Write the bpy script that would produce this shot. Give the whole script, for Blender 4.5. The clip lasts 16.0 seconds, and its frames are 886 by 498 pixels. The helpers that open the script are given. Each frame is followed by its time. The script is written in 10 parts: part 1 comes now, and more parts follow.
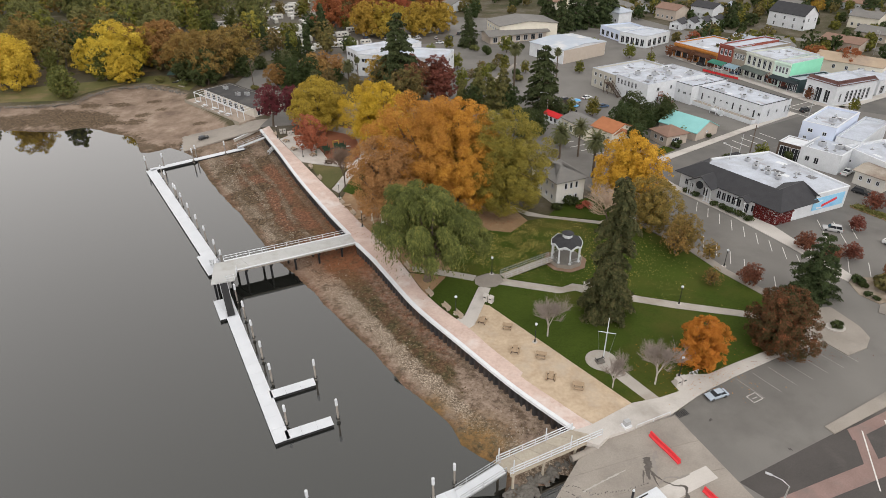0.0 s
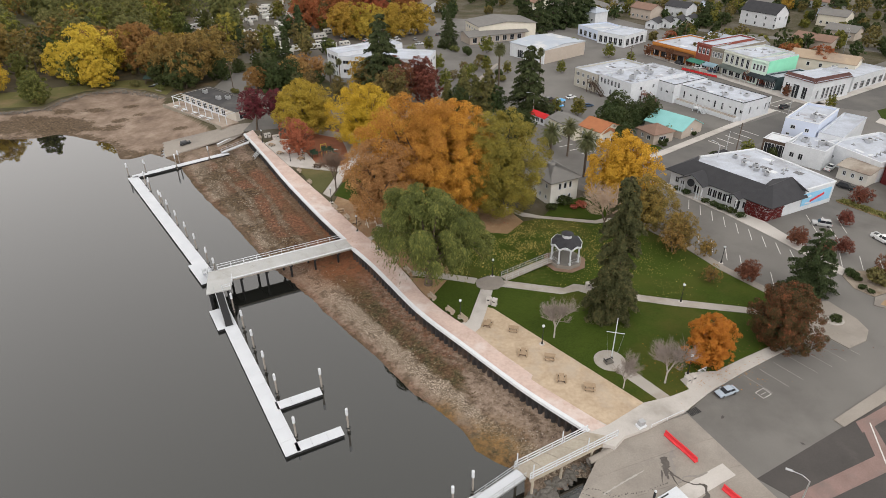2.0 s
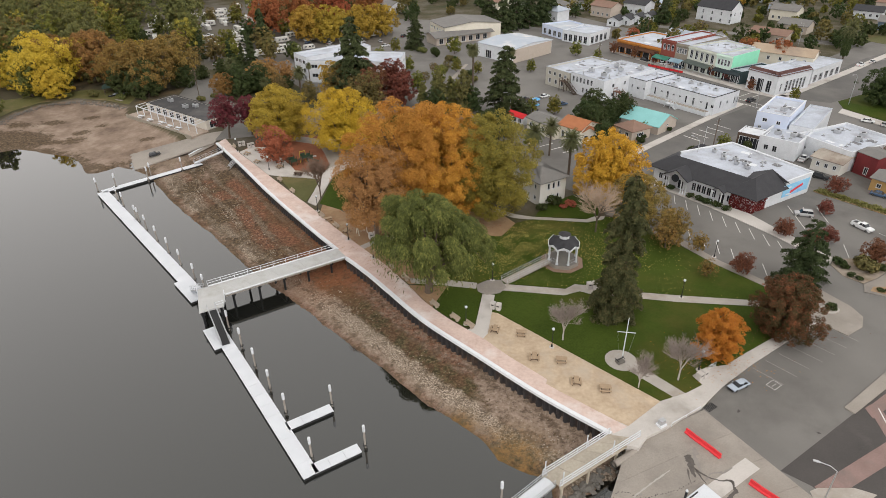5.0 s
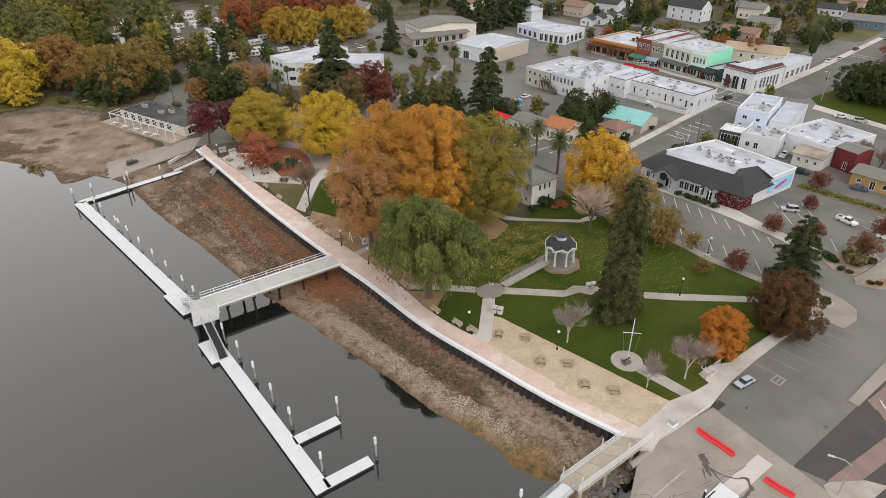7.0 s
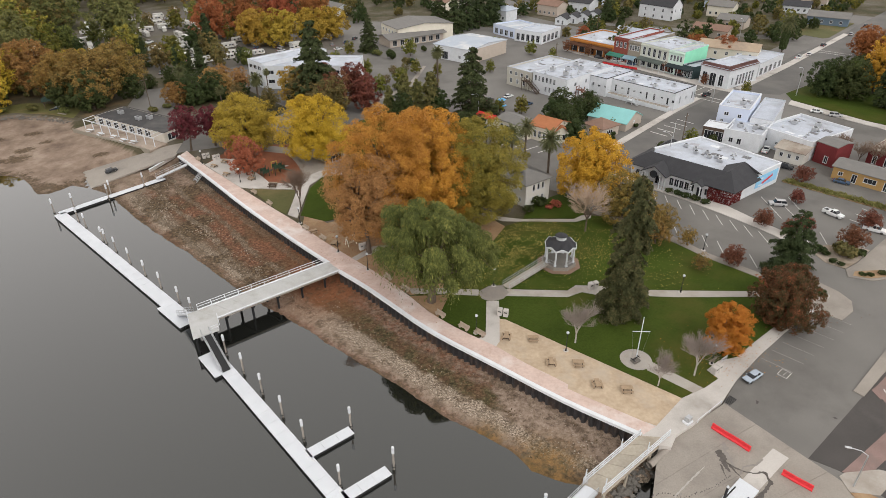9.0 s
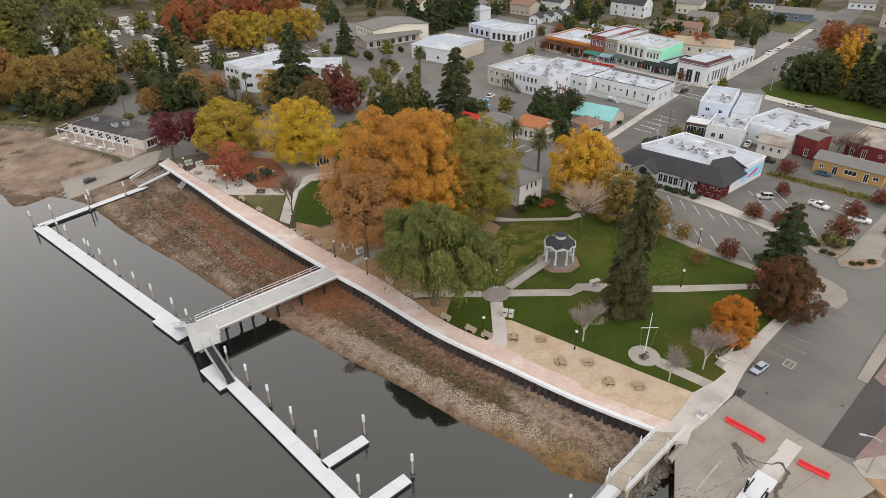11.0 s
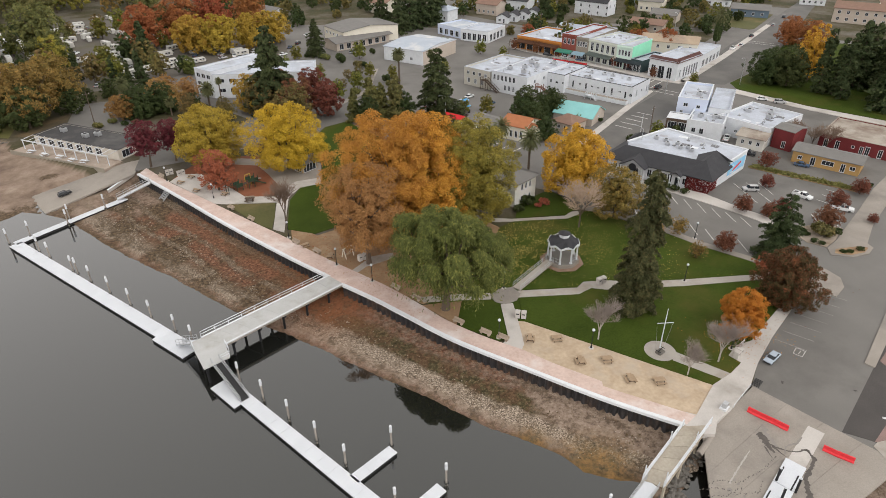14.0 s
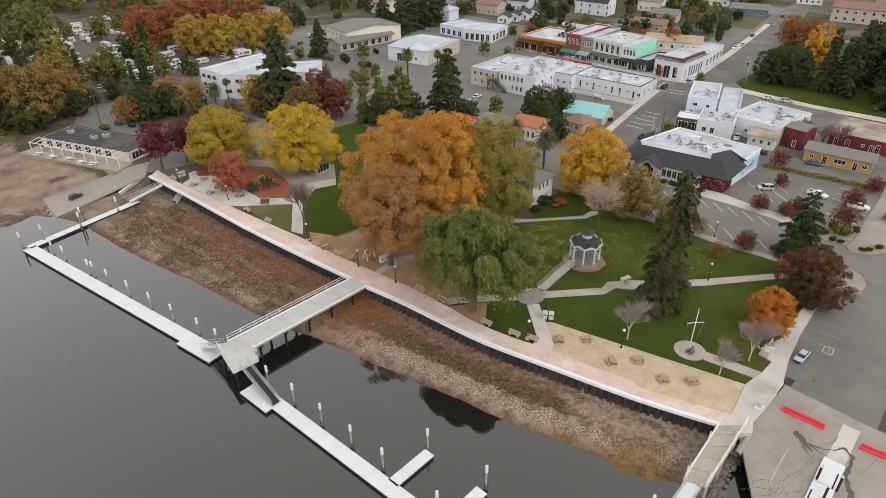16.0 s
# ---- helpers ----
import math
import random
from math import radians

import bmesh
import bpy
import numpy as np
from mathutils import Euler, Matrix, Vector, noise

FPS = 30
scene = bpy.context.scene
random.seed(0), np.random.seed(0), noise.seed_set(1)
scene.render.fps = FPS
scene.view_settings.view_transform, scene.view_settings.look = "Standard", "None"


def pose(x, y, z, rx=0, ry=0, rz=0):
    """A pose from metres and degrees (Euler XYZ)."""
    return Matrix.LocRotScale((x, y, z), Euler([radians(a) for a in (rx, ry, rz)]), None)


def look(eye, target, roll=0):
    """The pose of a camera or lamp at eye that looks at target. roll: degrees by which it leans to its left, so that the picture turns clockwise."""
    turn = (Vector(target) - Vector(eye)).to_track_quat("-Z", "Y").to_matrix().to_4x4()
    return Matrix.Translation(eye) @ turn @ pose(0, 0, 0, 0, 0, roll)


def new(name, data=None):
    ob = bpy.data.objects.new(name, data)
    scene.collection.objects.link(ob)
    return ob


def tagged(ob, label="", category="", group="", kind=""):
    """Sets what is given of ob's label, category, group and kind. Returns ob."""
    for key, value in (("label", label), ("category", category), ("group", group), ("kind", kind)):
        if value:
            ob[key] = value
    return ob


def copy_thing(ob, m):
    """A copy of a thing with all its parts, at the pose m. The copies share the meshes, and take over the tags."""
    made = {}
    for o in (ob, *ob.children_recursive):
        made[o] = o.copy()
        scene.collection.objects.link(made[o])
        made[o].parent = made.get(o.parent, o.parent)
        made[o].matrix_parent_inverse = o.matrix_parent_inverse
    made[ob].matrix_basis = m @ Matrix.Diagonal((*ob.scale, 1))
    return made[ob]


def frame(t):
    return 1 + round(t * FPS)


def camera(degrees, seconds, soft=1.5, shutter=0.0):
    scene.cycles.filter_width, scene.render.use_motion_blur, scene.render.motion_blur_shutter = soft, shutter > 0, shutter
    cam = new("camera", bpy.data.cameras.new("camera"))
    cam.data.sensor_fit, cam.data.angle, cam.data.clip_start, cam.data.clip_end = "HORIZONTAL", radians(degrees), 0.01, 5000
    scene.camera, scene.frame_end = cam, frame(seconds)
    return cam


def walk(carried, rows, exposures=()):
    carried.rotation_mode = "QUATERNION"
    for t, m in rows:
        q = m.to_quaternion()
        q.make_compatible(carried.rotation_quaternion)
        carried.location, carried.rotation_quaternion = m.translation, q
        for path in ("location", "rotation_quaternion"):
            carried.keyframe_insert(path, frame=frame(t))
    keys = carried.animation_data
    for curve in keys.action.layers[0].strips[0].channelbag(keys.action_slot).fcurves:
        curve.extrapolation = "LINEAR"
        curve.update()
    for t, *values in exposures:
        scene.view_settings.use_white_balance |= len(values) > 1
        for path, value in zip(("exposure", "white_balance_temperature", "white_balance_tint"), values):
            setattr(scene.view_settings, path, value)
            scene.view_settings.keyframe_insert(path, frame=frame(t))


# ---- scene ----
cam = camera(70.7, 16.0, soft=0.65)
PATH = [
    (0, (0.418, -0.065, 59.565), (0.34, 1.653, 58.543), -0.7),
    (0.5, (-0.815, 0.163, 59.548), (-0.872, 1.882, 58.526), -0.6),
    (1, (-1.978, 0.416, 59.498), (-2.012, 2.135, 58.477), -0.6),
    (1.5, (-3.142, 0.681, 59.457), (-3.154, 2.401, 58.436), -0.6),
    (2, (-4.304, 1.026, 59.447), (-4.295, 2.746, 58.426), -0.5),
    (2.5, (-5.458, 1.373, 59.45), (-5.427, 3.092, 58.428), -0.5),
    (3, (-6.582, 1.768, 59.445), (-6.528, 3.487, 58.423), -0.5),
    (3.5, (-7.701, 2.165, 59.428), (-7.625, 3.883, 58.406), -0.5),
    (4, (-8.818, 2.515, 59.441), (-8.72, 4.232, 58.42), -0.6),
    (6.5, (-14.395, 4.687, 59.608), (-14.184, 6.392, 58.585), -0.5),
    (7, (-15.537, 5.176, 59.632), (-15.301, 6.879, 58.609), -0.5),
    (7.5, (-16.716, 5.614, 59.662), (-16.457, 7.312, 58.638), -0.5),
    (8, (-17.99, 6.105, 59.689), (-17.706, 7.8, 58.665), -0.4),
    (8.5, (-19.285, 6.609, 59.712), (-18.978, 8.299, 58.688), -0.4),
    (9, (-20.524, 7.16, 59.722), (-20.194, 8.846, 58.698), -0.4),
    (11.5, (-26.644, 9.685, 59.65), (-26.197, 11.344, 58.625), -0.4),
    (12, (-27.866, 10.205, 59.643), (-27.396, 11.857, 58.618), -0.3),
    (12.5, (-29.076, 10.75, 59.633), (-28.582, 12.395, 58.608), -0.3),
    (13, (-30.205, 11.35, 59.648), (-29.687, 12.988, 58.623), -0.4),
    (13.5, (-31.389, 11.964, 59.656), (-30.852, 13.595, 58.631), -0.4),
    (14, (-32.637, 12.596, 59.66), (-32.089, 14.224, 58.635), -0.4),
    (14.5, (-33.871, 13.182, 59.65), (-33.318, 14.808, 58.625), -0.4),
    (15, (-35.11, 13.785, 59.634), (-34.55, 15.408, 58.608), -0.3),
    (15.5, (-36.391, 14.387, 59.623), (-35.824, 16.008, 58.597), -0.3),
    (16, (-37.746, 14.895, 59.628), (-37.171, 16.513, 58.603), -0.3),
]
UNIT = 1.15  # metres to one unit of the plan below
walk(cam, [(t, look([v * UNIT for v in eye], [v * UNIT for v in target], roll)) for t, eye, target, roll in PATH])

# ---- overcast daylight ----
world = bpy.data.worlds.new("overcast_sky")
scene.world = world
world.use_nodes = True
wt = world.node_tree
wt.nodes.clear()
sky = wt.nodes.new("ShaderNodeTexSky")
sky.sky_type = "NISHITA"
sky.sun_disc = False
sky.sun_elevation, sky.sun_rotation = radians(48), radians(160)
sky.dust_density, sky.air_density, sky.ozone_density = 6.0, 2.0, 1.0
grey = wt.nodes.new("ShaderNodeHueSaturation")
grey.inputs["Saturation"].default_value = 0.14
back = wt.nodes.new("ShaderNodeBackground")
back.inputs["Strength"].default_value = 0.15
wout = wt.nodes.new("ShaderNodeOutputWorld")
wt.links.new(sky.outputs["Color"], grey.inputs["Color"])
# a cloud deck under the sky, thinner towards the horizon
cloud = wt.nodes.new("ShaderNodeMix")
cloud.data_type = "RGBA"
cloud.inputs[0].default_value = 0.8
way, axes, lift, deck = (wt.nodes.new(n) for n in ("ShaderNodeTexCoord", "ShaderNodeSeparateXYZ", "ShaderNodeMapRange", "ShaderNodeMix"))
deck.data_type = "RGBA"
deck.inputs[6].default_value, deck.inputs[7].default_value = (10.45, 10.0, 9.72, 1), (5.03, 4.9, 4.62, 1)
lift.inputs["From Min"].default_value, lift.inputs["From Max"].default_value = 0.3, 0.8
wt.links.new(way.outputs["Generated"], axes.inputs[0])
wt.links.new(axes.outputs["Z"], lift.inputs["Value"])
wt.links.new(lift.outputs["Result"], deck.inputs[0])
wt.links.new(deck.outputs[2], cloud.inputs[7])
wt.links.new(grey.outputs["Color"], cloud.inputs[6])
wt.links.new(cloud.outputs[2], back.inputs["Color"])
wt.links.new(back.outputs["Background"], wout.inputs["Surface"])
sun = new("sun", bpy.data.lights.new("sun", "SUN"))
sun.data.energy, sun.data.angle, sun.data.color = 0.5, radians(30), (1.0, 0.97, 0.92)
sun.matrix_world = look((0, 0, 0), (-0.23, 0.63, -0.74))
scene.view_settings.exposure = 0.27

# ---- materials ----
def mat(name, c1, c2=None, rough=0.85, metal=0.0, scale=1.0, fine=12.0, amount=0.5, bump=0.15, spec=0.3, c3=None, rnd=0.0):
    """A surface with broad and fine variation between c1 and c2, stains of c3, and fine relief."""
    m = bpy.data.materials.new(name)
    m.use_nodes = True
    nt = m.node_tree
    p = nt.nodes["Principled BSDF"]
    p.inputs["Roughness"].default_value, p.inputs["Metallic"].default_value = rough, metal
    p.inputs["Specular IOR Level"].default_value = spec
    c2 = c2 or tuple(min(1, v * 0.78) for v in c1)
    geo = nt.nodes.new("ShaderNodeNewGeometry")
    broad, grain = nt.nodes.new("ShaderNodeTexNoise"), nt.nodes.new("ShaderNodeTexNoise")
    for n, sc, det in ((broad, scale, 5), (grain, fine, 3)):
        n.inputs["Scale"].default_value, n.inputs["Detail"].default_value = sc, det
        nt.links.new(geo.outputs["Position"], n.inputs["Vector"])
    mx = nt.nodes.new("ShaderNodeMix")
    mx.inputs[0].default_value = 1 - amount
    nt.links.new(grain.outputs["Fac"], mx.inputs[2])
    nt.links.new(broad.outputs["Fac"], mx.inputs[3])
    ramp = nt.nodes.new("ShaderNodeValToRGB")
    ramp.color_ramp.elements[0].position, ramp.color_ramp.elements[1].position = 0.32, 0.68
    ramp.color_ramp.elements[0].color, ramp.color_ramp.elements[1].color = (*c2, 1), (*c1, 1)
    nt.links.new(mx.outputs[0], ramp.inputs["Fac"])
    col = ramp.outputs["Color"]
    if c3:
        st = nt.nodes.new("ShaderNodeTexNoise")
        st.inputs["Scale"].default_value, st.inputs["Detail"].default_value = scale * 0.37, 8
        st.inputs["Roughness"].default_value = 0.65
        nt.links.new(geo.outputs["Position"], st.inputs["Vector"])
        r2 = nt.nodes.new("ShaderNodeValToRGB")
        r2.color_ramp.elements[0].position, r2.color_ramp.elements[1].position = 0.5, 0.68
        nt.links.new(st.outputs["Fac"], r2.inputs["Fac"])
        m3 = nt.nodes.new("ShaderNodeMix")
        m3.data_type = "RGBA"
        nt.links.new(r2.outputs["Color"], m3.inputs[0])
        nt.links.new(col, m3.inputs[6])
        m3.inputs[7].default_value = (*c3, 1)
        col = m3.outputs[2]
    if rnd:
        info = nt.nodes.new("ShaderNodeObjectInfo")
        mr = nt.nodes.new("ShaderNodeMapRange")
        mr.inputs["To Min"].default_value, mr.inputs["To Max"].default_value = 1 - rnd, 1 + rnd * 0.6
        nt.links.new(info.outputs["Random"], mr.inputs["Value"])
        hs = nt.nodes.new("ShaderNodeHueSaturation")
        nt.links.new(mr.outputs["Result"], hs.inputs["Value"])
        nt.links.new(col, hs.inputs["Color"])
        col = hs.outputs["Color"]
    nt.links.new(col, p.inputs["Base Color"])
    if bump:
        b = nt.nodes.new("ShaderNodeBump")
        b.inputs["Strength"].default_value, b.inputs["Distance"].default_value = bump, 0.05
        nt.links.new(grain.outputs["Fac"], b.inputs["Height"])
        nt.links.new(b.outputs["Normal"], p.inputs["Normal"])
    return m


def leaf_mat(name, cols, hue=0.03):
    """Foliage: each leaf its own shade of the colours given, drifting across the crown."""
    m = bpy.data.materials.new(name)
    m.use_nodes = True
    nt = m.node_tree
    p = nt.nodes["Principled BSDF"]
    p.inputs["Roughness"].default_value, p.inputs["Specular IOR Level"].default_value = 0.75, 0.15
    geo, info = nt.nodes.new("ShaderNodeNewGeometry"), nt.nodes.new("ShaderNodeObjectInfo")
    nz = nt.nodes.new("ShaderNodeTexNoise")
    nz.inputs["Scale"].default_value, nz.inputs["Detail"].default_value = 0.35, 3
    nt.links.new(geo.outputs["Position"], nz.inputs["Vector"])
    tuft = nt.nodes.new("ShaderNodeTexNoise")
    tuft.inputs["Scale"].default_value, tuft.inputs["Detail"].default_value = 1.15, 2
    nt.links.new(geo.outputs["Position"], tuft.inputs["Vector"])
    both = nt.nodes.new("ShaderNodeMix")
    both.inputs[0].default_value = 0.6
    nt.links.new(nz.outputs["Fac"], both.inputs[2])
    nt.links.new(tuft.outputs["Fac"], both.inputs[3])
    mx = nt.nodes.new("ShaderNodeMix")
    mx.inputs[0].default_value = 0.76
    nt.links.new(geo.outputs["Random Per Island"], mx.inputs[2])
    nt.links.new(both.outputs[0], mx.inputs[3])
    ramp = nt.nodes.new("ShaderNodeValToRGB")
    els = ramp.color_ramp.elements
    while len(els) < len(cols):
        els.new(0.5)
    for i, c in enumerate(cols):
        els[i].position, els[i].color = 0.22 + 0.56 * i / (len(cols) - 1), (*c, 1)
    nt.links.new(mx.outputs[0], ramp.inputs["Fac"])
    hs = nt.nodes.new("ShaderNodeHueSaturation")
    mr = nt.nodes.new("ShaderNodeMapRange")
    mr.inputs["To Min"].default_value, mr.inputs["To Max"].default_value = 0.5 - hue, 0.5 + hue
    nt.links.new(info.outputs["Random"], mr.inputs["Value"])
    nt.links.new(mr.outputs["Result"], hs.inputs["Hue"])
    nt.links.new(ramp.outputs["Color"], hs.inputs["Color"])
    nt.links.new(hs.outputs["Color"], p.inputs["Base Color"])
    tr = nt.nodes.new("ShaderNodeBsdfTranslucent")
    nt.links.new(hs.outputs["Color"], tr.inputs["Color"])
    ms = nt.nodes.new("ShaderNodeMixShader")
    ms.inputs["Fac"].default_value = 0.16
    nt.links.new(p.outputs["BSDF"], ms.inputs[1])
    nt.links.new(tr.outputs["BSDF"], ms.inputs[2])
    nt.links.new(ms.outputs["Shader"], nt.nodes["Material Output"].inputs["Surface"])
    return m


ASPHALT = mat("worn_asphalt", (0.192, 0.182, 0.17), (0.142, 0.134, 0.126), scale=0.09, fine=9, amount=0.35, c3=(0.115, 0.107, 0.1))
ASPHALT_STREET = mat("dark_street_asphalt", (0.14, 0.133, 0.127), (0.105, 0.1, 0.096), scale=0.12, fine=9, amount=0.35, c3=(0.16, 0.15, 0.14))
ASPHALT_DARK = mat("fresh_asphalt", (0.088, 0.079, 0.075), (0.055, 0.05, 0.048), scale=0.15, fine=9, c3=(0.125, 0.112, 0.104))
CONCRETE = mat("pale_concrete", (0.56, 0.525, 0.495), (0.45, 0.42, 0.395), scale=0.25, fine=7, c3=(0.34, 0.31, 0.28))
CONCRETE_OLD = mat("weathered_concrete", (0.34, 0.305, 0.27), (0.25, 0.222, 0.195), scale=0.2, fine=5, c3=(0.2, 0.18, 0.165))
PATHM = mat("park_path_concrete", (0.44, 0.405, 0.37), (0.35, 0.32, 0.29), scale=0.3, fine=6, c3=(0.3, 0.26, 0.22))
PINK = mat("pink_paving", (0.66, 0.515, 0.46), (0.5, 0.365, 0.315), scale=0.35, fine=2.2, amount=0.45, c3=(0.7, 0.63, 0.605), rnd=0.06)
WHITE_CONC = mat("white_coping", (0.74, 0.755, 0.785), (0.62, 0.635, 0.66), scale=0.5, fine=6)
FLOAT = mat("dock_float_deck", (0.66, 0.68, 0.72), (0.55, 0.57, 0.61), scale=0.4, fine=8, rough=0.7)
FLOAT_SIDE = mat("dock_float_side", (0.03, 0.03, 0.032), rough=0.6)
PIERDECK = mat("pier_deck", (0.5, 0.5, 0.5), (0.41, 0.41, 0.405), scale=0.35, fine=6, c3=(0.33, 0.31, 0.28))
PIERSLAB = mat("stained_pier_concrete", (0.47, 0.42, 0.35), (0.34, 0.3, 0.245), scale=0.35, fine=3, c3=(0.25, 0.21, 0.16), rnd=0.1)
PIERWOOD = mat("old_pier_boards", (0.5, 0.44, 0.36), (0.38, 0.33, 0.26), scale=0.6, fine=9, c3=(0.28, 0.23, 0.18), rnd=0.12)
STEEL_DARK = mat("dark_sheet_piling", (0.045, 0.043, 0.045), (0.025, 0.024, 0.026), rough=0.6, scale=0.7, c3=(0.09, 0.06, 0.045))
STEEL_BLACK = mat("black_steel", (0.02, 0.02, 0.022), rough=0.5)
GALV = mat("galvanised_steel", (0.55, 0.56, 0.58), rough=0.4, metal=0.6, scale=2)
WHITE_PAINT = mat("white_paint", (0.68, 0.7, 0.735), (0.55, 0.57, 0.6), rough=0.55, scale=0.8, fine=5, bump=0.05)
CREAM_PAINT = mat("cream_paint", (0.7, 0.66, 0.57), (0.6, 0.56, 0.48), rough=0.7, scale=0.5, bump=0.05)
LAVENDER = mat("lavender_paint", (0.6, 0.66, 0.8), (0.53, 0.59, 0.73), rough=0.7, scale=0.4, bump=0.05)
MINT = mat("mint_paint", (0.28, 0.72, 0.5), (0.24, 0.62, 0.43), rough=0.7, scale=0.4, bump=0.05)
BARN_RED = mat("barn_red_paint", (0.17, 0.024, 0.027), (0.12, 0.018, 0.02), rough=0.7, scale=0.5)
BRICK_RED = mat("red_brick", (0.27, 0.075, 0.055), (0.2, 0.055, 0.04), scale=1.2, fine=14)
BROWN_STONE = mat("grey_brown_masonry", (0.3, 0.27, 0.22), (0.24, 0.21, 0.17), scale=1.0)
TAN_STUCCO = mat("tan_stucco", (0.5, 0.43, 0.37), (0.42, 0.36, 0.31), scale=0.5)
GREY_STUCCO = mat("grey_stucco", (0.5, 0.48, 0.42), (0.42, 0.4, 0.35), scale=0.5)
YELLOW_WOOD = mat("ochre_boarding", (0.44, 0.28, 0.11), (0.36, 0.22, 0.085), scale=0.6)
ORANGE_WOOD = mat("orange_boarding", (0.52, 0.22, 0.05), (0.42, 0.17, 0.04), scale=0.6)
ROOF_WHITE = mat("white_roof_coating", (0.53, 0.565, 0.64), (0.38, 0.405, 0.46), scale=0.3, fine=2.5, amount=0.4, c3=(0.32, 0.325, 0.355))
ROOF_BLUE = mat("blue_grey_metal_roof", (0.42, 0.465, 0.53), (0.34, 0.38, 0.45), scale=0.2, c3=(0.62, 0.6, 0.58), rough=0.6)
ROOF_TEAL = mat("turquoise_roof", (0.26, 0.55, 0.55), (0.21, 0.46, 0.46), scale=0.3, rough=0.6)
ROOF_DARK = mat("charcoal_shingles", (0.05, 0.05, 0.055), (0.035, 0.035, 0.04), scale=0.6, fine=6)
ROOF_GREY = mat("grey_shingles", (0.2, 0.19, 0.18), (0.15, 0.145, 0.14), scale=0.5, fine=6)
ROOF_BROWN = mat("brown_shingles", (0.25, 0.155, 0.12), (0.19, 0.12, 0.09), scale=0.5, fine=6)
ROOF_TILE = mat("orange_clay_tiles", (0.42, 0.165, 0.075), (0.32, 0.12, 0.055), scale=0.6, fine=7)
ROOF_RED = mat("faded_red_roof", (0.2, 0.105, 0.095), (0.15, 0.078, 0.07), scale=0.5)
ROOF_TAN = mat("tan_roof", (0.42, 0.33, 0.24), (0.34, 0.26, 0.19), scale=0.3, c3=(0.28, 0.22, 0.18))
ROOF_RUST = mat("stained_flat_roof", (0.4, 0.36, 0.31), (0.3, 0.26, 0.22), scale=0.3, c3=(0.2, 0.15, 0.12))
GLASS = mat("dark_window_glass", (0.03, 0.034, 0.04), (0.018, 0.02, 0.025), rough=0.06, spec=0.6, scale=0.4, bump=0.0)
RED_PLASTIC = mat("red_plastic", (0.78, 0.05, 0.06), (0.6, 0.03, 0.04), rough=0.45, scale=1)
RED_CLOTH = mat("red_awning", (0.62, 0.03, 0.035), rough=0.8)
GREEN_CLOTH = mat("green_awning", (0.1, 0.36, 0.27), (0.08, 0.3, 0.22), rough=0.8)
BLUE_CLOTH = mat("blue_awning", (0.45, 0.62, 0.72), rough=0.8)
WOOD = mat("weathered_wood", (0.42, 0.31, 0.21), (0.32, 0.23, 0.15), scale=1.5, fine=10)
DARKWOOD = mat("dark_wood", (0.11, 0.075, 0.055), (0.07, 0.05, 0.038), scale=1)
BARK = mat("bark", (0.14, 0.105, 0.08), (0.085, 0.065, 0.05), scale=2, fine=9, bump=0.5)
BARK_PALE = mat("pale_bark", (0.48, 0.43, 0.4), (0.36, 0.32, 0.29), scale=2, fine=9)
RUBBER = mat("tyre_rubber", (0.02, 0.02, 0.02), rough=0.8)
CHROME = mat("bright_metal", (0.6, 0.6, 0.62), rough=0.25, metal=0.9)
LINE = mat("road_paint", (0.72, 0.71, 0.68), (0.5, 0.48, 0.46), scale=1.3, fine=6)
LAWN = mat("mown_lawn", (0.06, 0.085, 0.014), (0.031, 0.05, 0.008), scale=0.12, fine=4, c3=(0.085, 0.08, 0.02), bump=0.5, spec=0.05)
DRYLAWN = mat("rough_grass", (0.105, 0.1, 0.035), (0.07, 0.075, 0.022), scale=0.15, fine=3, c3=(0.16, 0.12, 0.055), bump=0.5)
SAND = mat("trodden_sand", (0.56, 0.445, 0.325), (0.38, 0.285, 0.195), scale=0.3, fine=1.6, amount=0.4, c3=(0.44, 0.37, 0.3), bump=0.4)
MULCH = mat("red_bark_chips", (0.26, 0.095, 0.05), (0.19, 0.07, 0.035), scale=0.6, fine=8, bump=0.5)
DIRT = mat("leaf_strewn_earth", (0.33, 0.21, 0.12), (0.24, 0.15, 0.085), scale=0.4, fine=5, c3=(0.4, 0.28, 0.17), bump=0.5)
ROCK = mat("grey_riprap", (0.2, 0.185, 0.165), (0.12, 0.11, 0.1), scale=1.2, fine=7, bump=0.6)
PEBBLE = mat("pale_pebbles", (0.46, 0.4, 0.335), (0.23, 0.19, 0.15), scale=2.0)
LEAF_ORANGE = leaf_mat("orange_brown_leaves", [(0.22, 0.1, 0.022), (0.46, 0.215, 0.04), (0.66, 0.365, 0.08)], 0.012)
LEAF_GOLD = leaf_mat("gold_leaves", [(0.26, 0.135, 0.022), (0.54, 0.28, 0.038), (0.74, 0.44, 0.082)], 0.012)
LEAF_YELLOW = leaf_mat("yellow_leaves", [(0.2, 0.14, 0.02), (0.52, 0.33, 0.032), (0.76, 0.51, 0.065)], 0.01)
LEAF_LEMON = leaf_mat("lemon_yellow_leaves", [(0.24, 0.19, 0.026), (0.55, 0.405, 0.045), (0.74, 0.57, 0.09)], 0.012)
LEAF_AMBER = leaf_mat("amber_leaves", [(0.25, 0.16, 0.022), (0.55, 0.33, 0.034), (0.74, 0.48, 0.06)], 0.01)
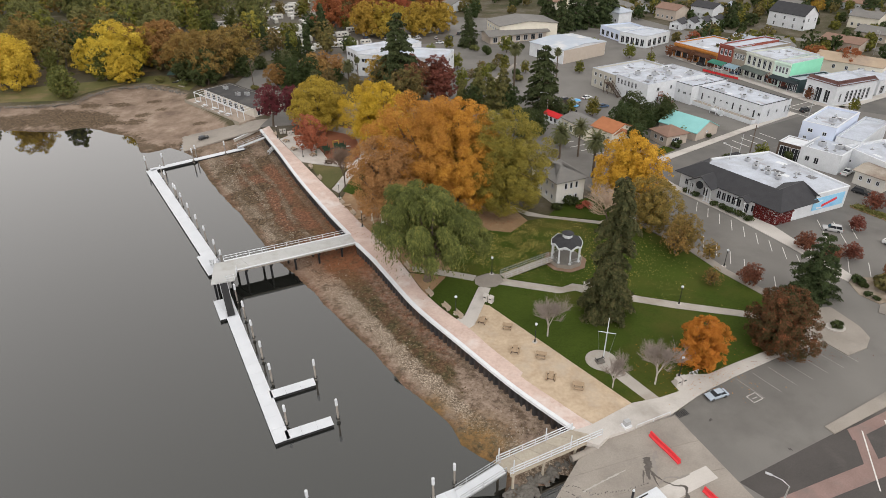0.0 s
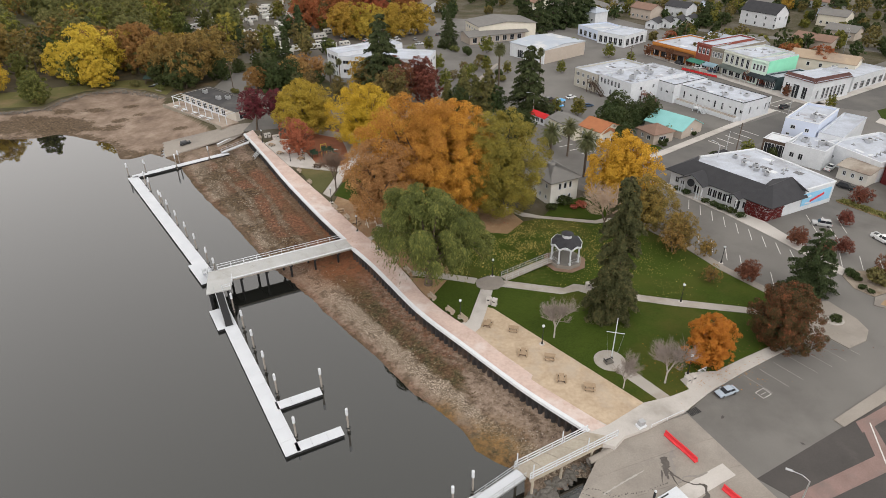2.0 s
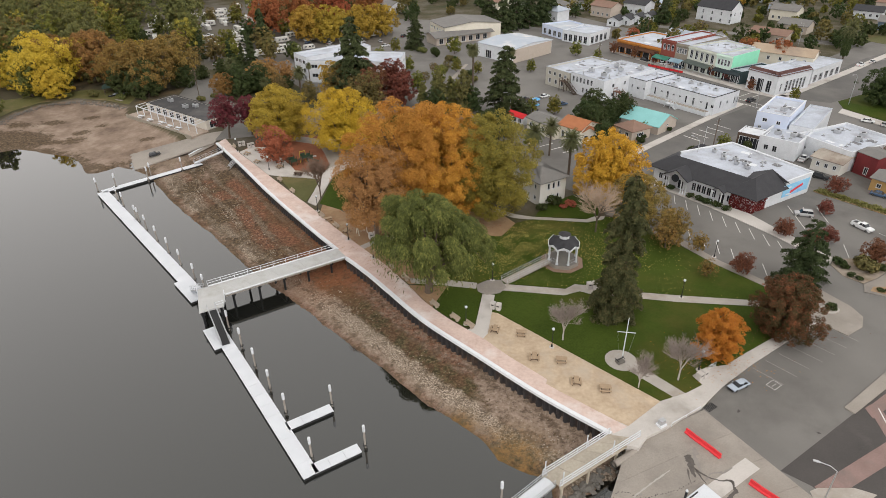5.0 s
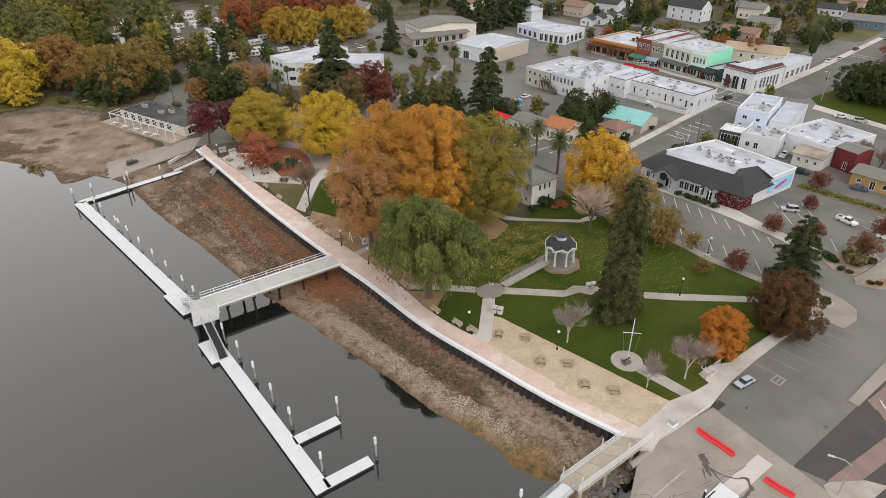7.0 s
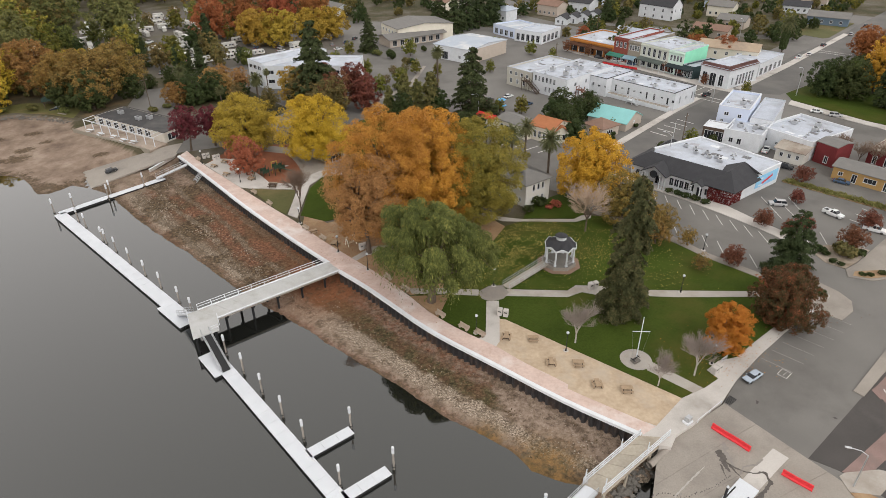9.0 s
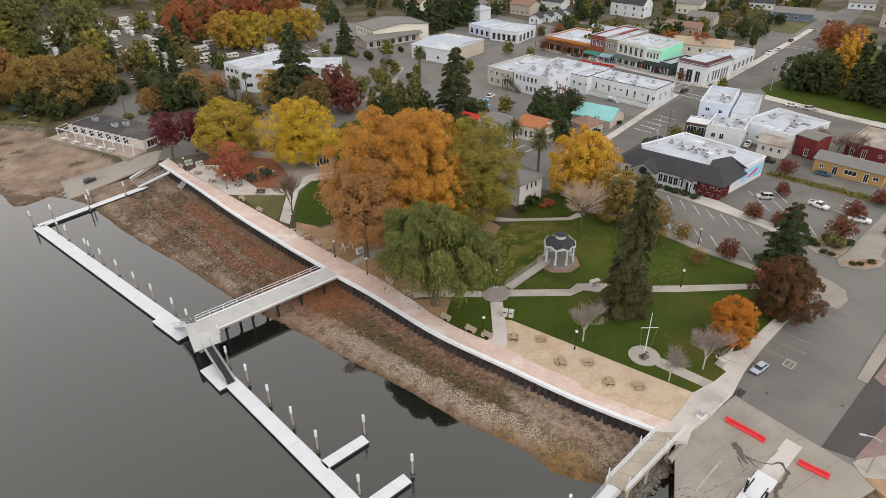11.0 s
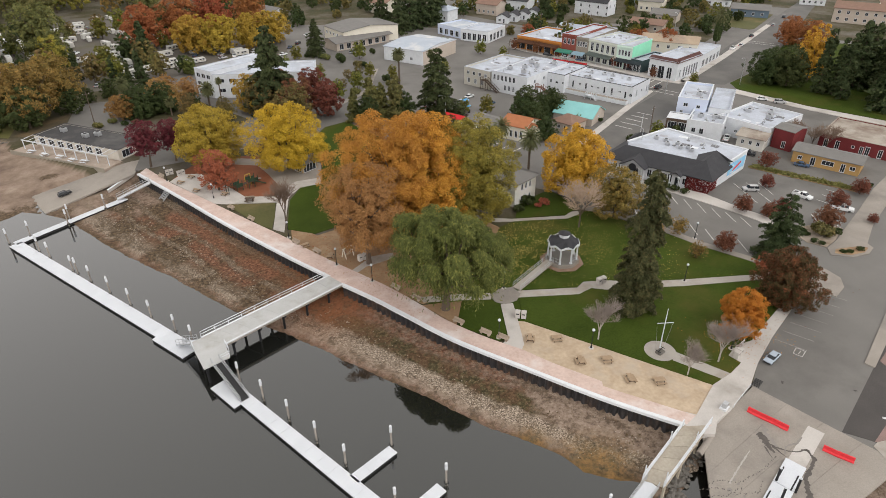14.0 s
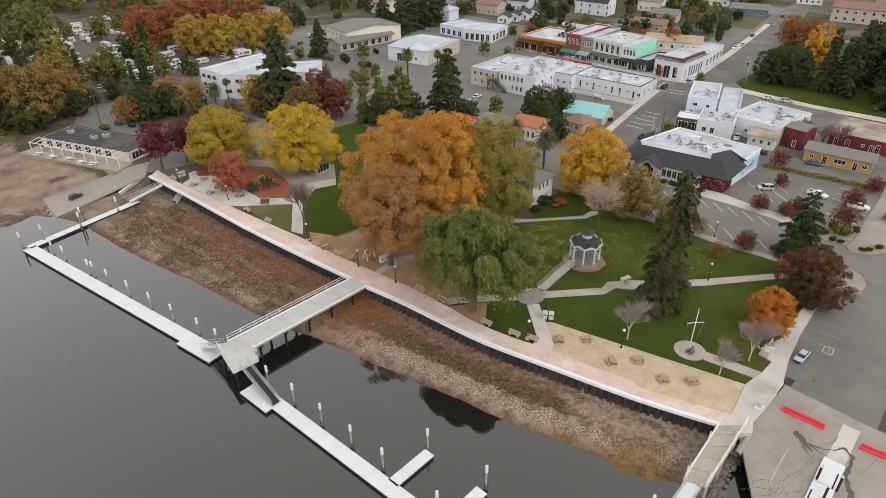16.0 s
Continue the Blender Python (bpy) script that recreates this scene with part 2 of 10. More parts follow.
LEAF_OLIVE = leaf_mat("olive_gold_leaves", [(0.08, 0.082, 0.022), (0.24, 0.2, 0.04), (0.46, 0.35, 0.066)], 0.012)
LEAF_RUST = leaf_mat("rust_leaves", [(0.17, 0.065, 0.03), (0.3, 0.105, 0.04), (0.4, 0.16, 0.06)], 0.015)
LEAF_MIXED = leaf_mat("dark_red_and_green_leaves", [(0.026, 0.036, 0.013), (0.062, 0.056, 0.022), (0.145, 0.06, 0.03), (0.34, 0.11, 0.045)], 0.0)
LEAF_RED = leaf_mat("red_leaves", [(0.21, 0.052, 0.038), (0.36, 0.1, 0.062), (0.48, 0.165, 0.11)], 0.012)
LEAF_WINE = leaf_mat("wine_red_leaves", [(0.065, 0.018, 0.024), (0.135, 0.03, 0.036), (0.21, 0.05, 0.055)], 0.01)
LEAF_WILLOW = leaf_mat("willow_leaves", [(0.034, 0.048, 0.015), (0.112, 0.126, 0.033), (0.33, 0.31, 0.09)], 0.01)
LEAF_GREEN = leaf_mat("dark_green_leaves", [(0.024, 0.036, 0.013), (0.05, 0.068, 0.023), (0.1, 0.115, 0.04)], 0.02)
LEAF_CONIFER = leaf_mat("conifer_needles", [(0.022, 0.034, 0.014), (0.05, 0.067, 0.026), (0.105, 0.118, 0.048)], 0.012)
LEAF_REDWOOD = leaf_mat("brownish_redwood_needles", [(0.027, 0.032, 0.013), (0.072, 0.074, 0.03), (0.17, 0.145, 0.064)], 0.012)
LEAF_BROWN = leaf_mat("dull_brown_leaves", [(0.065, 0.065, 0.027), (0.15, 0.115, 0.044), (0.28, 0.175, 0.065)], 0.02)
LEAF_PALM = leaf_mat("palm_leaflets", [(0.06, 0.07, 0.03), (0.11, 0.115, 0.05), (0.17, 0.16, 0.075)], 0.01)
LEAF_GRASS = leaf_mat("ornamental_grass", [(0.12, 0.125, 0.04), (0.2, 0.19, 0.065), (0.29, 0.26, 0.1)], 0.01)
LEAF_LITTER = leaf_mat("fallen_leaves", [(0.4, 0.28, 0.08), (0.55, 0.42, 0.12), (0.62, 0.5, 0.2)], 0.0)
LEAF_STREET = leaf_mat("brownish_red_leaves", [(0.075, 0.034, 0.023), (0.165, 0.062, 0.038), (0.26, 0.105, 0.056)], 0.015)
LEAF_FAR = leaf_mat("green_brown_leaves", [(0.065, 0.074, 0.028), (0.14, 0.138, 0.048), (0.27, 0.225, 0.075)], 0.03)
LEAF_DULLGOLD = leaf_mat("dull_gold_leaves", [(0.17, 0.115, 0.022), (0.36, 0.24, 0.036), (0.52, 0.35, 0.065)], 0.012)
LEAF_OAK = leaf_mat("russet_gold_oak_leaves", [(0.062, 0.064, 0.024), (0.22, 0.15, 0.044), (0.43, 0.26, 0.075)], 0.012)
LEAF_TAN = leaf_mat("tan_brown_leaves", [(0.17, 0.095, 0.038), (0.335, 0.186, 0.065), (0.5, 0.305, 0.12)], 0.01)
LEAF_GREENGOLD = leaf_mat("green_and_yellow_leaves", [(0.06, 0.075, 0.02), (0.14, 0.14, 0.03), (0.3, 0.26, 0.04)], 0.02)
TWIG = mat("grey_twigs", (0.33, 0.275, 0.245), (0.24, 0.2, 0.18), scale=2)
TWIG_BROWN = mat("brown_twigs", (0.24, 0.17, 0.13), (0.17, 0.12, 0.09), scale=2)


def paint(name, c, rough=0.25):
    return mat(name, c, tuple(v * 0.9 for v in c), rough=rough, spec=0.5, scale=0.8, bump=0.0)


CAR_WHITE, CAR_BLUE, CAR_DARK = paint("white_car_paint", (0.75, 0.76, 0.77)), paint("pale_blue_car_paint", (0.4, 0.46, 0.54)), paint("black_car_paint", (0.03, 0.032, 0.036))
CAR_SILVER, CAR_NAVY, CAR_TAN = paint("silver_car_paint", (0.45, 0.45, 0.46)), paint("dark_blue_car_paint", (0.06, 0.1, 0.17)), paint("tan_car_paint", (0.42, 0.36, 0.28))
RV_WHITE = paint("white_camper_shell", (0.62, 0.61, 0.58), 0.4)
POOLBLUE = paint("bright_blue_sheet", (0.1, 0.4, 0.75), 0.5)
MURAL_BLUE = mat("mural_blue", (0.16, 0.45, 0.72), (0.35, 0.62, 0.8), scale=0.35, fine=2, rough=0.6)


def shore_mat():
    """Earth of the one ground sheet: leaf litter and mud below the wall, a gravel band, weed at the waterline; soil and rough grass on land."""
    m = bpy.data.materials.new("shore_and_soil")
    m.use_nodes = True
    nt = m.node_tree
    N, L = nt.nodes.new, nt.links.new
    p = nt.nodes["Principled BSDF"]
    p.inputs["Roughness"].default_value, p.inputs["Specular IOR Level"].default_value = 0.9, 0.2
    geo = N("ShaderNodeNewGeometry")

    def tex(scale, detail=5, rough=0.6):
        n = N("ShaderNodeTexNoise")
        n.inputs["Scale"].default_value, n.inputs["Detail"].default_value, n.inputs["Roughness"].default_value = scale, detail, rough
        L(geo.outputs["Position"], n.inputs["Vector"])
        return n.outputs["Fac"]

    def ramp(fac, stops):
        r = N("ShaderNodeValToRGB")
        while len(r.color_ramp.elements) < len(stops):
            r.color_ramp.elements.new(0.5)
        for e, (pos, c) in zip(r.color_ramp.elements, stops):
            e.position, e.color = pos, (*c, 1) if isinstance(c, tuple) else (c, c, c, 1)
        L(fac, r.inputs["Fac"])
        return r.outputs["Color"]

    def mix(fac, a, b):
        x = N("ShaderNodeMix")
        x.data_type = "RGBA"
        L(fac, x.inputs[0])
        L(a, x.inputs[6])
        L(b, x.inputs[7])
        return x.outputs[2]

    def attr(name):
        a = N("ShaderNodeAttribute")
        a.attribute_name = name
        return a.outputs["Fac"]

    def wobble(fac, noise_out, amount):
        s = N("ShaderNodeMath")
        s.operation = "MULTIPLY_ADD"
        L(noise_out, s.inputs[0])
        s.inputs[1].default_value = amount
        sub = N("ShaderNodeMath")
        sub.operation = "SUBTRACT"
        L(fac, sub.inputs[0])
        sub.inputs[1].default_value = amount / 2
        L(sub.outputs[0], s.inputs[2])
        return s.outputs[0]

    down = wobble(attr("down"), tex(0.4, 7, 0.65), 0.3)
    north = attr("north")
    mud = ramp(tex(1.1, 8, 0.75), [(0.34, (0.085, 0.057, 0.042)), (0.46, (0.215, 0.157, 0.12)), (0.64, (0.34, 0.264, 0.21))])
    dark = ramp(tex(1.6, 8, 0.75), [(0.36, (0.02, 0.014, 0.008)), (0.5, (0.07, 0.047, 0.026)), (0.64, (0.185, 0.13, 0.078))])
    litter = ramp(tex(1.8, 8, 0.75), [(0.36, (0.038, 0.018, 0.011)), (0.5, (0.138, 0.063, 0.036)), (0.64, (0.275, 0.15, 0.094))])
    rust = ramp(tex(2.0, 6, 0.7), [(0.3, (0.1, 0.045, 0.025)), (0.5, (0.21, 0.08, 0.035)), (0.7, (0.28, 0.13, 0.07))])
    gravel = ramp(tex(3.6, 8, 0.85), [(0.4, (0.05, 0.038, 0.028)), (0.5, (0.23, 0.178, 0.135)), (0.6, (0.58, 0.485, 0.39))])
    weed = ramp(tex(0.8, 8, 0.75), [(0.35, (0.045, 0.042, 0.016)), (0.5, (0.15, 0.09, 0.03)), (0.66, (0.29, 0.155, 0.05))])
    olive = ramp(tex(1.5, 8, 0.78), [(0.36, (0.022, 0.019, 0.009)), (0.5, (0.068, 0.055, 0.027)), (0.66, (0.19, 0.145, 0.08))])
    weeds = mix(ramp(tex(0.5, 7, 0.7), [(0.46, 0.0), (0.62, 0.75)]), olive, litter)
    brown = mix(ramp(tex(0.7, 8, 0.75), [(0.4, 0.0), (0.6, 0.85)]), litter, mud)
    south_bed = mix(ramp(down, [(0.17, 0.0), (0.28, 1.0)]), brown, weeds)
    upper = N("ShaderNodeMath")
    upper.operation = "SUBTRACT"
    L(attr("muddy"), upper.inputs[0])
    L(attr("down"), upper.inputs[1])
    south_bed = mix(ramp(wobble(upper.outputs[0], tex(0.3, 8, 0.72), 0.9), [(0.08, 0.0), (0.24, 1.0)]), south_bed, mud)
    south_bed = mix(ramp(down, [(0.5, 0.0), (0.57, 1.0)]), south_bed, gravel)
    south_bed = mix(ramp(down, [(0.74, 0.0), (0.83, 0.85)]), south_bed, mud)
    north_bed = mix(ramp(down, [(0.5, 0.0), (0.78, 1.0)]), litter, dark)
    north_bed = mix(ramp(down, [(0.62, 0.0), (0.85, 0.85)]), north_bed, gravel)
    north_bed = mix(ramp(wobble(attr("inlet"), tex(0.25, 7, 0.7), 0.8), [(0.4, 0.0), (0.65, 0.8)]), north_bed, mud)
    pale = ramp(wobble(attr("furrow"), tex(0.28, 7, 0.7), 1.5), [(0.72, 0.0), (0.86, 0.7)])
    north_bed = mix(ramp(tex(0.09, 6, 0.62), [(0.5, 0.0), (0.57, 0.92)]), north_bed, dark)
    north_bed = mix(pale, north_bed, gravel)
    bed = mix(north, south_bed, north_bed)
    bed = mix(ramp(down, [(0.86, 0.0), (0.94, 0.5)]), bed, litter)
    bed = mix(ramp(down, [(0.93, 0.0), (1.0, 0.8)]), bed, dark)
    bed = mix(attr("rusty"), bed, rust)
    bed = mix(attr("weedy"), bed, weed)
    streak = ramp(wobble(tex(0.5, 8, 0.8), attr("furrow"), 0.34), [(0.5, 0.0), (0.58, 0.6)])
    bed = mix(streak, bed, dark)
    silt = ramp(tex(0.16, 9, 0.68), [(0.32, (0.145, 0.103, 0.078)), (0.5, (0.235, 0.173, 0.133)), (0.66, (0.32, 0.25, 0.198))])
    silt = mix(ramp(wobble(attr("damp"), tex(0.45, 8, 0.75), 1.9), [(0.5, 0.0), (0.8, 0.85)]), silt, dark)
    silt = mix(ramp(tex(0.9, 7, 0.75), [(0.62, 0.0), (0.74, 0.4)]), silt, dark)
    bed = mix(attr("beach"), bed, silt)
    land = ramp(tex(0.06, 8, 0.65), [(0.34, (0.04, 0.046, 0.018)), (0.46, (0.068, 0.06, 0.03)), (0.55, (0.1, 0.085, 0.058)), (0.7, (0.145, 0.132, 0.115))])
    col = mix(attr("land"), bed, land)
    L(col, p.inputs["Base Color"])
    b = N("ShaderNodeBump")
    b.inputs["Strength"].default_value, b.inputs["Distance"].default_value = 0.7, 0.12
    L(tex(4.0, 6, 0.7), b.inputs["Height"])
    L(b.outputs["Normal"], p.inputs["Normal"])
    return m


def water_mat():
    m = bpy.data.materials.new("still_lake_water")
    m.use_nodes = True
    nt = m.node_tree
    p = nt.nodes["Principled BSDF"]
    p.inputs["Base Color"].default_value = (0.011, 0.0115, 0.01, 1)
    p.inputs["Roughness"].default_value, p.inputs["IOR"].default_value = 0.012, 2.06
    p.inputs["Specular IOR Level"].default_value = 0.5
    geo = nt.nodes.new("ShaderNodeNewGeometry")
    n = nt.nodes.new("ShaderNodeTexNoise")
    n.inputs["Scale"].default_value, n.inputs["Detail"].default_value = 1.2, 3
    nt.links.new(geo.outputs["Position"], n.inputs["Vector"])
    b = nt.nodes.new("ShaderNodeBump")
    b.inputs["Strength"].default_value, b.inputs["Distance"].default_value = 0.025, 0.03
    nt.links.new(n.outputs["Fac"], b.inputs["Height"])
    nt.links.new(b.outputs["Normal"], p.inputs["Normal"])
    return m


SHORE, WATER = shore_mat(), water_mat()

# ---- building helpers ----
def link_mesh(name, bm, material, parent=None, label="", smooth=False):
    me = bpy.data.meshes.new(name)
    bm.to_mesh(me)
    bm.free()
    me.materials.append(material)
    if smooth:
        me.polygons.foreach_set("use_smooth", [True] * len(me.polygons))
    ob = new(name, me)
    if parent:
        ob.parent = parent
    if label:
        ob["label"] = label
    return ob


def part(name, bm, material, parent, label="", smooth=False):
    return link_mesh(name, bm, material, parent, label, smooth)


def raw(name, verts, faces, material, parent=None, label=""):
    me = bpy.data.meshes.new(name)
    me.from_pydata(verts, [], faces)
    me.materials.append(material)
    ob = new(name, me)
    if parent:
        ob.parent = parent
    if label:
        ob["label"] = label
    return ob


def thing(name, label, category, m=None, group=""):
    ob = new(name)
    ob.empty_display_size = 0.3
    if m is not None:
        ob.matrix_basis = m
    return tagged(ob, label, category, group)


def BM():
    return bmesh.new()


def box(bm, x, y, z, sx, sy, sz, yaw=0.0, bevel=0.0):
    """A box whose base centre is at x, y, z."""
    m = pose(x, y, z + sz / 2, 0, 0, yaw) @ Matrix.Diagonal((sx, sy, sz, 1))
    r = bmesh.ops.create_cube(bm, size=1, matrix=m)
    if bevel:
        es = list({e for v in r["verts"] for e in v.link_edges})
        bmesh.ops.bevel(bm, geom=es, offset=bevel, segments=1, affect="EDGES")
    return bm


def beam(bm, a, b, w, h=None, up=(0, 0, 1)):
    """A square bar from a to b."""
    a, b = Vector(a), Vector(b)
    d = b - a
    n = d.length
    if n < 1e-6:
        return bm
    d.normalize()
    s = d.cross(Vector(up))
    if s.length < 1e-4:
        s = Vector((1, 0, 0))
    s.normalize()
    u = s.cross(d)
    m = Matrix((s, d, u)).transposed().to_4x4()
    m.translation = (a + b) / 2
    bmesh.ops.create_cube(bm, size=1, matrix=m @ Matrix.Diagonal((w, n, h or w, 1)))
    return bm


def cyl(bm, a, b, r0, r1=None, n=8):
    """A round, tapered bar from a to b."""
    a, b = Vector(a), Vector(b)
    d = b - a
    m = d.to_track_quat("Z", "Y").to_matrix().to_4x4()
    m.translation = (a + b) / 2
    bmesh.ops.create_cone(bm, cap_ends=True, segments=n, radius1=r0, radius2=r0 if r1 is None else r1, depth=d.length, matrix=m)
    return bm


def ball(bm, x, y, z, rx, ry=None, rz=None, sub=2):
    m = Matrix.Translation((x, y, z)) @ Matrix.Diagonal((rx, ry or rx, rz or rx, 1))
    bmesh.ops.create_icosphere(bm, subdivisions=sub, radius=1, matrix=m)
    return bm


def slab(bm, poly, z0, z1, zs=None):
    """A plan polygon as a slab from z0 to z1; zs gives each corner its own top."""
    n = len(poly)
    if sum(poly[i][0] * poly[(i + 1) % n][1] - poly[(i + 1) % n][0] * poly[i][1] for i in range(n)) < 0:
        poly = poly[::-1]
        zs = zs[::-1] if zs else None
    lo = [bm.verts.new((x, y, (zs[i] - (z1 - z0)) if zs else z0)) for i, (x, y) in enumerate(poly)]
    hi = [bm.verts.new((x, y, zs[i] if zs else z1)) for i, (x, y) in enumerate(poly)]
    bm.faces.new(hi)
    bm.faces.new(lo[::-1])
    for i in range(n):
        j = (i + 1) % n
        bm.faces.new((lo[i], lo[j], hi[j], hi[i]))
    bm.normal_update()
    return bm


def area(name, poly, z1, material, label, category, z0=-0.3, zs=None):
    """A piece of the setting laid on the ground."""
    bm = slab(BM(), poly, z0, z1, zs)
    bmesh.ops.triangulate(bm, faces=[f for f in bm.faces if len(f.verts) > 4])
    return tagged(link_mesh(name, bm, material), label, category, kind="structure")


def along(poly, step):
    """Points and headings every step metres along a line of points."""
    out, rest = [], 0.0
    for (x0, y0), (x1, y1) in zip(poly, poly[1:]):
        d = math.hypot(x1 - x0, y1 - y0)
        s = rest
        while s < d:
            k = s / d
            out.append((x0 + (x1 - x0) * k, y0 + (y1 - y0) * k, math.atan2(y1 - y0, x1 - x0)))
            s += step
        rest = s - d
    return out


def offset(poly, d):
    """The line moved d metres to its left."""
    out = []
    for i, (x, y) in enumerate(poly):
        a, b = poly[max(i - 1, 0)], poly[min(i + 1, len(poly) - 1)]
        h = math.hypot(b[0] - a[0], b[1] - a[1])
        out.append((x - (b[1] - a[1]) / h * d, y + (b[0] - a[0]) / h * d))
    return out


def smoothline(poly, step=1.5):
    """A rounded line through the points given."""
    out = []
    n = len(poly)
    for i in range(n - 1):
        p0, p1, p2, p3 = (Vector(poly[max(0, min(n - 1, k))]) for k in (i - 1, i, i + 1, i + 2))
        m = max(1, int((p2 - p1).length / step))
        for k in range(m):
            t = k / m
            q = 0.5 * (2 * p1 + (p2 - p0) * t + (2 * p0 - 5 * p1 + 4 * p2 - p3) * t * t + (3 * p1 - p0 - 3 * p2 + p3) * t ** 3)
            out.append((q.x, q.y))
    return out + [tuple(poly[-1])]


# ---- ground, shore and lake ----
WATER_Z = -2.9
WALL_N = smoothline([(-57.4, 163.4), (-48.1, 147.4), (-39.0, 131.1), (-29.2, 114.9), (-22.6, 104.7)])
WALL_S = smoothline([(-20.8, 101.5), (-16.7, 95.6), (-13.2, 89.9), (-7.9, 81.4), (-0.6, 72.3), (6.8, 63.3), (13.8, 56.0)])
WALL = WALL_N + WALL_S
BANK = [(-59, 168), (-62, 172.5), (-68, 168.5), (-90, 193), (-92, 199), (-100, 204), (-111, 208), (-120, 204), (-124, 197), (-125, 188), (-134, 186), (-146, 184), (-190, 186), (-400, 200), (-4500, 260)]
SHORELINE = smoothline([(20, -300), (12, 20), (8.5, 40), (5, 48), (5.6, 52.4), (2.7, 53.9), (-0.1, 55.9), (-1.5, 58.8), (-4.1, 62.1), (-8.6, 66.6), (-11.4, 70.1), (-14.2, 73.9), (-17.2, 77.8), (-21.5, 82.8),
                        (-25.9, 88.5), (-31, 94.6), (-37.9, 102.6), (-44.9, 112.6), (-52, 122.2), (-57.2, 129), (-62.2, 136), (-68.5, 145.8), (-70.2, 148.9), (-73.9, 152.8), (-77.1, 155.1), (-81.0, 157.4), (-82.5, 155.4), (-85.1, 153.3), (-87.5, 153.7), (-90.2, 158.3), (-95.0, 164.8), (-101.1, 167.4), (-105.4, 169.7), (-113.3, 172.8), (-117.6, 170.2), (-124.5, 169.2), (-132.6, 170.0), (-150, 171), (-190, 172), (-400, 185)], 2.5) + [(-4500, 240)]
RAMP_TOP = [(18.5, 55.6), (27.4, 58.6), (33.2, 46.6), (36, 30), (40, -300)]
RAMP_S = [(27.2, 59.1), (17.4, 54.8), (9.0, 49.0), (5, 38), (20, 30), (33, 38), (33.0, 46.8)]
RAMP_N = [(-62.0, 164.2), (-60.5, 168.0), (-60.0, 171.0), (-64.8, 171.6), (-80.9, 165.2), (-76.0, 154.6)]
LAND = [(40, -4500)] + RAMP_TOP[::-1] + [p for p in offset(WALL[::-1], -1.3)] + BANK + [(-4500, 4500), (4500, 4500), (4500, -4500)]
LAKE = SHORELINE + [(-4500, -4500), (20, -4500)]


def inside(px, py, poly):
    r = np.zeros(px.shape, bool)
    for (x0, y0), (x1, y1) in zip(poly, poly[1:] + poly[:1]):
        c = (y0 > py) != (y1 > py)
        r ^= c & (px < (x1 - x0) * (py - y0) / ((y1 - y0) or 1e-9) + x0)
    return r


def away(px, py, line):
    best = np.full(px.shape, 1e9)
    for (x0, y0), (x1, y1) in zip(line, line[1:]):
        dx, dy = x1 - x0, y1 - y0
        k = np.clip(((px - x0) * dx + (py - y0) * dy) / (dx * dx + dy * dy + 1e-9), 0, 1)
        best = np.minimum(best, np.hypot(px - x0 - k * dx, py - y0 - k * dy))
    return best


xs = np.concatenate([[-4500, -1800, -800, -400, -260, -200], np.arange(-165, 42, 1.0), [50, 70, 100, 150, 220, 320, 500, 900, 1800, 4500]])
ys = np.concatenate([[-4500, -1500, -500, -150, -40, 10], np.arange(36, 222, 1.0), [232, 250, 280, 320, 380, 450, 560, 800, 1800, 4500]])
GX, GY = np.meshgrid(xs, ys)
on_land, in_lake = inside(GX, GY, LAND), inside(GX, GY, LAKE)
d_shore = away(GX, GY, SHORELINE)
d_wall, d_bank, d_ramp = away(GX, GY, WALL), away(GX, GY, BANK), away(GX, GY, RAMP_TOP)
d_top = np.minimum(np.minimum(d_wall, d_bank), d_ramp)
w_wall, w_bank, w_ramp = (1 / (d + 0.3) ** 3 for d in (d_wall, d_bank, d_ramp))
z_top = (-2.2 * w_wall - 0.5 * w_bank - 0.25 * w_ramp) / (w_wall + w_bank + w_ramp)
f = d_top / (d_top + d_shore + 1e-6)
GZ = np.where(in_lake, WATER_Z - 0.11 * np.minimum(d_shore, 40), z_top + (WATER_Z - z_top) * f)
rough = np.array([[noise.noise((x * 0.25, y * 0.25, 0)) * 0.1 + noise.noise((x * 0.9, y * 0.9, 3)) * 0.05 for x in xs] for y in ys])
GZ = np.where(on_land, np.where(d_top < 0.3, -0.03, 0.0), GZ + np.where(d_shore < 60, rough * np.clip(0.25 + d_shore / 9, 0, 1), 0))
GZ -= 0.9 * inside(GX, GY, RAMP_S) + 1.2 * inside(GX, GY, RAMP_N)
d_arm = away(GX, GY, [(-72, 146.7), (-58.6, 157.2)])
GZ = np.where((d_arm < 2.2) & ~on_land, np.minimum(GZ, -2.8), GZ)
nx, ny = len(xs), len(ys)
gi = np.arange(nx * ny).reshape(ny, nx)
quads = np.stack([gi[:-1, :-1], gi[:-1, 1:], gi[1:, 1:], gi[1:, :-1]], -1).reshape(-1, 4)
ground = raw("ground", np.stack([GX, GY, GZ], -1).reshape(-1, 3).tolist(), quads.tolist(), SHORE)
ground.data.polygons.foreach_set("use_smooth", [True] * len(ground.data.polygons))
SPOTS = [(-100, 176, 5.5), (-94.5, 185, 3), (-98.8, 181, 4), (-88.6, 192.3, 2.5), (-110.5, 190.4, 5), (-119, 188, 6), (-127.3, 181.3, 7), (-86.5, 157, 5), (-100.4, 192.5, 3.5), (-78, 172, 3), (-108, 178, 4), (-137, 176, 9), (-128, 175.5, 8), (-119, 175, 8), (-111, 175.5, 6), (-104.5, 176, 4), (-97, 160, 4), (-89, 156.5, 5)]
damp = np.zeros(GX.shape)
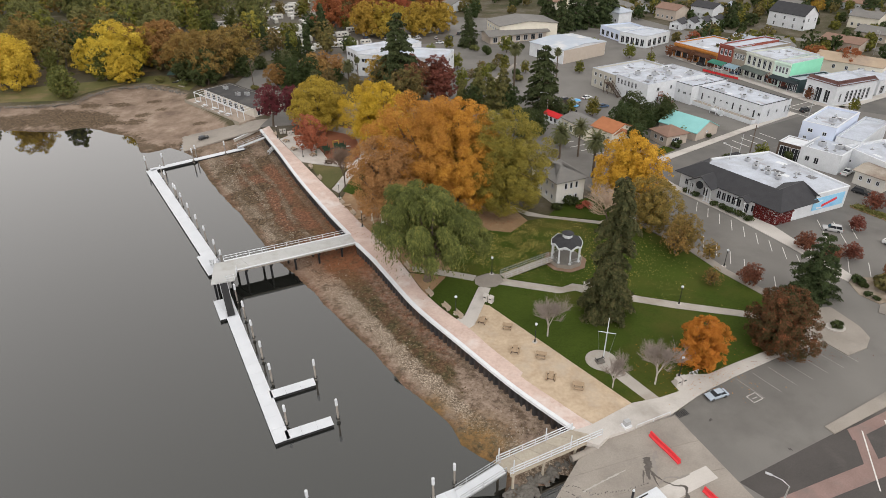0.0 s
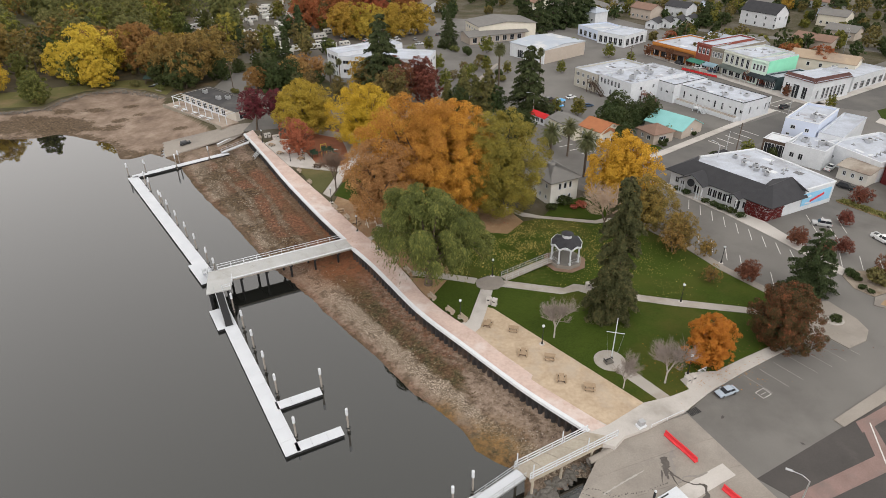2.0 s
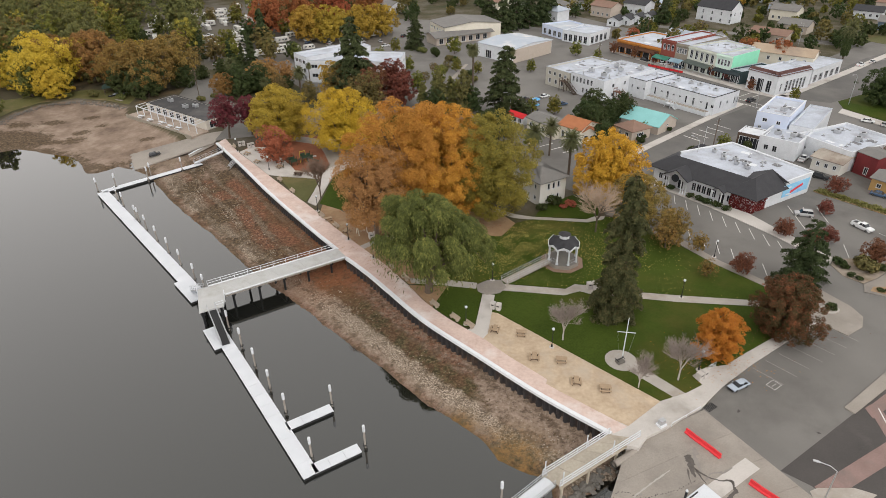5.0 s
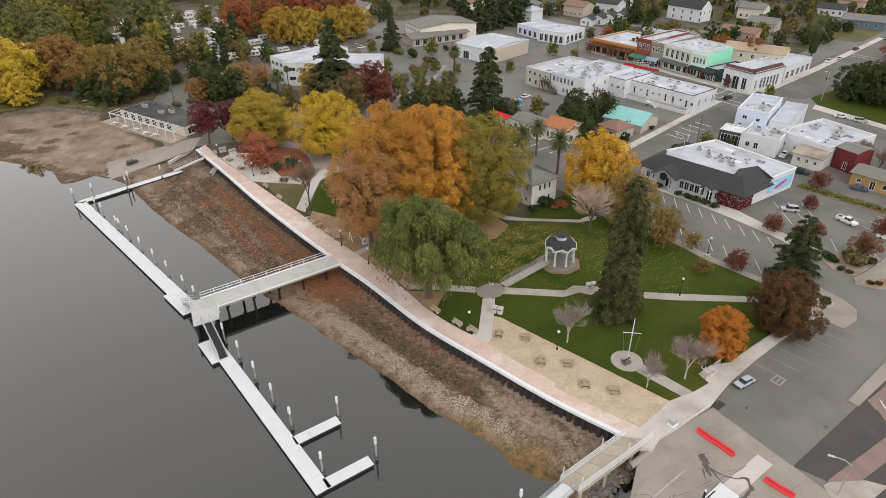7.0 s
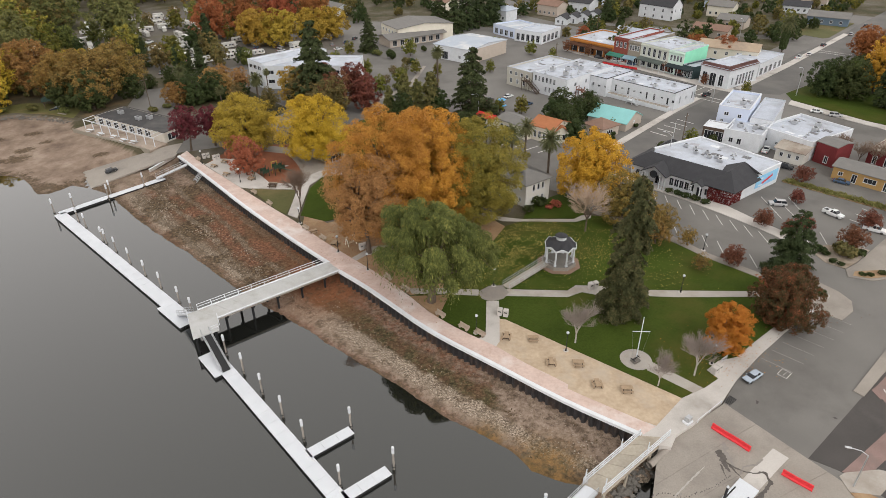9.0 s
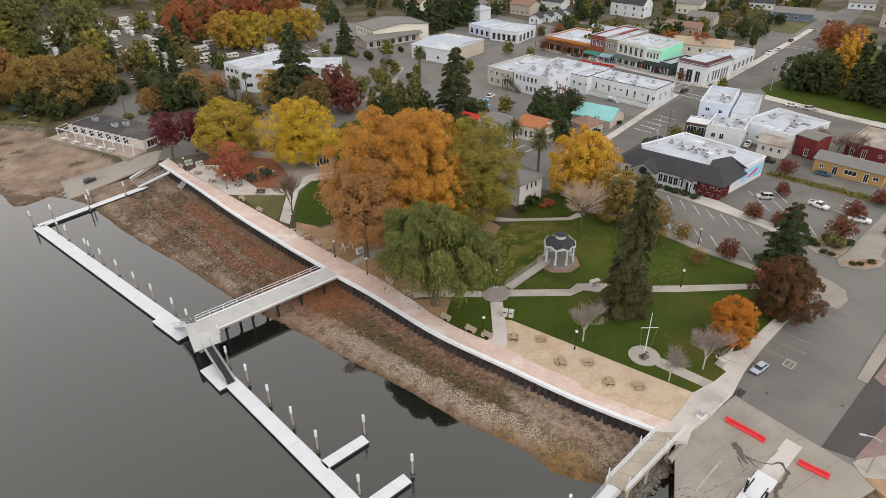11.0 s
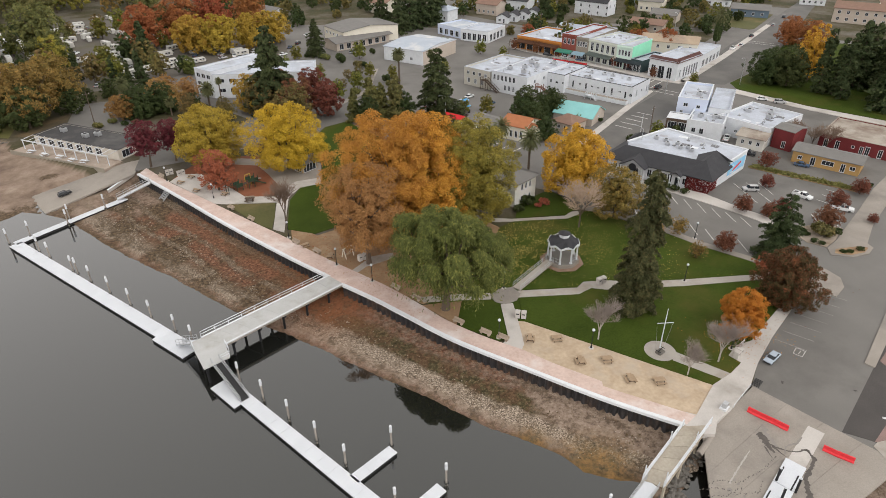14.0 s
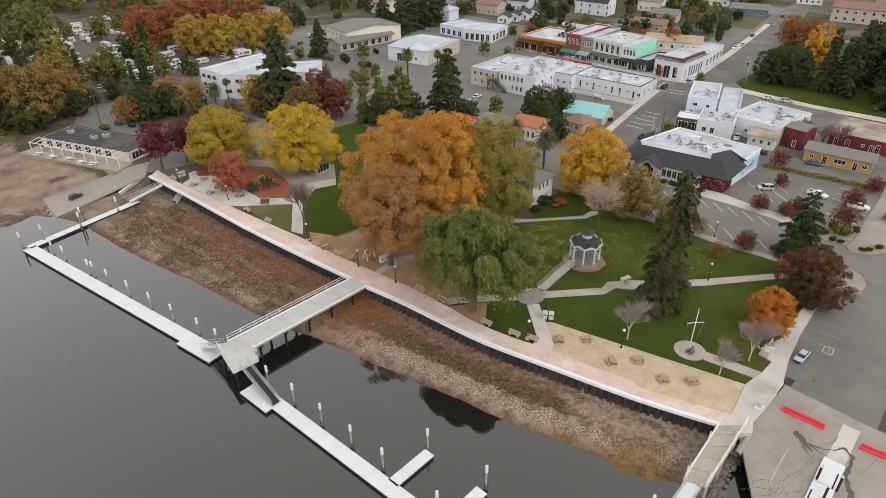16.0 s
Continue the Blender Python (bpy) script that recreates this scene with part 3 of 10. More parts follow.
for sx, sy, sr in SPOTS:
    damp = np.maximum(damp, np.exp(-((GX - sx) / sr) ** 2 - ((GY - sy) / (sr * 0.6)) ** 2))
damp = np.maximum(damp, 0.85 * np.exp(-(d_shore / 4.5) ** 2))
damp = np.maximum(damp, 1.25 * np.clip((-101 - GX) / 9, 0, 1) * np.exp(-((GY - 177 + 2.5 * np.sin(GX * 0.12)) / 5.5) ** 2))
furrow = 0.5 + 0.5 * np.sin(d_wall * 1.5 + 0.8 * np.sin(GY * 0.21) + 0.5 * np.sin(GX * 0.37))
furrow = 0.5 + (furrow - 0.5) * np.clip((GX * -0.45 + GY * 0.89 - 101) / 6, 0.15, 1)
beach = w_bank / (w_wall + w_bank + w_ramp)
weedy = np.clip(1 - np.hypot(GX - 1.5, (GY - 55.5)) / 7.0, 0, 1) + np.clip(1 - np.hypot(GX + 4.5, (GY - 62)) / 3.5, 0, 1)
for key, val in (("muddy", np.clip((76 - GY) / 16, 0, 1)), ("inlet", np.clip((GY - 138 + 0.25 * (GX + 50)) / 14, 0, 1)), ("damp", damp), ("furrow", furrow), ("down", np.where(in_lake, 1.0, f)), ("land", on_land * 1.0), ("beach", np.clip(beach * 1.6 - 0.3, 0, 1)), ("weedy", np.clip(weedy * 1.3, 0, 0.85)), ("north", np.clip((GX * -0.45 + GY * 0.89 - 101) / 6, 0, 1)), ("rusty", np.clip(1.25 * np.exp(-(np.hypot(GX + 22.5, GY - 101.5) / 7.5) ** 2) + 0.55 * np.exp(-(f / 0.22) ** 2) * np.clip((150 - GY) / 30, 0, 1) * (GY > 100), 0, 0.9))):
    a = ground.data.attributes.new(key, "FLOAT", "POINT")
    a.data.foreach_set("value", np.ascontiguousarray(val, dtype=np.float32).ravel())
tagged(ground, "muddy lakebed with gravel and dead leaves rising to flat earth", "ground", kind="structure")

lake = raw("water", [(-4500, -4500, WATER_Z), (30, -4500, WATER_Z), (30, 60, WATER_Z), (-40, 200, WATER_Z), (-4500, 300, WATER_Z)], [(0, 1, 2, 3, 4)], WATER)
tagged(lake, "calm grey lake water reflecting an overcast sky", "water", kind="structure")

# seawall: corrugated sheet piling under a white coping
def seawall(line, name):
    pts = along(line, 0.27)
    bm = BM()
    prev = None
    for i, (x, y, a) in enumerate(pts):
        k = (0.0, 0.0, 0.34, 0.34)[i % 4]
        nxv, nyv = math.sin(a), -math.cos(a)
        px_, py_ = x - nxv * (0.1 + k), y - nyv * (0.1 + k)
        lo, hi = bm.verts.new((px_, py_, -3.6)), bm.verts.new((px_, py_, -0.2))
        if prev:
            bm.faces.new((prev[0], lo, hi, prev[1]))
        prev = (lo, hi)
    wall = tagged(link_mesh(name, bm, STEEL_DARK), "dark corrugated steel sheet-pile seawall", "seawall", kind="structure")
    bm = BM()
    left = offset(line, 0.52)
    out = offset(line, -0.08)
    for i in range(len(line) - 1):
        slab(bm, [out[i], out[i + 1], left[i + 1], left[i]], -0.22, 0.2)
    bmesh.ops.remove_doubles(bm, verts=bm.verts[:], dist=0.001)
    part("coping", bm, WHITE_CONC, wall, "white concrete coping")
    return wall


seawall(WALL_N, "wall_north")
seawall(WALL_S, "wall_south")

# promenade and park surfaces
PROM_LAND = smoothline([(-55.6, 166.5), (-50.2, 156.3), (-45.6, 149.0), (-40.5, 140.9), (-34.6, 131.6), (-28.2, 121.7), (-23, 112.8), (-17.6, 104.6), (-13.4, 98.2), (-9.9, 91.8), (-7.2, 86.4), (-3.9, 81.6), (-1.0, 78.2), (0.9, 76.1), (3.9, 71.8), (8.3, 66.4), (8.0, 65.6), (12.2, 61.2), (16.4, 56.9)])
prom_in = offset(WALL_N, 0.52) + [(-22.62, 105.06), (-20.62, 101.55)] + offset(WALL_S, 0.52)
area("promenade", prom_in + [(14.4, 55.1), (17.2, 54.9), (17.0, 57.0)] + PROM_LAND[::-1], 0.15, PINK, "pink concrete promenade paving along the seawall", "promenade", -0.25)
LAWN_S = [(5.9, 88.3), (15.8, 85.9), (18.6, 86.8), (20.6, 85.6), (28, 83.7), (33.5, 82.2), (48.2, 79.2), (50.8, 76.0), (44.5, 72.3), (38.4, 69.2), (34.0, 66.8), (31.0, 66.6), (28.4, 65.2), (29.0, 63.3), (26.1, 62.0), (22.2, 60.9), (4.1, 82.2)]
area("lawn_south", LAWN_S, 0.10, LAWN, "short green lawn beside the sandy picnic ground", "lawn")
LAWN_E = [(6.8, 90.4), (16.4, 87.8), (18.3, 88.9), (22.3, 87.9), (29, 85.4), (34.6, 83.9), (49.0, 80.7), (51.0, 82.6), (48.4, 87.4), (44.6, 93.0), (41, 100.4), (37, 106), (33, 111.5), (30.9, 112.2), (26.9, 110.2), (16.3, 112.8), (12.5, 111.5), (8.8, 106.5), (0.5, 108.0), (-4, 104), (-3.5, 96), (-2.3, 92.6), (2.0, 91.2), (4, 91.9)]
area("lawn_east", LAWN_E, 0.10, LAWN, "leaf-strewn green lawn round the gazebo", "lawn")
area("lawn_small", [(-3.0, 90.6), (1.4, 89.2), (2.2, 87.8), (-0.1, 79.3), (-1.5, 79.2), (-6.0, 84.6)], 0.10, LAWN, "small green lawn beside the promenade", "lawn")
area("lawn_triangle", [(-38.2, 139.6), (-28.4, 137.0), (-29.0, 130.8), (-30.2, 125.6), (-32.0, 127.6)], 0.2, DRYLAWN, "small triangular dull lawn beside the promenade", "lawn")
area("lawn_north", [(-25.2, 137.6), (-22.3, 142.9), (-17.2, 144.2), (-16.4, 149), (-15.2, 156), (-20, 164), (-10.4, 180.6), (-3.9, 183.2), (2, 168), (4, 150), (-10, 125), (-22.4, 121.0), (-27.3, 124.6)], 0.10, LAWN, "green lawn under the large trees", "lawn")
area("lawn_library", [(17.0, 113.9), (26.9, 111.9), (30.2, 113.3), (31.0, 118), (29.5, 123.5), (26.6, 122.5), (20, 119)], 0.10, LAWN, "green lawn before the pale two-storey house", "lawn")
area("sand_picnic", [(3.2, 82.6), (4.1, 82.2), (22.2, 60.9), (16.4, 56.6), (15.8, 57.0), (11.9, 60.9), (7.6, 65.4), (7.8, 66.3), (3.5, 71.5), (0.6, 75.9), (1.6, 77.2)], 0.07, SAND, "trodden sandy picnic ground", "sand")
area("earth_grove", [(-26.4, 126.5), (-22.1, 120.2), (-10, 124), (0, 122), (9.8, 117), (12.5, 111.5), (8.8, 106.5), (0.5, 108), (-4, 104), (-3.5, 96), (-2.5, 92.8), (-9.5, 91.9), (-13.4, 97.9), (-17.6, 104.0), (-23, 112.6), (-27, 119.5)], 0.05, DIRT, "leaf-strewn bare earth under the trees", "earth")
area("earth_willow", [(-3.2, 90.6), (-6.2, 84.8), (-9.7, 91.6)], 0.06, DIRT, "sandy earth at the foot of the willow", "earth")
area("path_octagon", [(1.7, 90.4), (3.9, 91.7), (6.2, 91.4), (6.7, 89.2), (5.3, 87.7), (3.1, 87.3), (1.8, 88.5)], 0.135, CONCRETE_OLD, "octagonal concrete path crossing", "path")
area("path_west", [(-9.5, 93.8), (-3, 92.5), (2.0, 91.0), (1.5, 89.4), (-2.9, 90.7), (-9.2, 92.2)], 0.12, PATHM, "pale concrete park path", "path")
area("path_grove", [(-18.3, 105.6), (-17.6, 104.5), (-15.6, 106.0), (-10.2, 107.2), (-10.0, 109.0), (-14.0, 109.0)], 0.115, PATHM, "pale concrete path into the grove", "path")
area("path_south", [(2.4, 87.6), (4.4, 87.2), (3.1, 82.2), (1.7, 77.2), (0.6, 75.9), (-1.2, 78.4), (0.1, 79.3)], 0.125, CONCRETE, "pale concrete park path", "path")
area("path_east", [(6.4, 90.2), (16.4, 87.7), (18.3, 88.9), (22.3, 87.9), (29, 85.3), (34.6, 83.9), (49, 80.7), (48.2, 79.3), (33.5, 82.2), (28, 83.7), (20.6, 85.6), (18.6, 86.8), (16.9, 86.3), (15.8, 85.9), (5.9, 88.4)], 0.13, PATHM, "pale concrete park path", "path")
area("path_mast", [(21.3, 68.9), (26.0, 62.0), (24.2, 61.4), (20.2, 66.9)], 0.125, PATHM, "pale concrete park path", "path")
area("path_library", [(9.8, 118.0), (13, 115.3), (16.3, 113.8), (26.9, 111.5), (29.0, 112.6), (31.0, 112.4), (30.4, 111.2), (26.9, 110.3), (16.3, 112.7), (12.5, 113.8), (9, 117.2)], 0.125, PATHM, "pale concrete park path", "path")
area("pavement_north", [(-50.0, 156.3), (-47.6, 159.6), (-43.4, 158.6), (-36.3, 146.7), (-34.2, 142.3), (-28.2, 140.6), (-26.6, 143.3), (-22.7, 146.7), (-16.8, 147.0), (-17.5, 143.6), (-22.3, 143.3), (-25.3, 139.1), (-28.0, 123.6), (-29.9, 125.5), (-28.0, 137.4), (-37.8, 140.0), (-40.6, 141.2), (-45.6, 149.2)], 0.155, CONCRETE, "pale concrete plaza with tables", "pavement")
area("playground_bark", [(-38.6, 163.2), (-30.3, 159.1), (-28.3, 152.8), (-26.8, 146.5), (-27.5, 142.2), (-29.0, 140.8), (-34.6, 142.4), (-40.2, 154.6)], 0.12, MULCH, "red bark-chip playground surface", "playground")
area("earth_playground", [(-49.5, 157.6), (-47, 162.0), (-42.5, 168), (-30, 166), (-26, 158), (-33, 152), (-36, 161), (-40.5, 152), (-43.6, 158.4)], 0.045, MULCH, "red-brown earth under the trees", "earth")
area("pavement_playground", [(-36.7, 166.6), (-30.6, 163.5), (-21.8, 162.2), (-15.7, 155.3), (-16.8, 147), (-22.7, 146.7), (-26.6, 143.3), (-26.8, 146.5), (-28.3, 152.8), (-30.3, 159.1), (-38.6, 163.2)], 0.128, CONCRETE_OLD, "grey concrete playground path", "pavement")

# pavement along the car park, and the fixed pier's head
area("pavement_south", [(16.4, 57.0), (22.2, 60.9), (26.1, 62.0), (29.0, 63.3), (28.4, 65.2), (31.0, 66.6), (34.0, 66.8), (38.4, 69.2), (44.5, 72.3), (50.8, 76.0), (53.4, 74.6), (45.4, 70.9), (37.5, 66.5), (31.2, 62.5), (27.0, 59.2), (21.2, 56.3), (17.4, 54.9), (13.9, 55.9)], 0.16, CONCRETE, "pale concrete pavement along the car park", "pavement", -0.4)
area("pavement_island", [(50.8, 82.8), (54.5, 82.9), (58.4, 83.0), (60.3, 78.2), (60.4, 75.4), (58.6, 73.0), (55.1, 71.3), (53.0, 74.5), (50.8, 76.0), (48.2, 79.2)], 0.16, CONCRETE_OLD, "concrete kerbed traffic island", "pavement")
area("pavement_park", [(50.3, 84.2), (44.5, 93.0), (41.1, 100.5), (36.8, 106.9), (31.5, 113.2), (33.2, 114.2), (38.3, 107.9), (42.8, 101.2), (46.0, 93.8), (51.6, 85.2), (51.0, 82.8)], 0.15, CONCRETE_OLD, "concrete pavement beside the park", "pavement")

# streets and car parks: one worn asphalt sheet through the town
area("road", [(-47, 170), (-30, 172), (-12, 170), (2, 168), (7, 152), (14, 142), (22, 131), (31.5, 121), (31.5, 113.2), (36.8, 106.9), (41.1, 100.5), (44.5, 93), (50.6, 83), (53, 74.5), (45.4, 70.9), (37.5, 66.5), (31.2, 62.5), (27, 59), (32.4, 47), (38, 10), (170, 40), (250, 120), (235, 200), (152, 197), (162, 214), (250, 274), (240, 286), (150, 226), (128, 240), (105, 275), (78, 330), (62, 372), (50, 370), (60, 325), (66, 290), (40, 312), (0, 325), (-30, 330), (-60, 250), (-42, 215), (-30, 195)], 0.02, ASPHALT, "worn grey asphalt streets and car parks", "road", -0.3)
def ramp_z(x, y):
    k = ((30 - x) * 19.5 + (53 - y) * 9) / 461
    return 0.025 - 1.5 * max(0.0, k - 0.2)


def boat_ramp(name, a0, a1, b0, b1, zf, label, n=14):
    """A sloping concrete slab between a top and a bottom edge, poured in bays."""
    t = None
    for i in range(4):
        bm = BM()
        k0, k1 = i / 4 + 0.0006, (i + 1) / 4 - 0.0006
        rows = []
        for j in range(n + 1):
            p, q = lerp2(lerp2(a0, a1, k0), lerp2(b0, b1, k0), j / n), lerp2(lerp2(a0, a1, k1), lerp2(b0, b1, k1), j / n)
            rows.append([bm.verts.new((p[0], p[1], zf(*p))), bm.verts.new((q[0], q[1], zf(*q)))])
        for u, v in zip(rows, rows[1:]):
            bm.faces.new((u[0], u[1], v[1], v[0]))
        r = bmesh.ops.extrude_face_region(bm, geom=bm.faces[:])
        bmesh.ops.translate(bm, verts=[v for v in r["geom"] if isinstance(v, bmesh.types.BMVert)], vec=(0, 0, -0.35))
        bmesh.ops.recalc_face_normals(bm, faces=bm.faces[:])
        if t is None:
            t = tagged(link_mesh(name, bm, CONCRETE_OLD), label, "boat ramp", kind="structure")
        else:
            part("ramp_bay", bm, CONCRETE_OLD, t)
    return t


def lerp2(a, b, k):
    return (a[0] + (b[0] - a[0]) * k, a[1] + (b[1] - a[1]) * k)


boat_ramp("boat_ramp_south", (27.2, 59.0), (34.4, 42.5), (15.2, 54.0), (4.0, 36.0), ramp_z, "stained concrete boat ramp apron")
boat_ramp("boat_ramp_north", (-58.2, 164.4), (-57.0, 173.2), (-76.0, 154.6), (-80.9, 165.2), lambda x, y: 0.02 - 2.85 * max(0.0, min(1.0, ((-59 - x) * 0.9 + (168 - y) * 0.44) / 21.5)), "pale concrete boat ramp running into the lake")
area("yard_beach", [(-58.2, 166.0), (-55.6, 166.2), (-47, 168), (-45, 182), (-59, 197), (-65, 212), (-70, 227), (-79, 226), (-79, 206), (-70, 193), (-57.5, 175)], 0.03, ASPHALT, "worn asphalt yard above the boat ramp", "road")
area("car_park_dark", [(34.0, 46.5), (31.7, 48.8), (45.8, 56.4), (54.9, 61.2), (70, 69), (90, 40), (60, 20), (37.5, 40)], 0.035, ASPHALT_DARK, "dark newly sealed car park", "road")
area("kerb_strip_concrete", [(45.3, 57.5), (45.9, 56.3), (70, 69.5), (69.2, 71.5)], 0.16, CONCRETE_OLD, "pale concrete kerb strip beside the dark car park", "pavement")
PINKWALK = mat("faded_pink_paint", (0.27, 0.185, 0.168), (0.2, 0.135, 0.12), scale=0.4, fine=6, c3=(0.17, 0.14, 0.13))
area("walkway_pink", [(34.2, 46.3), (47.1, 51.8), (48.4, 57.1), (50.0, 57.6), (49.2, 52.6), (62, 57.6), (62, 55.6), (48.4, 50.0), (38.7, 46.0), (36.0, 44.6)], 0.05, PINKWALK, "faded pink painted walkway", "walkway")
area("walkway_pink", [(47.9, 57.2), (49.5, 57.9), (75, 71.2), (75, 69.5), (49.2, 56.1), (47.7, 55.4)], 0.054, PINKWALK, "faded pink painted walkway", "walkway")
area("lawn_ramp", [(33.0, 43.6), (35.0, 43.0), (37.5, 40), (36, 25), (34, 30)], 0.1, DIRT, "brown leaf-strewn earth beside the boat ramp", "earth")
area("pavement_ramp", [(33.4, 45.8), (34.4, 46.1), (38.6, 45.7), (40.5, 44.6), (36.0, 42.6), (33.0, 43.7)], 0.09, PATHM, "pale pavement corner beside the boat ramp", "pavement")
area("kerb_motel", [(-4.6, 199.8), (7.2, 210.4), (17.2, 235.8), (18.2, 235.2), (8.4, 208.8), (-3.2, 197.8)], 0.12, CONCRETE_OLD, "grey concrete pavement beside the motel street", "pavement")
# rear street pavements and lawns of the town
area("pavement_store", [(76.0, 247.2), (78.6, 248.2), (108.2, 191.0), (112.2, 184.2), (107.4, 182.6), (104.0, 187.5)], 0.15, CONCRETE, "concrete pavement before the storefronts", "pavement")
area("pavement_bank", [(109.3, 184.6), (145, 208.0), (205, 249), (206, 247), (146, 205.6), (110.8, 182.6)], 0.15, CONCRETE, "concrete pavement along the hill street", "pavement")
area("pavement_hill", [(78.6, 166.4), (94.6, 178.2), (93.4, 180.2), (56.0, 151.6), (46.0, 144.0), (47.2, 142.2)], 0.15, CONCRETE, "concrete pavement along the side street", "pavement")
area("pavement_restaurant", [(43.4, 130.2), (46.6, 125.4), (49.1, 121.4), (53.3, 115.0), (57.2, 107.6), (60.8, 100.6), (62.2, 96.9), (62.8, 93.4), (64.9, 90.6), (66.6, 92.4), (65.0, 97.8), (62.6, 103.6), (60.4, 110.4), (47.0, 128.6), (45.8, 131.2)], 0.15, CONCRETE, "concrete pavement before the white restaurant", "pavement")
area("pavement_lot", [(65.1, 81.8), (66.5, 83.9), (70, 85.3), (75.9, 88.6), (85.3, 93.7), (96.8, 100.3), (104.5, 103.9), (130, 118), (132, 115.5), (92.1, 93.2), (82.1, 87.7), (74.9, 82.7), (74.5, 81.1), (72, 79.8), (68.3, 79.9)], 0.15, CONCRETE_OLD, "concrete pavement beside the car park", "pavement")
area("planting_corner", [(64.9, 90.4), (66.7, 92.1), (73.6, 91.6), (75.6, 88.7), (70.0, 85.5), (66.6, 84.2), (64.7, 86.8)], 0.12, mat("pale_gravel_bed", (0.4, 0.34, 0.28), (0.28, 0.23, 0.19), scale=0.7, fine=6, c3=(0.2, 0.15, 0.1)), "gravel planting bed at the corner of the car park", "planting")
area("planting_kerb", [(66.2, 81.9), (67.5, 83.0), (72.2, 82.4), (73.6, 81.4), (71.6, 80.4), (68.5, 80.5)], 0.2, DIRT, "kerbed planting bed at the end of the pavement", "planting")
area("lawn_museum", [(121.4, 171.2), (124, 177.6), (141.8, 186.4), (190, 219.4), (230, 190), (165, 105), (150.8, 112), (138.6, 133.6), (129.2, 150.0)], 0.1, LAWN, "green lawn under large evergreen trees", "lawn")
area("pavement_museum", [(117.4, 167.6), (120.8, 170.9), (128.6, 149.8), (137.9, 133.4), (150, 112), (146.6, 110), (134.2, 130.6), (126.2, 147.0)], 0.15, CONCRETE, "pale concrete pavement beside the lawn", "pavement")
area("road_hill", [(108.9, 184.3), (142.6, 208.2), (165, 224.5), (193, 240.2), (228, 265.6), (271, 294.7), (420, 402), (432, 392), (281, 290.8), (254.8, 271.5), (191.2, 220.8), (141.6, 187.2), (121, 176.6)], 0.026, ASPHALT_STREET, "worn grey asphalt street climbing the hill", "road")
area("road_cross", [(182, 233), (150, 262), (96, 300), (99, 304.5), (154, 267), (189, 238)], 0.03, ASPHALT, "worn grey asphalt cross street", "road")
area("road_cross", [(196, 228), (240, 180), (237, 176), (190, 222)], 0.03, ASPHALT, "worn grey asphalt cross street", "road")
area("road_side", [(45.6, 143.6), (56.0, 151.4), (72, 161.6), (95, 176.4), (101, 181), (106, 185), (110, 178.5), (100.3, 170.6), (92.4, 161.8), (82, 155.0), (69.3, 147.0), (52.8, 138.4), (46, 133.5), (42.5, 139)], 0.027, ASPHALT_STREET, "dark asphalt side street below the white buildings", "road")
area("lawn_corner", [(190, 243.0), (193.5, 243.6), (226, 267), (222, 276), (204, 270), (184, 256)], 0.1, DRYLAWN, "dull green lawn on the street corner", "lawn")
area("lawn_house", [(45.4, 147.6), (46.4, 145.4), (52.5, 150.0), (50.5, 153.0)], 0.1, LAWN, "small lawn before the brown-roofed house", "lawn")

area("lawn_bank", [(-92, 200.5), (-100, 205.5), (-111, 209.5), (-121, 205.5), (-125.5, 198), (-126.5, 190), (-150, 187), (-190, 190), (-185, 203), (-150, 203), (-128, 212), (-110, 219), (-92, 212)], 0.06, mat("bank_grass", (0.135, 0.125, 0.042), (0.095, 0.092, 0.028), scale=0.2, fine=3, c3=(0.21, 0.145, 0.08), bump=0.5), "rough green grass on the bank above the beach", "grass")
# leaf-strewn ground; the oaks' shade is put into its dark olive-brown colour
area("earth_bank", [(-74, 199), (-92, 201), (-92, 212.5), (-110, 219.5), (-128, 212.5), (-150, 203.5), (-185, 203.5), (-190, 240), (-130, 252), (-82, 240), (-79.5, 226), (-79.5, 206)], 0.04, mat("shaded_oak_litter", (0.085, 0.068, 0.042), (0.055, 0.05, 0.027), scale=0.15, fine=3, c3=(0.17, 0.115, 0.06), bump=0.5), "leaf-strewn earth under the bank oaks, coloured dark for their shade", "earth")
area("camper_ground", [(-128, 300), (-110, 262), (-84, 262), (-78, 240), (-60, 240), (-40, 262), (-10, 270), (-8, 296), (-40, 322), (-70, 345), (-75, 380), (-105, 380), (-122, 345)], 0.03, mat("camper_gravel", (0.135, 0.12, 0.105), (0.095, 0.083, 0.07), scale=0.12, fine=2.5, c3=(0.1, 0.09, 0.045)), "worn grey ground of the camper park", "ground")

area("pavement_pier_head", [(13.2, 56.3), (15.4, 58.0), (18.4, 55.4), (16.6, 53.6), (14.8, 54.3)], 0.142, CONCRETE, "concrete pad at the head of the slab pier", "pavement", -0.6)
area("lawn_base", [(-8.6, 91.4), (-1.4, 79.4), (3.6, 82.4), (21.8, 61.4), (28.0, 64.6), (50.2, 76.4), (50.0, 82.2), (31.2, 112), (16.3, 113), (9, 107), (-3.8, 103.6)], 0.03, LAWN, "green turf under the park paths", "lawn")

# ---- docks and piers ----
def lerp(a, b, k):
    return tuple(u + (v - u) * k for u, v in zip(a, b))


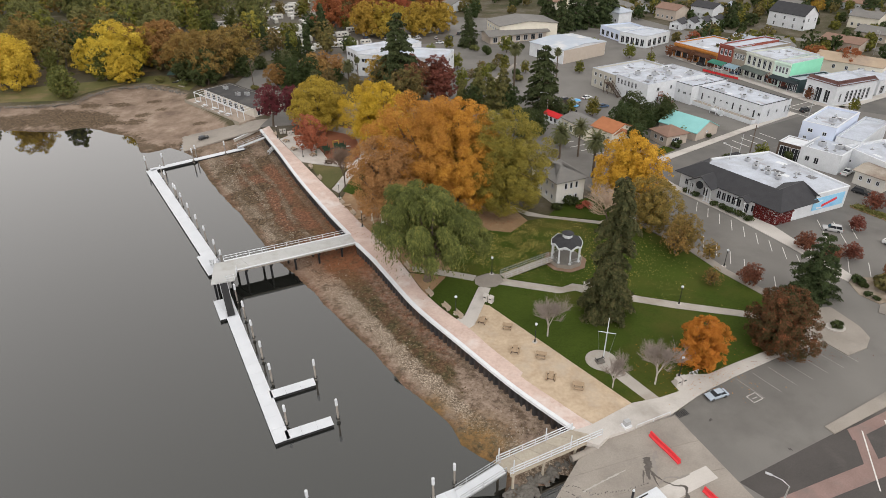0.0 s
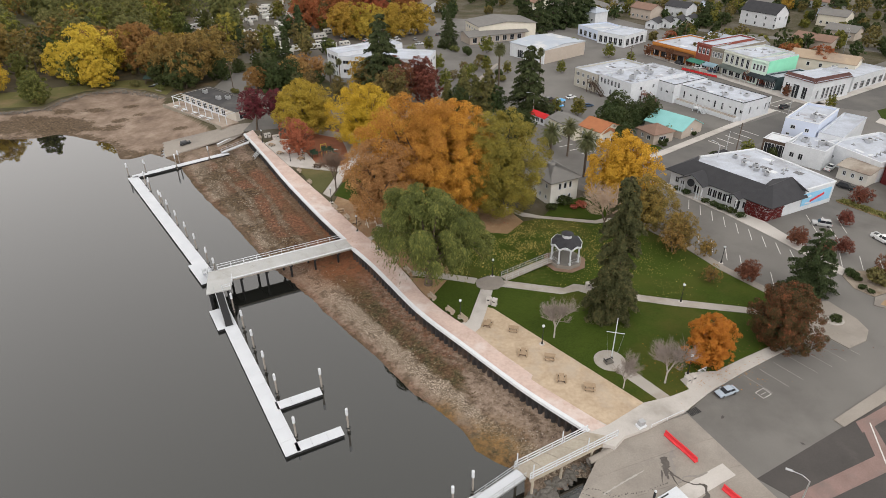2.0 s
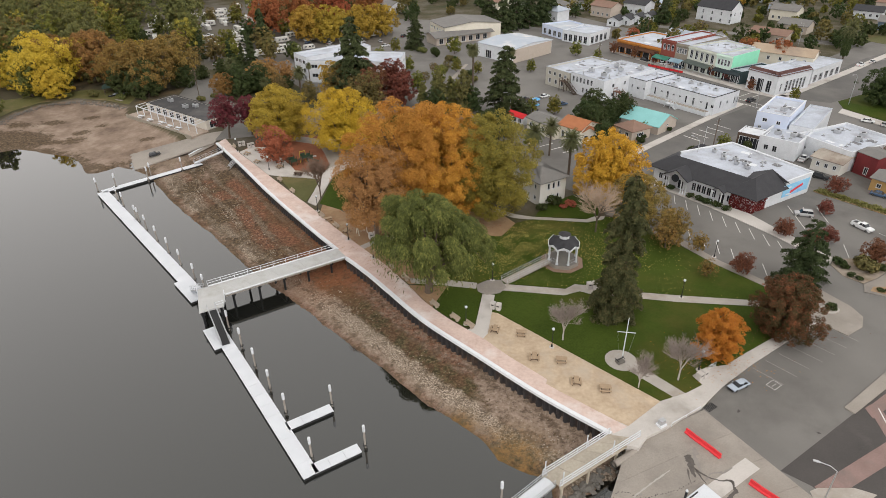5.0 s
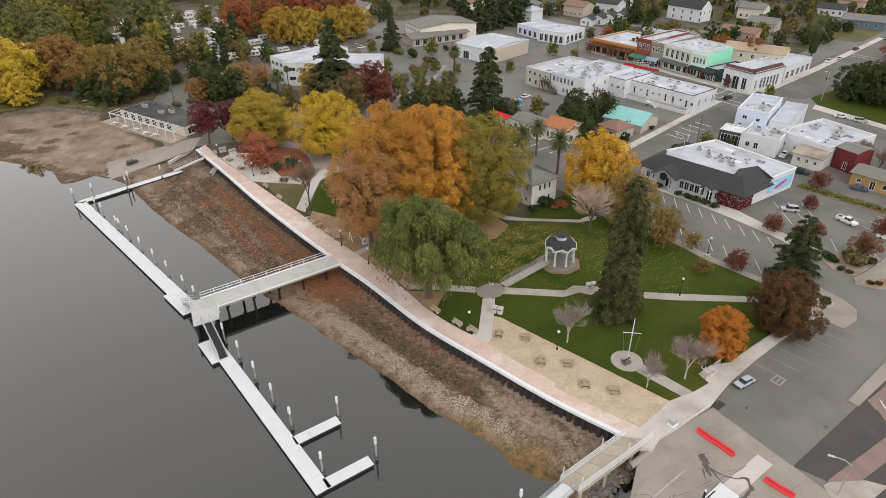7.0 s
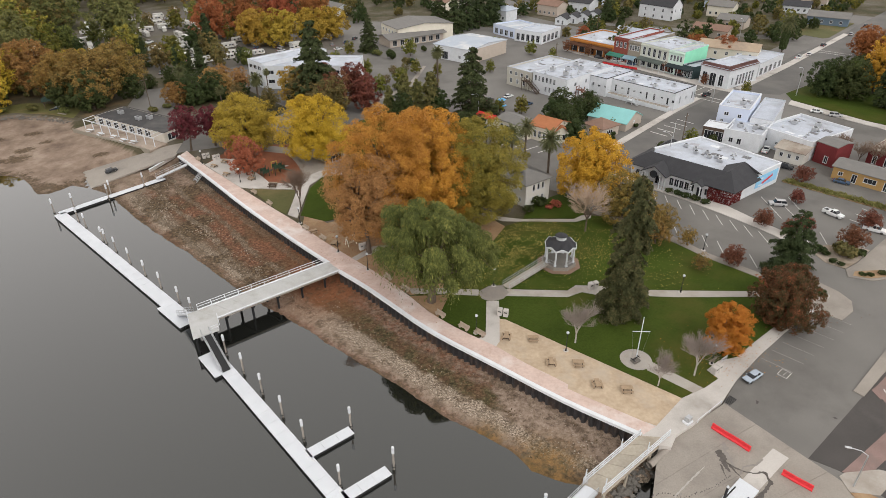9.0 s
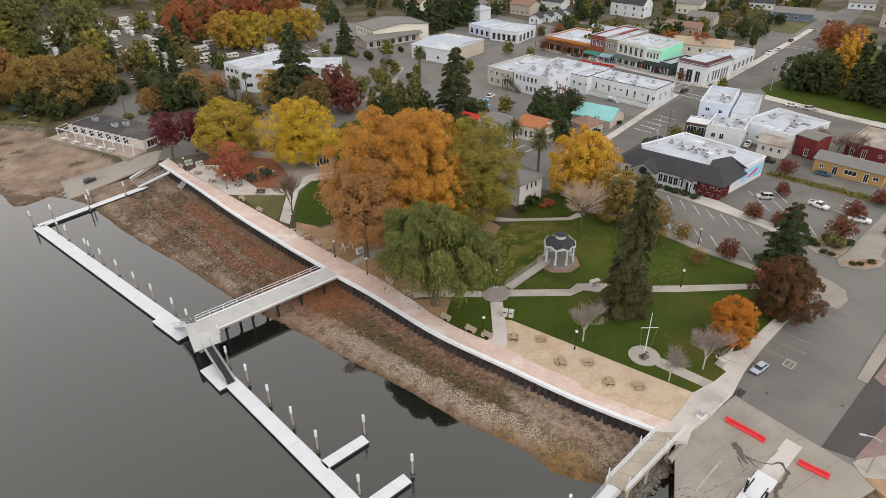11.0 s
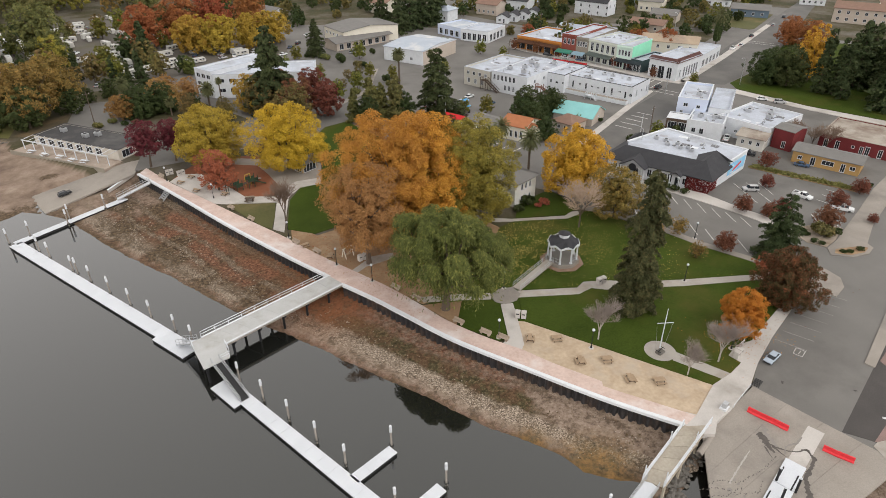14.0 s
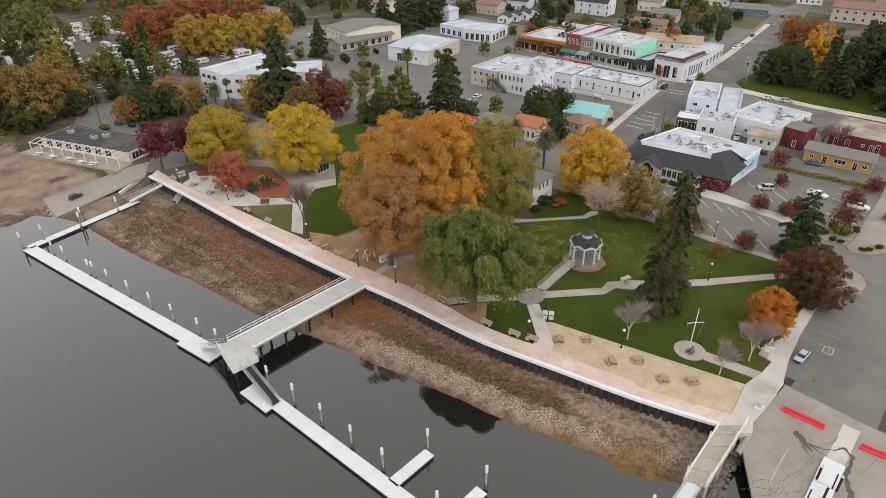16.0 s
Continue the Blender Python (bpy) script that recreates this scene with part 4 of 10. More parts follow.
def float_dock(name, polys, label, module=2.4):
    """Floating dock: dark floats, a pale deck laid in modules."""
    t = thing(name, label, "dock", Matrix.Translation((*polys[0][0], WATER_Z)))
    inv = t.matrix_basis.inverted()
    for p0, p1, w0, w1 in polys:
        dx, dy = p1[0] - p0[0], p1[1] - p0[1]
        n = math.hypot(dx, dy)
        ux, uy = dx / n, dy / n
        lx, ly = -uy, ux

        def at(s, o):
            return (p0[0] + ux * s + lx * o, p0[1] + uy * s + ly * o)
        bm = slab(BM(), [at(0.05, w0 + 0.05), at(n - 0.05, w0 + 0.05), at(n - 0.05, w1 - 0.05), at(0.05, w1 - 0.05)], WATER_Z - 0.3, -2.5)
        bmesh.ops.transform(bm, matrix=inv, verts=bm.verts[:])
        part("float", bm, FLOAT_SIDE, t, "black dock float")
        k = max(1, round(n / module))
        for i in range(k):
            s0, s1 = n * i / k + 0.012, n * (i + 1) / k - 0.012
            bm = slab(BM(), [at(s0, w0), at(s1, w0), at(s1, w1), at(s0, w1)], -2.5, -2.38)
            bmesh.ops.transform(bm, matrix=inv, verts=bm.verts[:])
            part("deck_panel", bm, FLOAT, t)
    return t


A0, A1 = (-79.7, 140.4), (-46.2, 94.2)
B0, B1 = (-42.05, 86.2), (-23.85, 54.9)
float_dock("floating_dock", [(A0, A1, 0.0, 2.35), (lerp(A0, A1, 0.862), A1, -0.75, -0.004)], "long pale-grey floating dock on black floats")
float_dock("floating_dock", [(B0, B1, 0.0, 2.0), (B0, lerp(B0, B1, 0.165), -1.05, -0.004)], "pale-grey floating dock with two short fingers")
float_dock("dock_finger", [((-26.95, 63.7), (-21.3, 66.6), -0.8, 0.75)], "short pale floating dock finger", 2.0)
float_dock("dock_finger", [((-22.55, 55.75), (-17.0, 58.55), -0.1, 1.5)], "short pale floating dock finger", 2.0)
float_dock("floating_dock", [((-78.9, 141.3), (-59.9, 156.1), -0.85, 0.85)], "narrow pale floating dock leading to the shore")
float_dock("floating_dock", [((0.6, 48.6), (-12, 42.0), -0.9, 0.9)], "pale floating dock below the fixed pier")


def piling(x, y, top=1.15):
    t = thing("dock_piling", "grey dock pile with a white conical cap", "piling", Matrix.Translation((x, y, WATER_Z - 1.5)), "dock piles")
    part("shaft", cyl(BM(), (0, 0, 0), (0, 0, top - 0.75 - WATER_Z + 1.5), 0.13, n=10), CONCRETE_OLD, t)
    bm = cyl(BM(), (0, 0, top - 1.2 - WATER_Z + 1.5), (0, 0, top - 0.2 - WATER_Z + 1.5), 0.19, n=10)
    cyl(bm, (0, 0, top - 0.2 - WATER_Z + 1.5), (0, 0, top - WATER_Z + 1.5), 0.19, 0.02, n=10)
    part("cap", bm, WHITE_PAINT, t, "white plastic cap")
    bm = BM()
    for s in (-1, 1):
        box(bm, 0.22 * s, 0, -2.45 - WATER_Z + 1.5, 0.06, 0.5, 0.12)
        box(bm, 0, 0.22 * s, -2.45 - WATER_Z + 1.5, 0.38, 0.06, 0.12)
    part("collar", bm, STEEL_BLACK, t, "black pile guide")
    return t


first_pile = piling(-38.9, 86.0)
for x, y in [(-36.0, 81.2), (-33.1, 76.2), (-30.2, 71.2), (-27.4, 66.3), (-23.2, 58.3), (-21.3, 67.3), (-16.6, 59.6), (-73.6, 136.3), (-71.2, 133.0), (-66.2, 126.1), (-65.3, 125.0), (-62.6, 121.2), (-59.0, 116.2), (-55.3, 111.1), (-51.8, 106.3), (-47.9, 101.0), (-45.3, 97.2), (-79.9, 141.6), (-76.6, 143.8), (-70.2, 147.0), (-70.3, 149.4), (-63.6, 152.2), (-3.2, 47.5), (-0.8, 49.6), (-17.3, 45.4)]:
    copy_thing(first_pile, Matrix.Translation((x, y, WATER_Z - 1.5)))


def railing(t, inv, a, b, h=1.05, rails=(1.05, 0.6), material=WHITE_PAINT, step=2.2, wide=0.07):
    n = max(1, round((Vector(b) - Vector(a)).length / step))
    for i in range(n + 1):
        p = Vector(a).lerp(Vector(b), i / n)
        part("rail_post", beam(BM(), inv @ p, inv @ (p + Vector((0, 0, h))), wide), material, t)
    for r in rails:
        up = Vector((0, 0, r))
        part("rail", beam(BM(), inv @ (Vector(a) + up), inv @ (Vector(b) + up), wide), material, t)


# the fixed pier to the floating docks
pier = thing("pier", "grey fixed pier on black steel legs with a white railing", "pier", Matrix.Translation((-21.7, 103.3, 0)))
pinv = pier.matrix_basis.inverted()
PN0, PN1, PS0, PS1 = (-22.5, 105.0), (-43.6, 94.4), (-20.6, 101.7), (-40.2, 91.6)
for i in range(9):
    k0, k1 = i / 9 + 0.0006, (i + 1) / 9 - 0.0006
    bm = slab(BM(), [lerp(PN0, PN1, k0), lerp(PN0, PN1, k1), lerp(PS0, PS1, k1), lerp(PS0, PS1, k0)], 0.04, 0.24)
    bmesh.ops.transform(bm, matrix=pinv, verts=bm.verts[:])
    part("deck_panel", bm, PIERDECK, pier)
bm = slab(BM(), [PN1, (-45.2, 93.6), (-43.3, 86.9), (-39.7, 88.4), (-40.2, 91.6)], 0.04, 0.24)
bmesh.ops.transform(bm, matrix=pinv, verts=bm.verts[:])
part("pier_head", bm, PIERDECK, pier)
bm = slab(BM(), [lerp(PN0, PS0, 0.07), lerp(PN1, PS1, 0.07), lerp(PN1, PS1, 0.93), lerp(PN0, PS0, 0.93)], -0.24, 0.036)
bmesh.ops.transform(bm, matrix=pinv, verts=bm.verts[:])
part("underdeck", bm, STEEL_BLACK, pier, "dark steel underdeck")
for a, b in ((PN0, PN1), (PS0, PS1)):
    bm = beam(BM(), pinv @ Vector((*a, -0.05)), pinv @ Vector((*b, -0.05)), 0.2, 0.172)
    part("edge_beam", bm, CONCRETE_OLD, pier)
    bm = beam(BM(), pinv @ Vector((*a, 0.3)), pinv @ Vector((*b, 0.3)), 0.22, 0.14)
    part("kerb", bm, WHITE_CONC, pier)
for k in (0.13, 0.33, 0.53, 0.73, 0.93):
    for q in (0.12, 0.88):
        x, y = lerp(lerp(PN0, PN1, k), lerp(PS0, PS1, k), q)
        part("support_pile", cyl(BM(), pinv @ Vector((x, y, -5)), pinv @ Vector((x, y, -0.02)), 0.2, n=10), STEEL_BLACK, pier, "black tubular steel support")
    part("cross_beam", beam(BM(), pinv @ Vector((*lerp(PN0, PN1, k), -0.3)), pinv @ Vector((*lerp(PS0, PS1, k), -0.3)), 0.4, 0.5), STEEL_BLACK, pier, "black steel cross beam")
for x, y in ((-44.6, 93.2), (-43.0, 87.6), (-40.3, 88.7), (-43.8, 90.4)):
    part("support_pile", cyl(BM(), pinv @ Vector((x, y, -5)), pinv @ Vector((x, y, -0.02)), 0.2, n=10), STEEL_BLACK, pier, "black tubular steel support")
railing(pier, pinv, (*lerp(PN0, PN1, 0.03), 0.3), (*lerp(PN0, PN1, 1.0), 0.3))
railing(pier, pinv, (-40.25, 91.5, 0.24), (-39.75, 89.6, 0.24), step=1.0)
railing(pier, pinv, (-39.7, 88.5, 0.24), (-40.9, 87.9, 0.24), step=1.0)
railing(pier, pinv, (-45.1, 93.5, 0.24), (-44.6, 91.6, 0.24), step=1.0)


def gangway(a, b, width, label):
    a, b = Vector(a), Vector(b)
    t = thing("gangway", label, "gangway", Matrix.Translation(a))
    inv = t.matrix_basis.inverted()
    s = (b - a).cross(Vector((0, 0, 1))).normalized() * width / 2
    part("tread", beam(BM(), inv @ a, inv @ b, width, 0.08), FLOAT_SIDE if "dark" in label else FLOAT, t)
    for q in (-1, 1):
        part("stringer", beam(BM(), inv @ (a + s * q), inv @ (b + s * q), 0.09, 0.22), GALV, t)
        railing(t, inv, a + s * q, b + s * q, 1.0, (1.0, 0.55), GALV, 1.5, 0.055)
    return t


gangway((-41.7, 88.2, 0.2), (-38.4, 81.6, -2.3), 1.25, "aluminium gangway with a dark tread down to the dock")
gangway((-44.6, 93.7, 0.2), (-47.2, 97.6, -2.3), 1.2, "aluminium gangway down to the long dock")
gangway((-54.3, 157.4, 0.1), (-61.6, 156.0, -2.3), 1.3, "aluminium gangway from the seawall to the dock")

# a low white kerb wall along the north ramp, and a slab leaning on the seawall
kw = thing("kerb_wall", "low white concrete kerb wall beside the boat ramp", "wall", Matrix.Translation((-61.2, 162.8, -1.6)))
part("wall_body", beam(BM(), (-2.6, -2.9, -0.2), (2.6, 2.9, 0.9), 0.34, 0.7), CONCRETE, kw)
part("wall_cap", beam(BM(), (-2.65, -2.95, 0.2), (2.65, 2.95, 1.3), 0.44, 0.08), WHITE_CONC, kw)
ls = thing("landing_slab", "pale ribbed landing slab sloping down from the seawall", "ramp", Matrix.Translation((-51.6, 152.3, -1.0)))
for i in range(6):
    k = i / 6
    part("rib", beam(BM(), (0.95 - 2.0 * k, 1.2 - 1.0 * k, 0.95 - 1.9 * k), (1.85 - 2.0 * k, -0.4 - 1.0 * k, 0.95 - 1.9 * k), 0.36, 0.14), GALV, ls)
for q in (0.0, 1.0):
    part("stringer", beam(BM(), (1.05 + 0.9 * q, 1.2 - 1.6 * q, 0.85), (-1.0 + 0.9 * q, 0.2 - 1.6 * q, -1.1), 0.1, 0.2), GALV, ls)

# the fixed slab pier beside the boat ramp
spier = thing("fixed_pier", "weathered concrete slab pier with white railings", "pier", Matrix.Translation((14, 55.5, 0)))
sinv = spier.matrix_basis.inverted()
Q0, Q1, R0, R1 = (13.7, 56.1), (4.1, 50.7), (17.3, 55.3), (5.7, 49.0)
n = 5
for i in range(n):
    k0, k1 = i / n + 0.003, (i + 1) / n - 0.003
    bm = slab(BM(), [lerp(Q0, Q1, k0), lerp(Q0, Q1, k1), lerp(R0, R1, k1), lerp(R0, R1, k0)], 0.06, 0.155)
    bmesh.ops.transform(bm, matrix=sinv, verts=bm.verts[:])
    part("deck_slab", bm, PIERSLAB, spier)
for a, b in ((Q0, Q1), (R0, R1)):
    part("side_beam", beam(BM(), sinv @ Vector((*a, -0.14)), sinv @ Vector((*b, -0.14)), 0.2, 0.38), PIERWOOD, spier)
    railing(spier, sinv, (*a, 0.15), (*b, 0.15), 1.0, (1.0, 0.55, 0.12), WHITE_PAINT, 1.9, 0.09)
for k in (0.3, 0.65, 0.97):
    for a, b in ((Q0, Q1), (R0, R1)):
        x, y = lerp(a, b, k)
        part("support_pile", cyl(BM(), sinv @ Vector((x, y, -4.5)), sinv @ Vector((x, y, 0.06)), 0.17, n=9), PIERWOOD, spier)
for k in (0.36, 0.97):
    for a, b in ((Q0, Q1), (R0, R1)):
        x, y = lerp(a, b, k)
        part("mooring_post", cyl(BM(), sinv @ Vector((x, y, 0.1)), sinv @ Vector((x, y, 2.3)), 0.09, 0.07, n=8), WHITE_PAINT, spier, "white mooring post")
gangway((4.9, 49.9, 0.1), (-0.4, 47.6, -2.2), 1.6, "pale gangway down to the floating dock")

# riprap and pebbles
def stones(name, spots, material, label, category, flat=0.7, seed=1):
    rng = np.random.default_rng(seed)
    base = np.array([(1, 0, 0), (-1, 0, 0), (0, 1, 0), (0, -1, 0), (0, 0, 1), (0, 0, -1), (.6, .6, .6), (-.6, .6, .5), (.6, -.6, .5), (-.6, -.6, .6)])
    tri = [(4, 6, 7), (4, 7, 9), (4, 9, 8), (4, 8, 6), (6, 0, 2), (6, 2, 7), (7, 2, 1), (7, 1, 9), (9, 1, 3), (9, 3, 8), (8, 3, 0), (8, 0, 6), (0, 5, 2), (2, 5, 1), (1, 5, 3), (3, 5, 0)]
    V, F = [], []
    for x, y, z, r in spots:
        k = len(V)
        q = base * r * rng.uniform(0.7, 1.25, (10, 1)) * np.array([1, rng.uniform(0.7, 1.2), flat])
        a = rng.uniform(0, 6.28)
        c, s = math.cos(a), math.sin(a)
        V += [(x + u * c - v * s, y + u * s + v * c, z + w) for u, v, w in q]
        F += [(k + i, k + j, k + l) for i, j, l in tri]
    return tagged(raw(name, V, F, material), label, category, kind="stuff")


def height_at(x, y):
    i, j = int(np.clip(np.searchsorted(xs, x) - 1, 0, nx - 2)), int(np.clip(np.searchsorted(ys, y) - 1, 0, ny - 2))
    return float(GZ[j, i])


rng = np.random.default_rng(5)
spots = []
for k in range(420):
    u, v = rng.uniform(0, 1), rng.uniform(-0.3, 1.0)
    x, y = lerp((17.0, 54.8), (5.0, 48.0), u)
    x, y = x + 1.6 * v, y - 2.2 * v
    spots.append((x, y, height_at(x, y) + 0.1 + 0.1 * rng.uniform(-1, 1), rng.uniform(0.2, 0.48)))
stones("riprap", spots, ROCK, "grey riprap boulders under the slab pier", "rocks", 0.8, 2)
spots = []
for k in range(15000):
    i, j = rng.integers(0, nx - 1), rng.integers(0, ny - 1)
    if on_land[j, i] or in_lake[j, i] or beach[j, i] > 0.3 or not 0.1 < f[j, i] < 0.97:
        continue
    x, y = xs[i] + rng.uniform(0, 1), ys[j] + rng.uniform(0, 1)
    if rng.uniform() > math.exp(-((f[j, i] - 0.66) / 0.11) ** 2) + 0.02:
        continue
    spots.append((x, y, GZ[j, i] + 0.02, rng.uniform(0.05, 0.13)))
for rep in range(5):
    spots += [(x + rng.normal(0, 1.0), y + rng.normal(0, 1.0), z + rng.normal(0, 0.02), r * rng.uniform(0.5, 1.1)) for x, y, z, r in spots[:1900]]
spots = [(x, y, height_at(x, y) + 0.03, r) for x, y, _, r in spots if height_at(x, y) > WATER_Z + 0.06]
stones("shore_stones", spots, PEBBLE, "pale stones scattered on the muddy lakebed", "stones", 0.6, 3)
spots = []
bank_line = along([(-93, 199), (-100, 204), (-111, 207.5), (-119, 204), (-123.5, 197), (-125, 188), (-134, 185.5), (-160, 184)], 0.1)
for x, y, a in bank_line:
    spots.append((x + rng.normal(0, 0.9), y + rng.normal(0, 0.9) - 0.8, -0.3 + rng.uniform(-0.3, 0.15), rng.uniform(0.12, 0.34)))
stones("bank_rocks", spots, ROCK, "grey rocks along the grassy bank", "rocks", 0.7, 4)

# ---- trees ----
def leaf_mesh(name, pts, nrm, size, rng, material, long=1.3, jitter=0.42, droop=0.0):
    """Many small leaf clumps: one folded quad at each point, facing roughly along its normal."""
    n = len(pts)
    nrm = nrm + rng.normal(0, jitter, (n, 3))
    nrm /= np.linalg.norm(nrm, axis=1, keepdims=True) + 1e-9
    ref = rng.normal(0, 1, (n, 3))
    if droop:
        ref = ref * (1 - droop) + np.array([0, 0, -1.0]) * droop * 2
    t = ref - nrm * np.sum(ref * nrm, axis=1, keepdims=True)
    t /= np.linalg.norm(t, axis=1, keepdims=True) + 1e-9
    b = np.cross(nrm, t)
    s = size * rng.uniform(0.55, 1.35, (n, 1))
    a0, a1 = pts - t * s * long / 2, pts + t * s * long / 2
    fold = nrm * s * 0.18
    b0, b1 = pts + b * s / 2 - fold, pts - b * s / 2 - fold
    v = np.stack([a0, b0, a1, b1], 1).reshape(-1, 3)
    i = np.arange(n) * 4
    me = bpy.data.meshes.new(name)
    me.from_pydata(v.tolist(), [], np.stack([i, i + 1, i + 2, i + 3], 1).tolist())
    me.materials.append(material)
    return me


def crown_points(lobes, n, rng, shell=0.22):
    """Points scattered through the outer part of a set of ellipsoids, with their outward normals."""
    vol = np.array([l[3] * l[4] + l[3] * l[5] + l[4] * l[5] for l in lobes])
    pick = rng.choice(len(lobes), n, p=vol / vol.sum())
    L = np.array(lobes)[pick]
    d = rng.normal(0, 1, (n, 3))
    d /= np.linalg.norm(d, axis=1, keepdims=True)
    r = np.clip(1 - np.abs(rng.normal(0, shell, (n, 1))), 0.2, 1) * (1 + 0.06 * rng.normal(0, 1, (n, 1)))
    p = L[:, :3] + d * r * L[:, 3:6]
    keep = np.ones(n, bool)
    for l in lobes:
        q = (p - np.array(l[:3])) / np.array(l[3:6])
        keep &= (np.sum(q * q, 1) > 0.4) | (rng.uniform(size=n) < 0.1)
    return p[keep], d[keep]


def limbs(bm, rng, height, fork, radius, ends):
    """A tapered trunk that forks into a limb for each end point."""
    lean = (rng.normal(0, 0.03) * height, rng.normal(0, 0.03) * height)
    top = Vector((lean[0], lean[1], fork))
    cyl(bm, (0, 0, -0.15), (lean[0] * 0.4, lean[1] * 0.4, fork * 0.5), radius * 1.25, radius * 0.95, 9)
    cyl(bm, (lean[0] * 0.4, lean[1] * 0.4, fork * 0.5), top, radius * 0.95, radius * 0.75, 9)
    for e in ends:
        e = Vector(e)
        mid = top.lerp(e, 0.5) + Vector((rng.normal(0, 0.05), rng.normal(0, 0.05), 0.08)) * height * 0.4
        cyl(bm, top, mid, radius * 0.5, radius * 0.3, 6)
        cyl(bm, mid, e, radius * 0.3, radius * 0.08, 6)
        for k in range(3 if len(ends) > 16 else 0):
            q = mid.lerp(e, rng.uniform(0, 0.8))
            cyl(bm, q, q + Vector(rng.normal(0, 1, 3)) * height * 0.07, radius * 0.13, radius * 0.03, 5)
    return bm


def tuft_points(height, z0, spread, rng, tufts, leaves):
    """Leaves gathered in tufts over an uneven crown: points and normals, and the tufts' centres."""
    n = tufts
    i = np.arange(n)
    u = np.clip(1 - (i + 0.5) / n + rng.normal(0, 0.02, n), 0.01, 0.99)
    a = 2.399 * i + rng.normal(0, 0.3, n)
    prof = np.sqrt(np.clip(np.where(u < 0.42, 1 - ((0.42 - u) / 0.52) ** 2, 1 - ((u - 0.42) / 0.6) ** 2), 0.02, 1))
    f1, f2, f3 = rng.uniform(0, 6.28, 3)
    lump = 1 + 0.13 * np.sin(2 * a + f1 + 2 * u) + 0.1 * np.sin(3 * a + f2 - 5 * u) + 0.07 * np.sin(5 * a + f3 + 9 * u)
    k = np.where(rng.uniform(size=n) < 0.18, rng.uniform(0.3, 0.65, n), rng.uniform(0.72, 1.0, n) )
    bil = rng.normal(0, 1, (15, 3)) * np.array([1, 1, 0.8]) + np.array([0, 0, 0.25])
    bil /= np.linalg.norm(bil, axis=1, keepdims=True)
    way = np.stack([prof * np.cos(a), prof * np.sin(a), (u - 0.42) * 1.7], 1)
    way /= np.linalg.norm(way, axis=1, keepdims=True) + 1e-9
    near = np.clip(((way @ bil.T).max(1) - 0.72) / 0.28, 0, 1)
    lump *= 0.84 + 0.24 * np.sqrt(near)
    q = spread * prof * lump * k
    z = z0 + (height - z0) * (u * 0.93 + 0.02) * (1 + 0.05 * np.sin(2 * a + f2))
    c = np.stack([q * np.cos(a), q * np.sin(a), z], 1)
    s = np.clip(spread * rng.uniform(0.085, 0.21, n) * (1.0 if n < 200 else 0.85), 0.2, 1.6)
    mid = np.array([0, 0, z0 + (height - z0) * 0.4])
    out = c - mid
    out /= np.linalg.norm(out, axis=1, keepdims=True) + 1e-9
    pick = rng.choice(n, leaves, p=s ** 2 / (s ** 2).sum())
    g = rng.normal(0, 1, (leaves, 3)) + np.array([0, 0, 0.35]) + out[pick] * 0.5
    g /= np.linalg.norm(g, axis=1, keepdims=True) + 1e-9
    r = np.clip(1.05 - np.abs(rng.normal(0, 0.3, (leaves, 1))), 0.15, 1.3)
    p = c[pick] + g * r * s[pick, None] * np.array([0.95, 0.95, 0.8])
    d = g * 0.75 + out[pick] * 0.45 + np.array([0, 0, 0.4])
    # a fifth of the leaves fill the shaded inside of the crown
    deep = rng.uniform(size=leaves) < 0.2
    p[deep] = mid + (p[deep] - mid) * rng.uniform(0.35, 0.8, (int(deep.sum()), 1))
    d /= np.linalg.norm(d, axis=1, keepdims=True) + 1e-9
    return p, d, c


def broadleaf(label, material, height, spread, seed, base=0.25, leaves=6000, size=0.4, nlobes=9, name="autumn_tree", bark=BARK, category="tree"):
    """A tree with its foot at the origin; copied to each place."""
    rng = np.random.default_rng(seed)
    t = thing(name, label, category)
    z0 = height * base * 0.55
    p, d, c = tuft_points(height, z0, spread, rng, nlobes * (15 if size < 0.3 else 9), leaves)
    step = max(1, len(c) // (26 if size < 0.3 else 12))
    part("trunk", limbs(BM(), rng, height, z0 * 0.9 + 0.3 + height * 0.06, max(0.06, height * 0.022), [tuple(q * np.array([0.92, 0.92, 0.97])) for q in c[::step]]), bark, t)
    mid = np.array([0, 0, z0 + (height - z0) * 0.4])
    ext = np.linalg.norm((p - mid) / np.array([spread, spread, (height - z0) * 0.6]), axis=1, keepdims=True)
    c = new("crown", leaf_mesh("crown", p, d, size * np.where(ext < 0.6, 2.2, 1.0), rng, material))
    c.parent = t
    return t


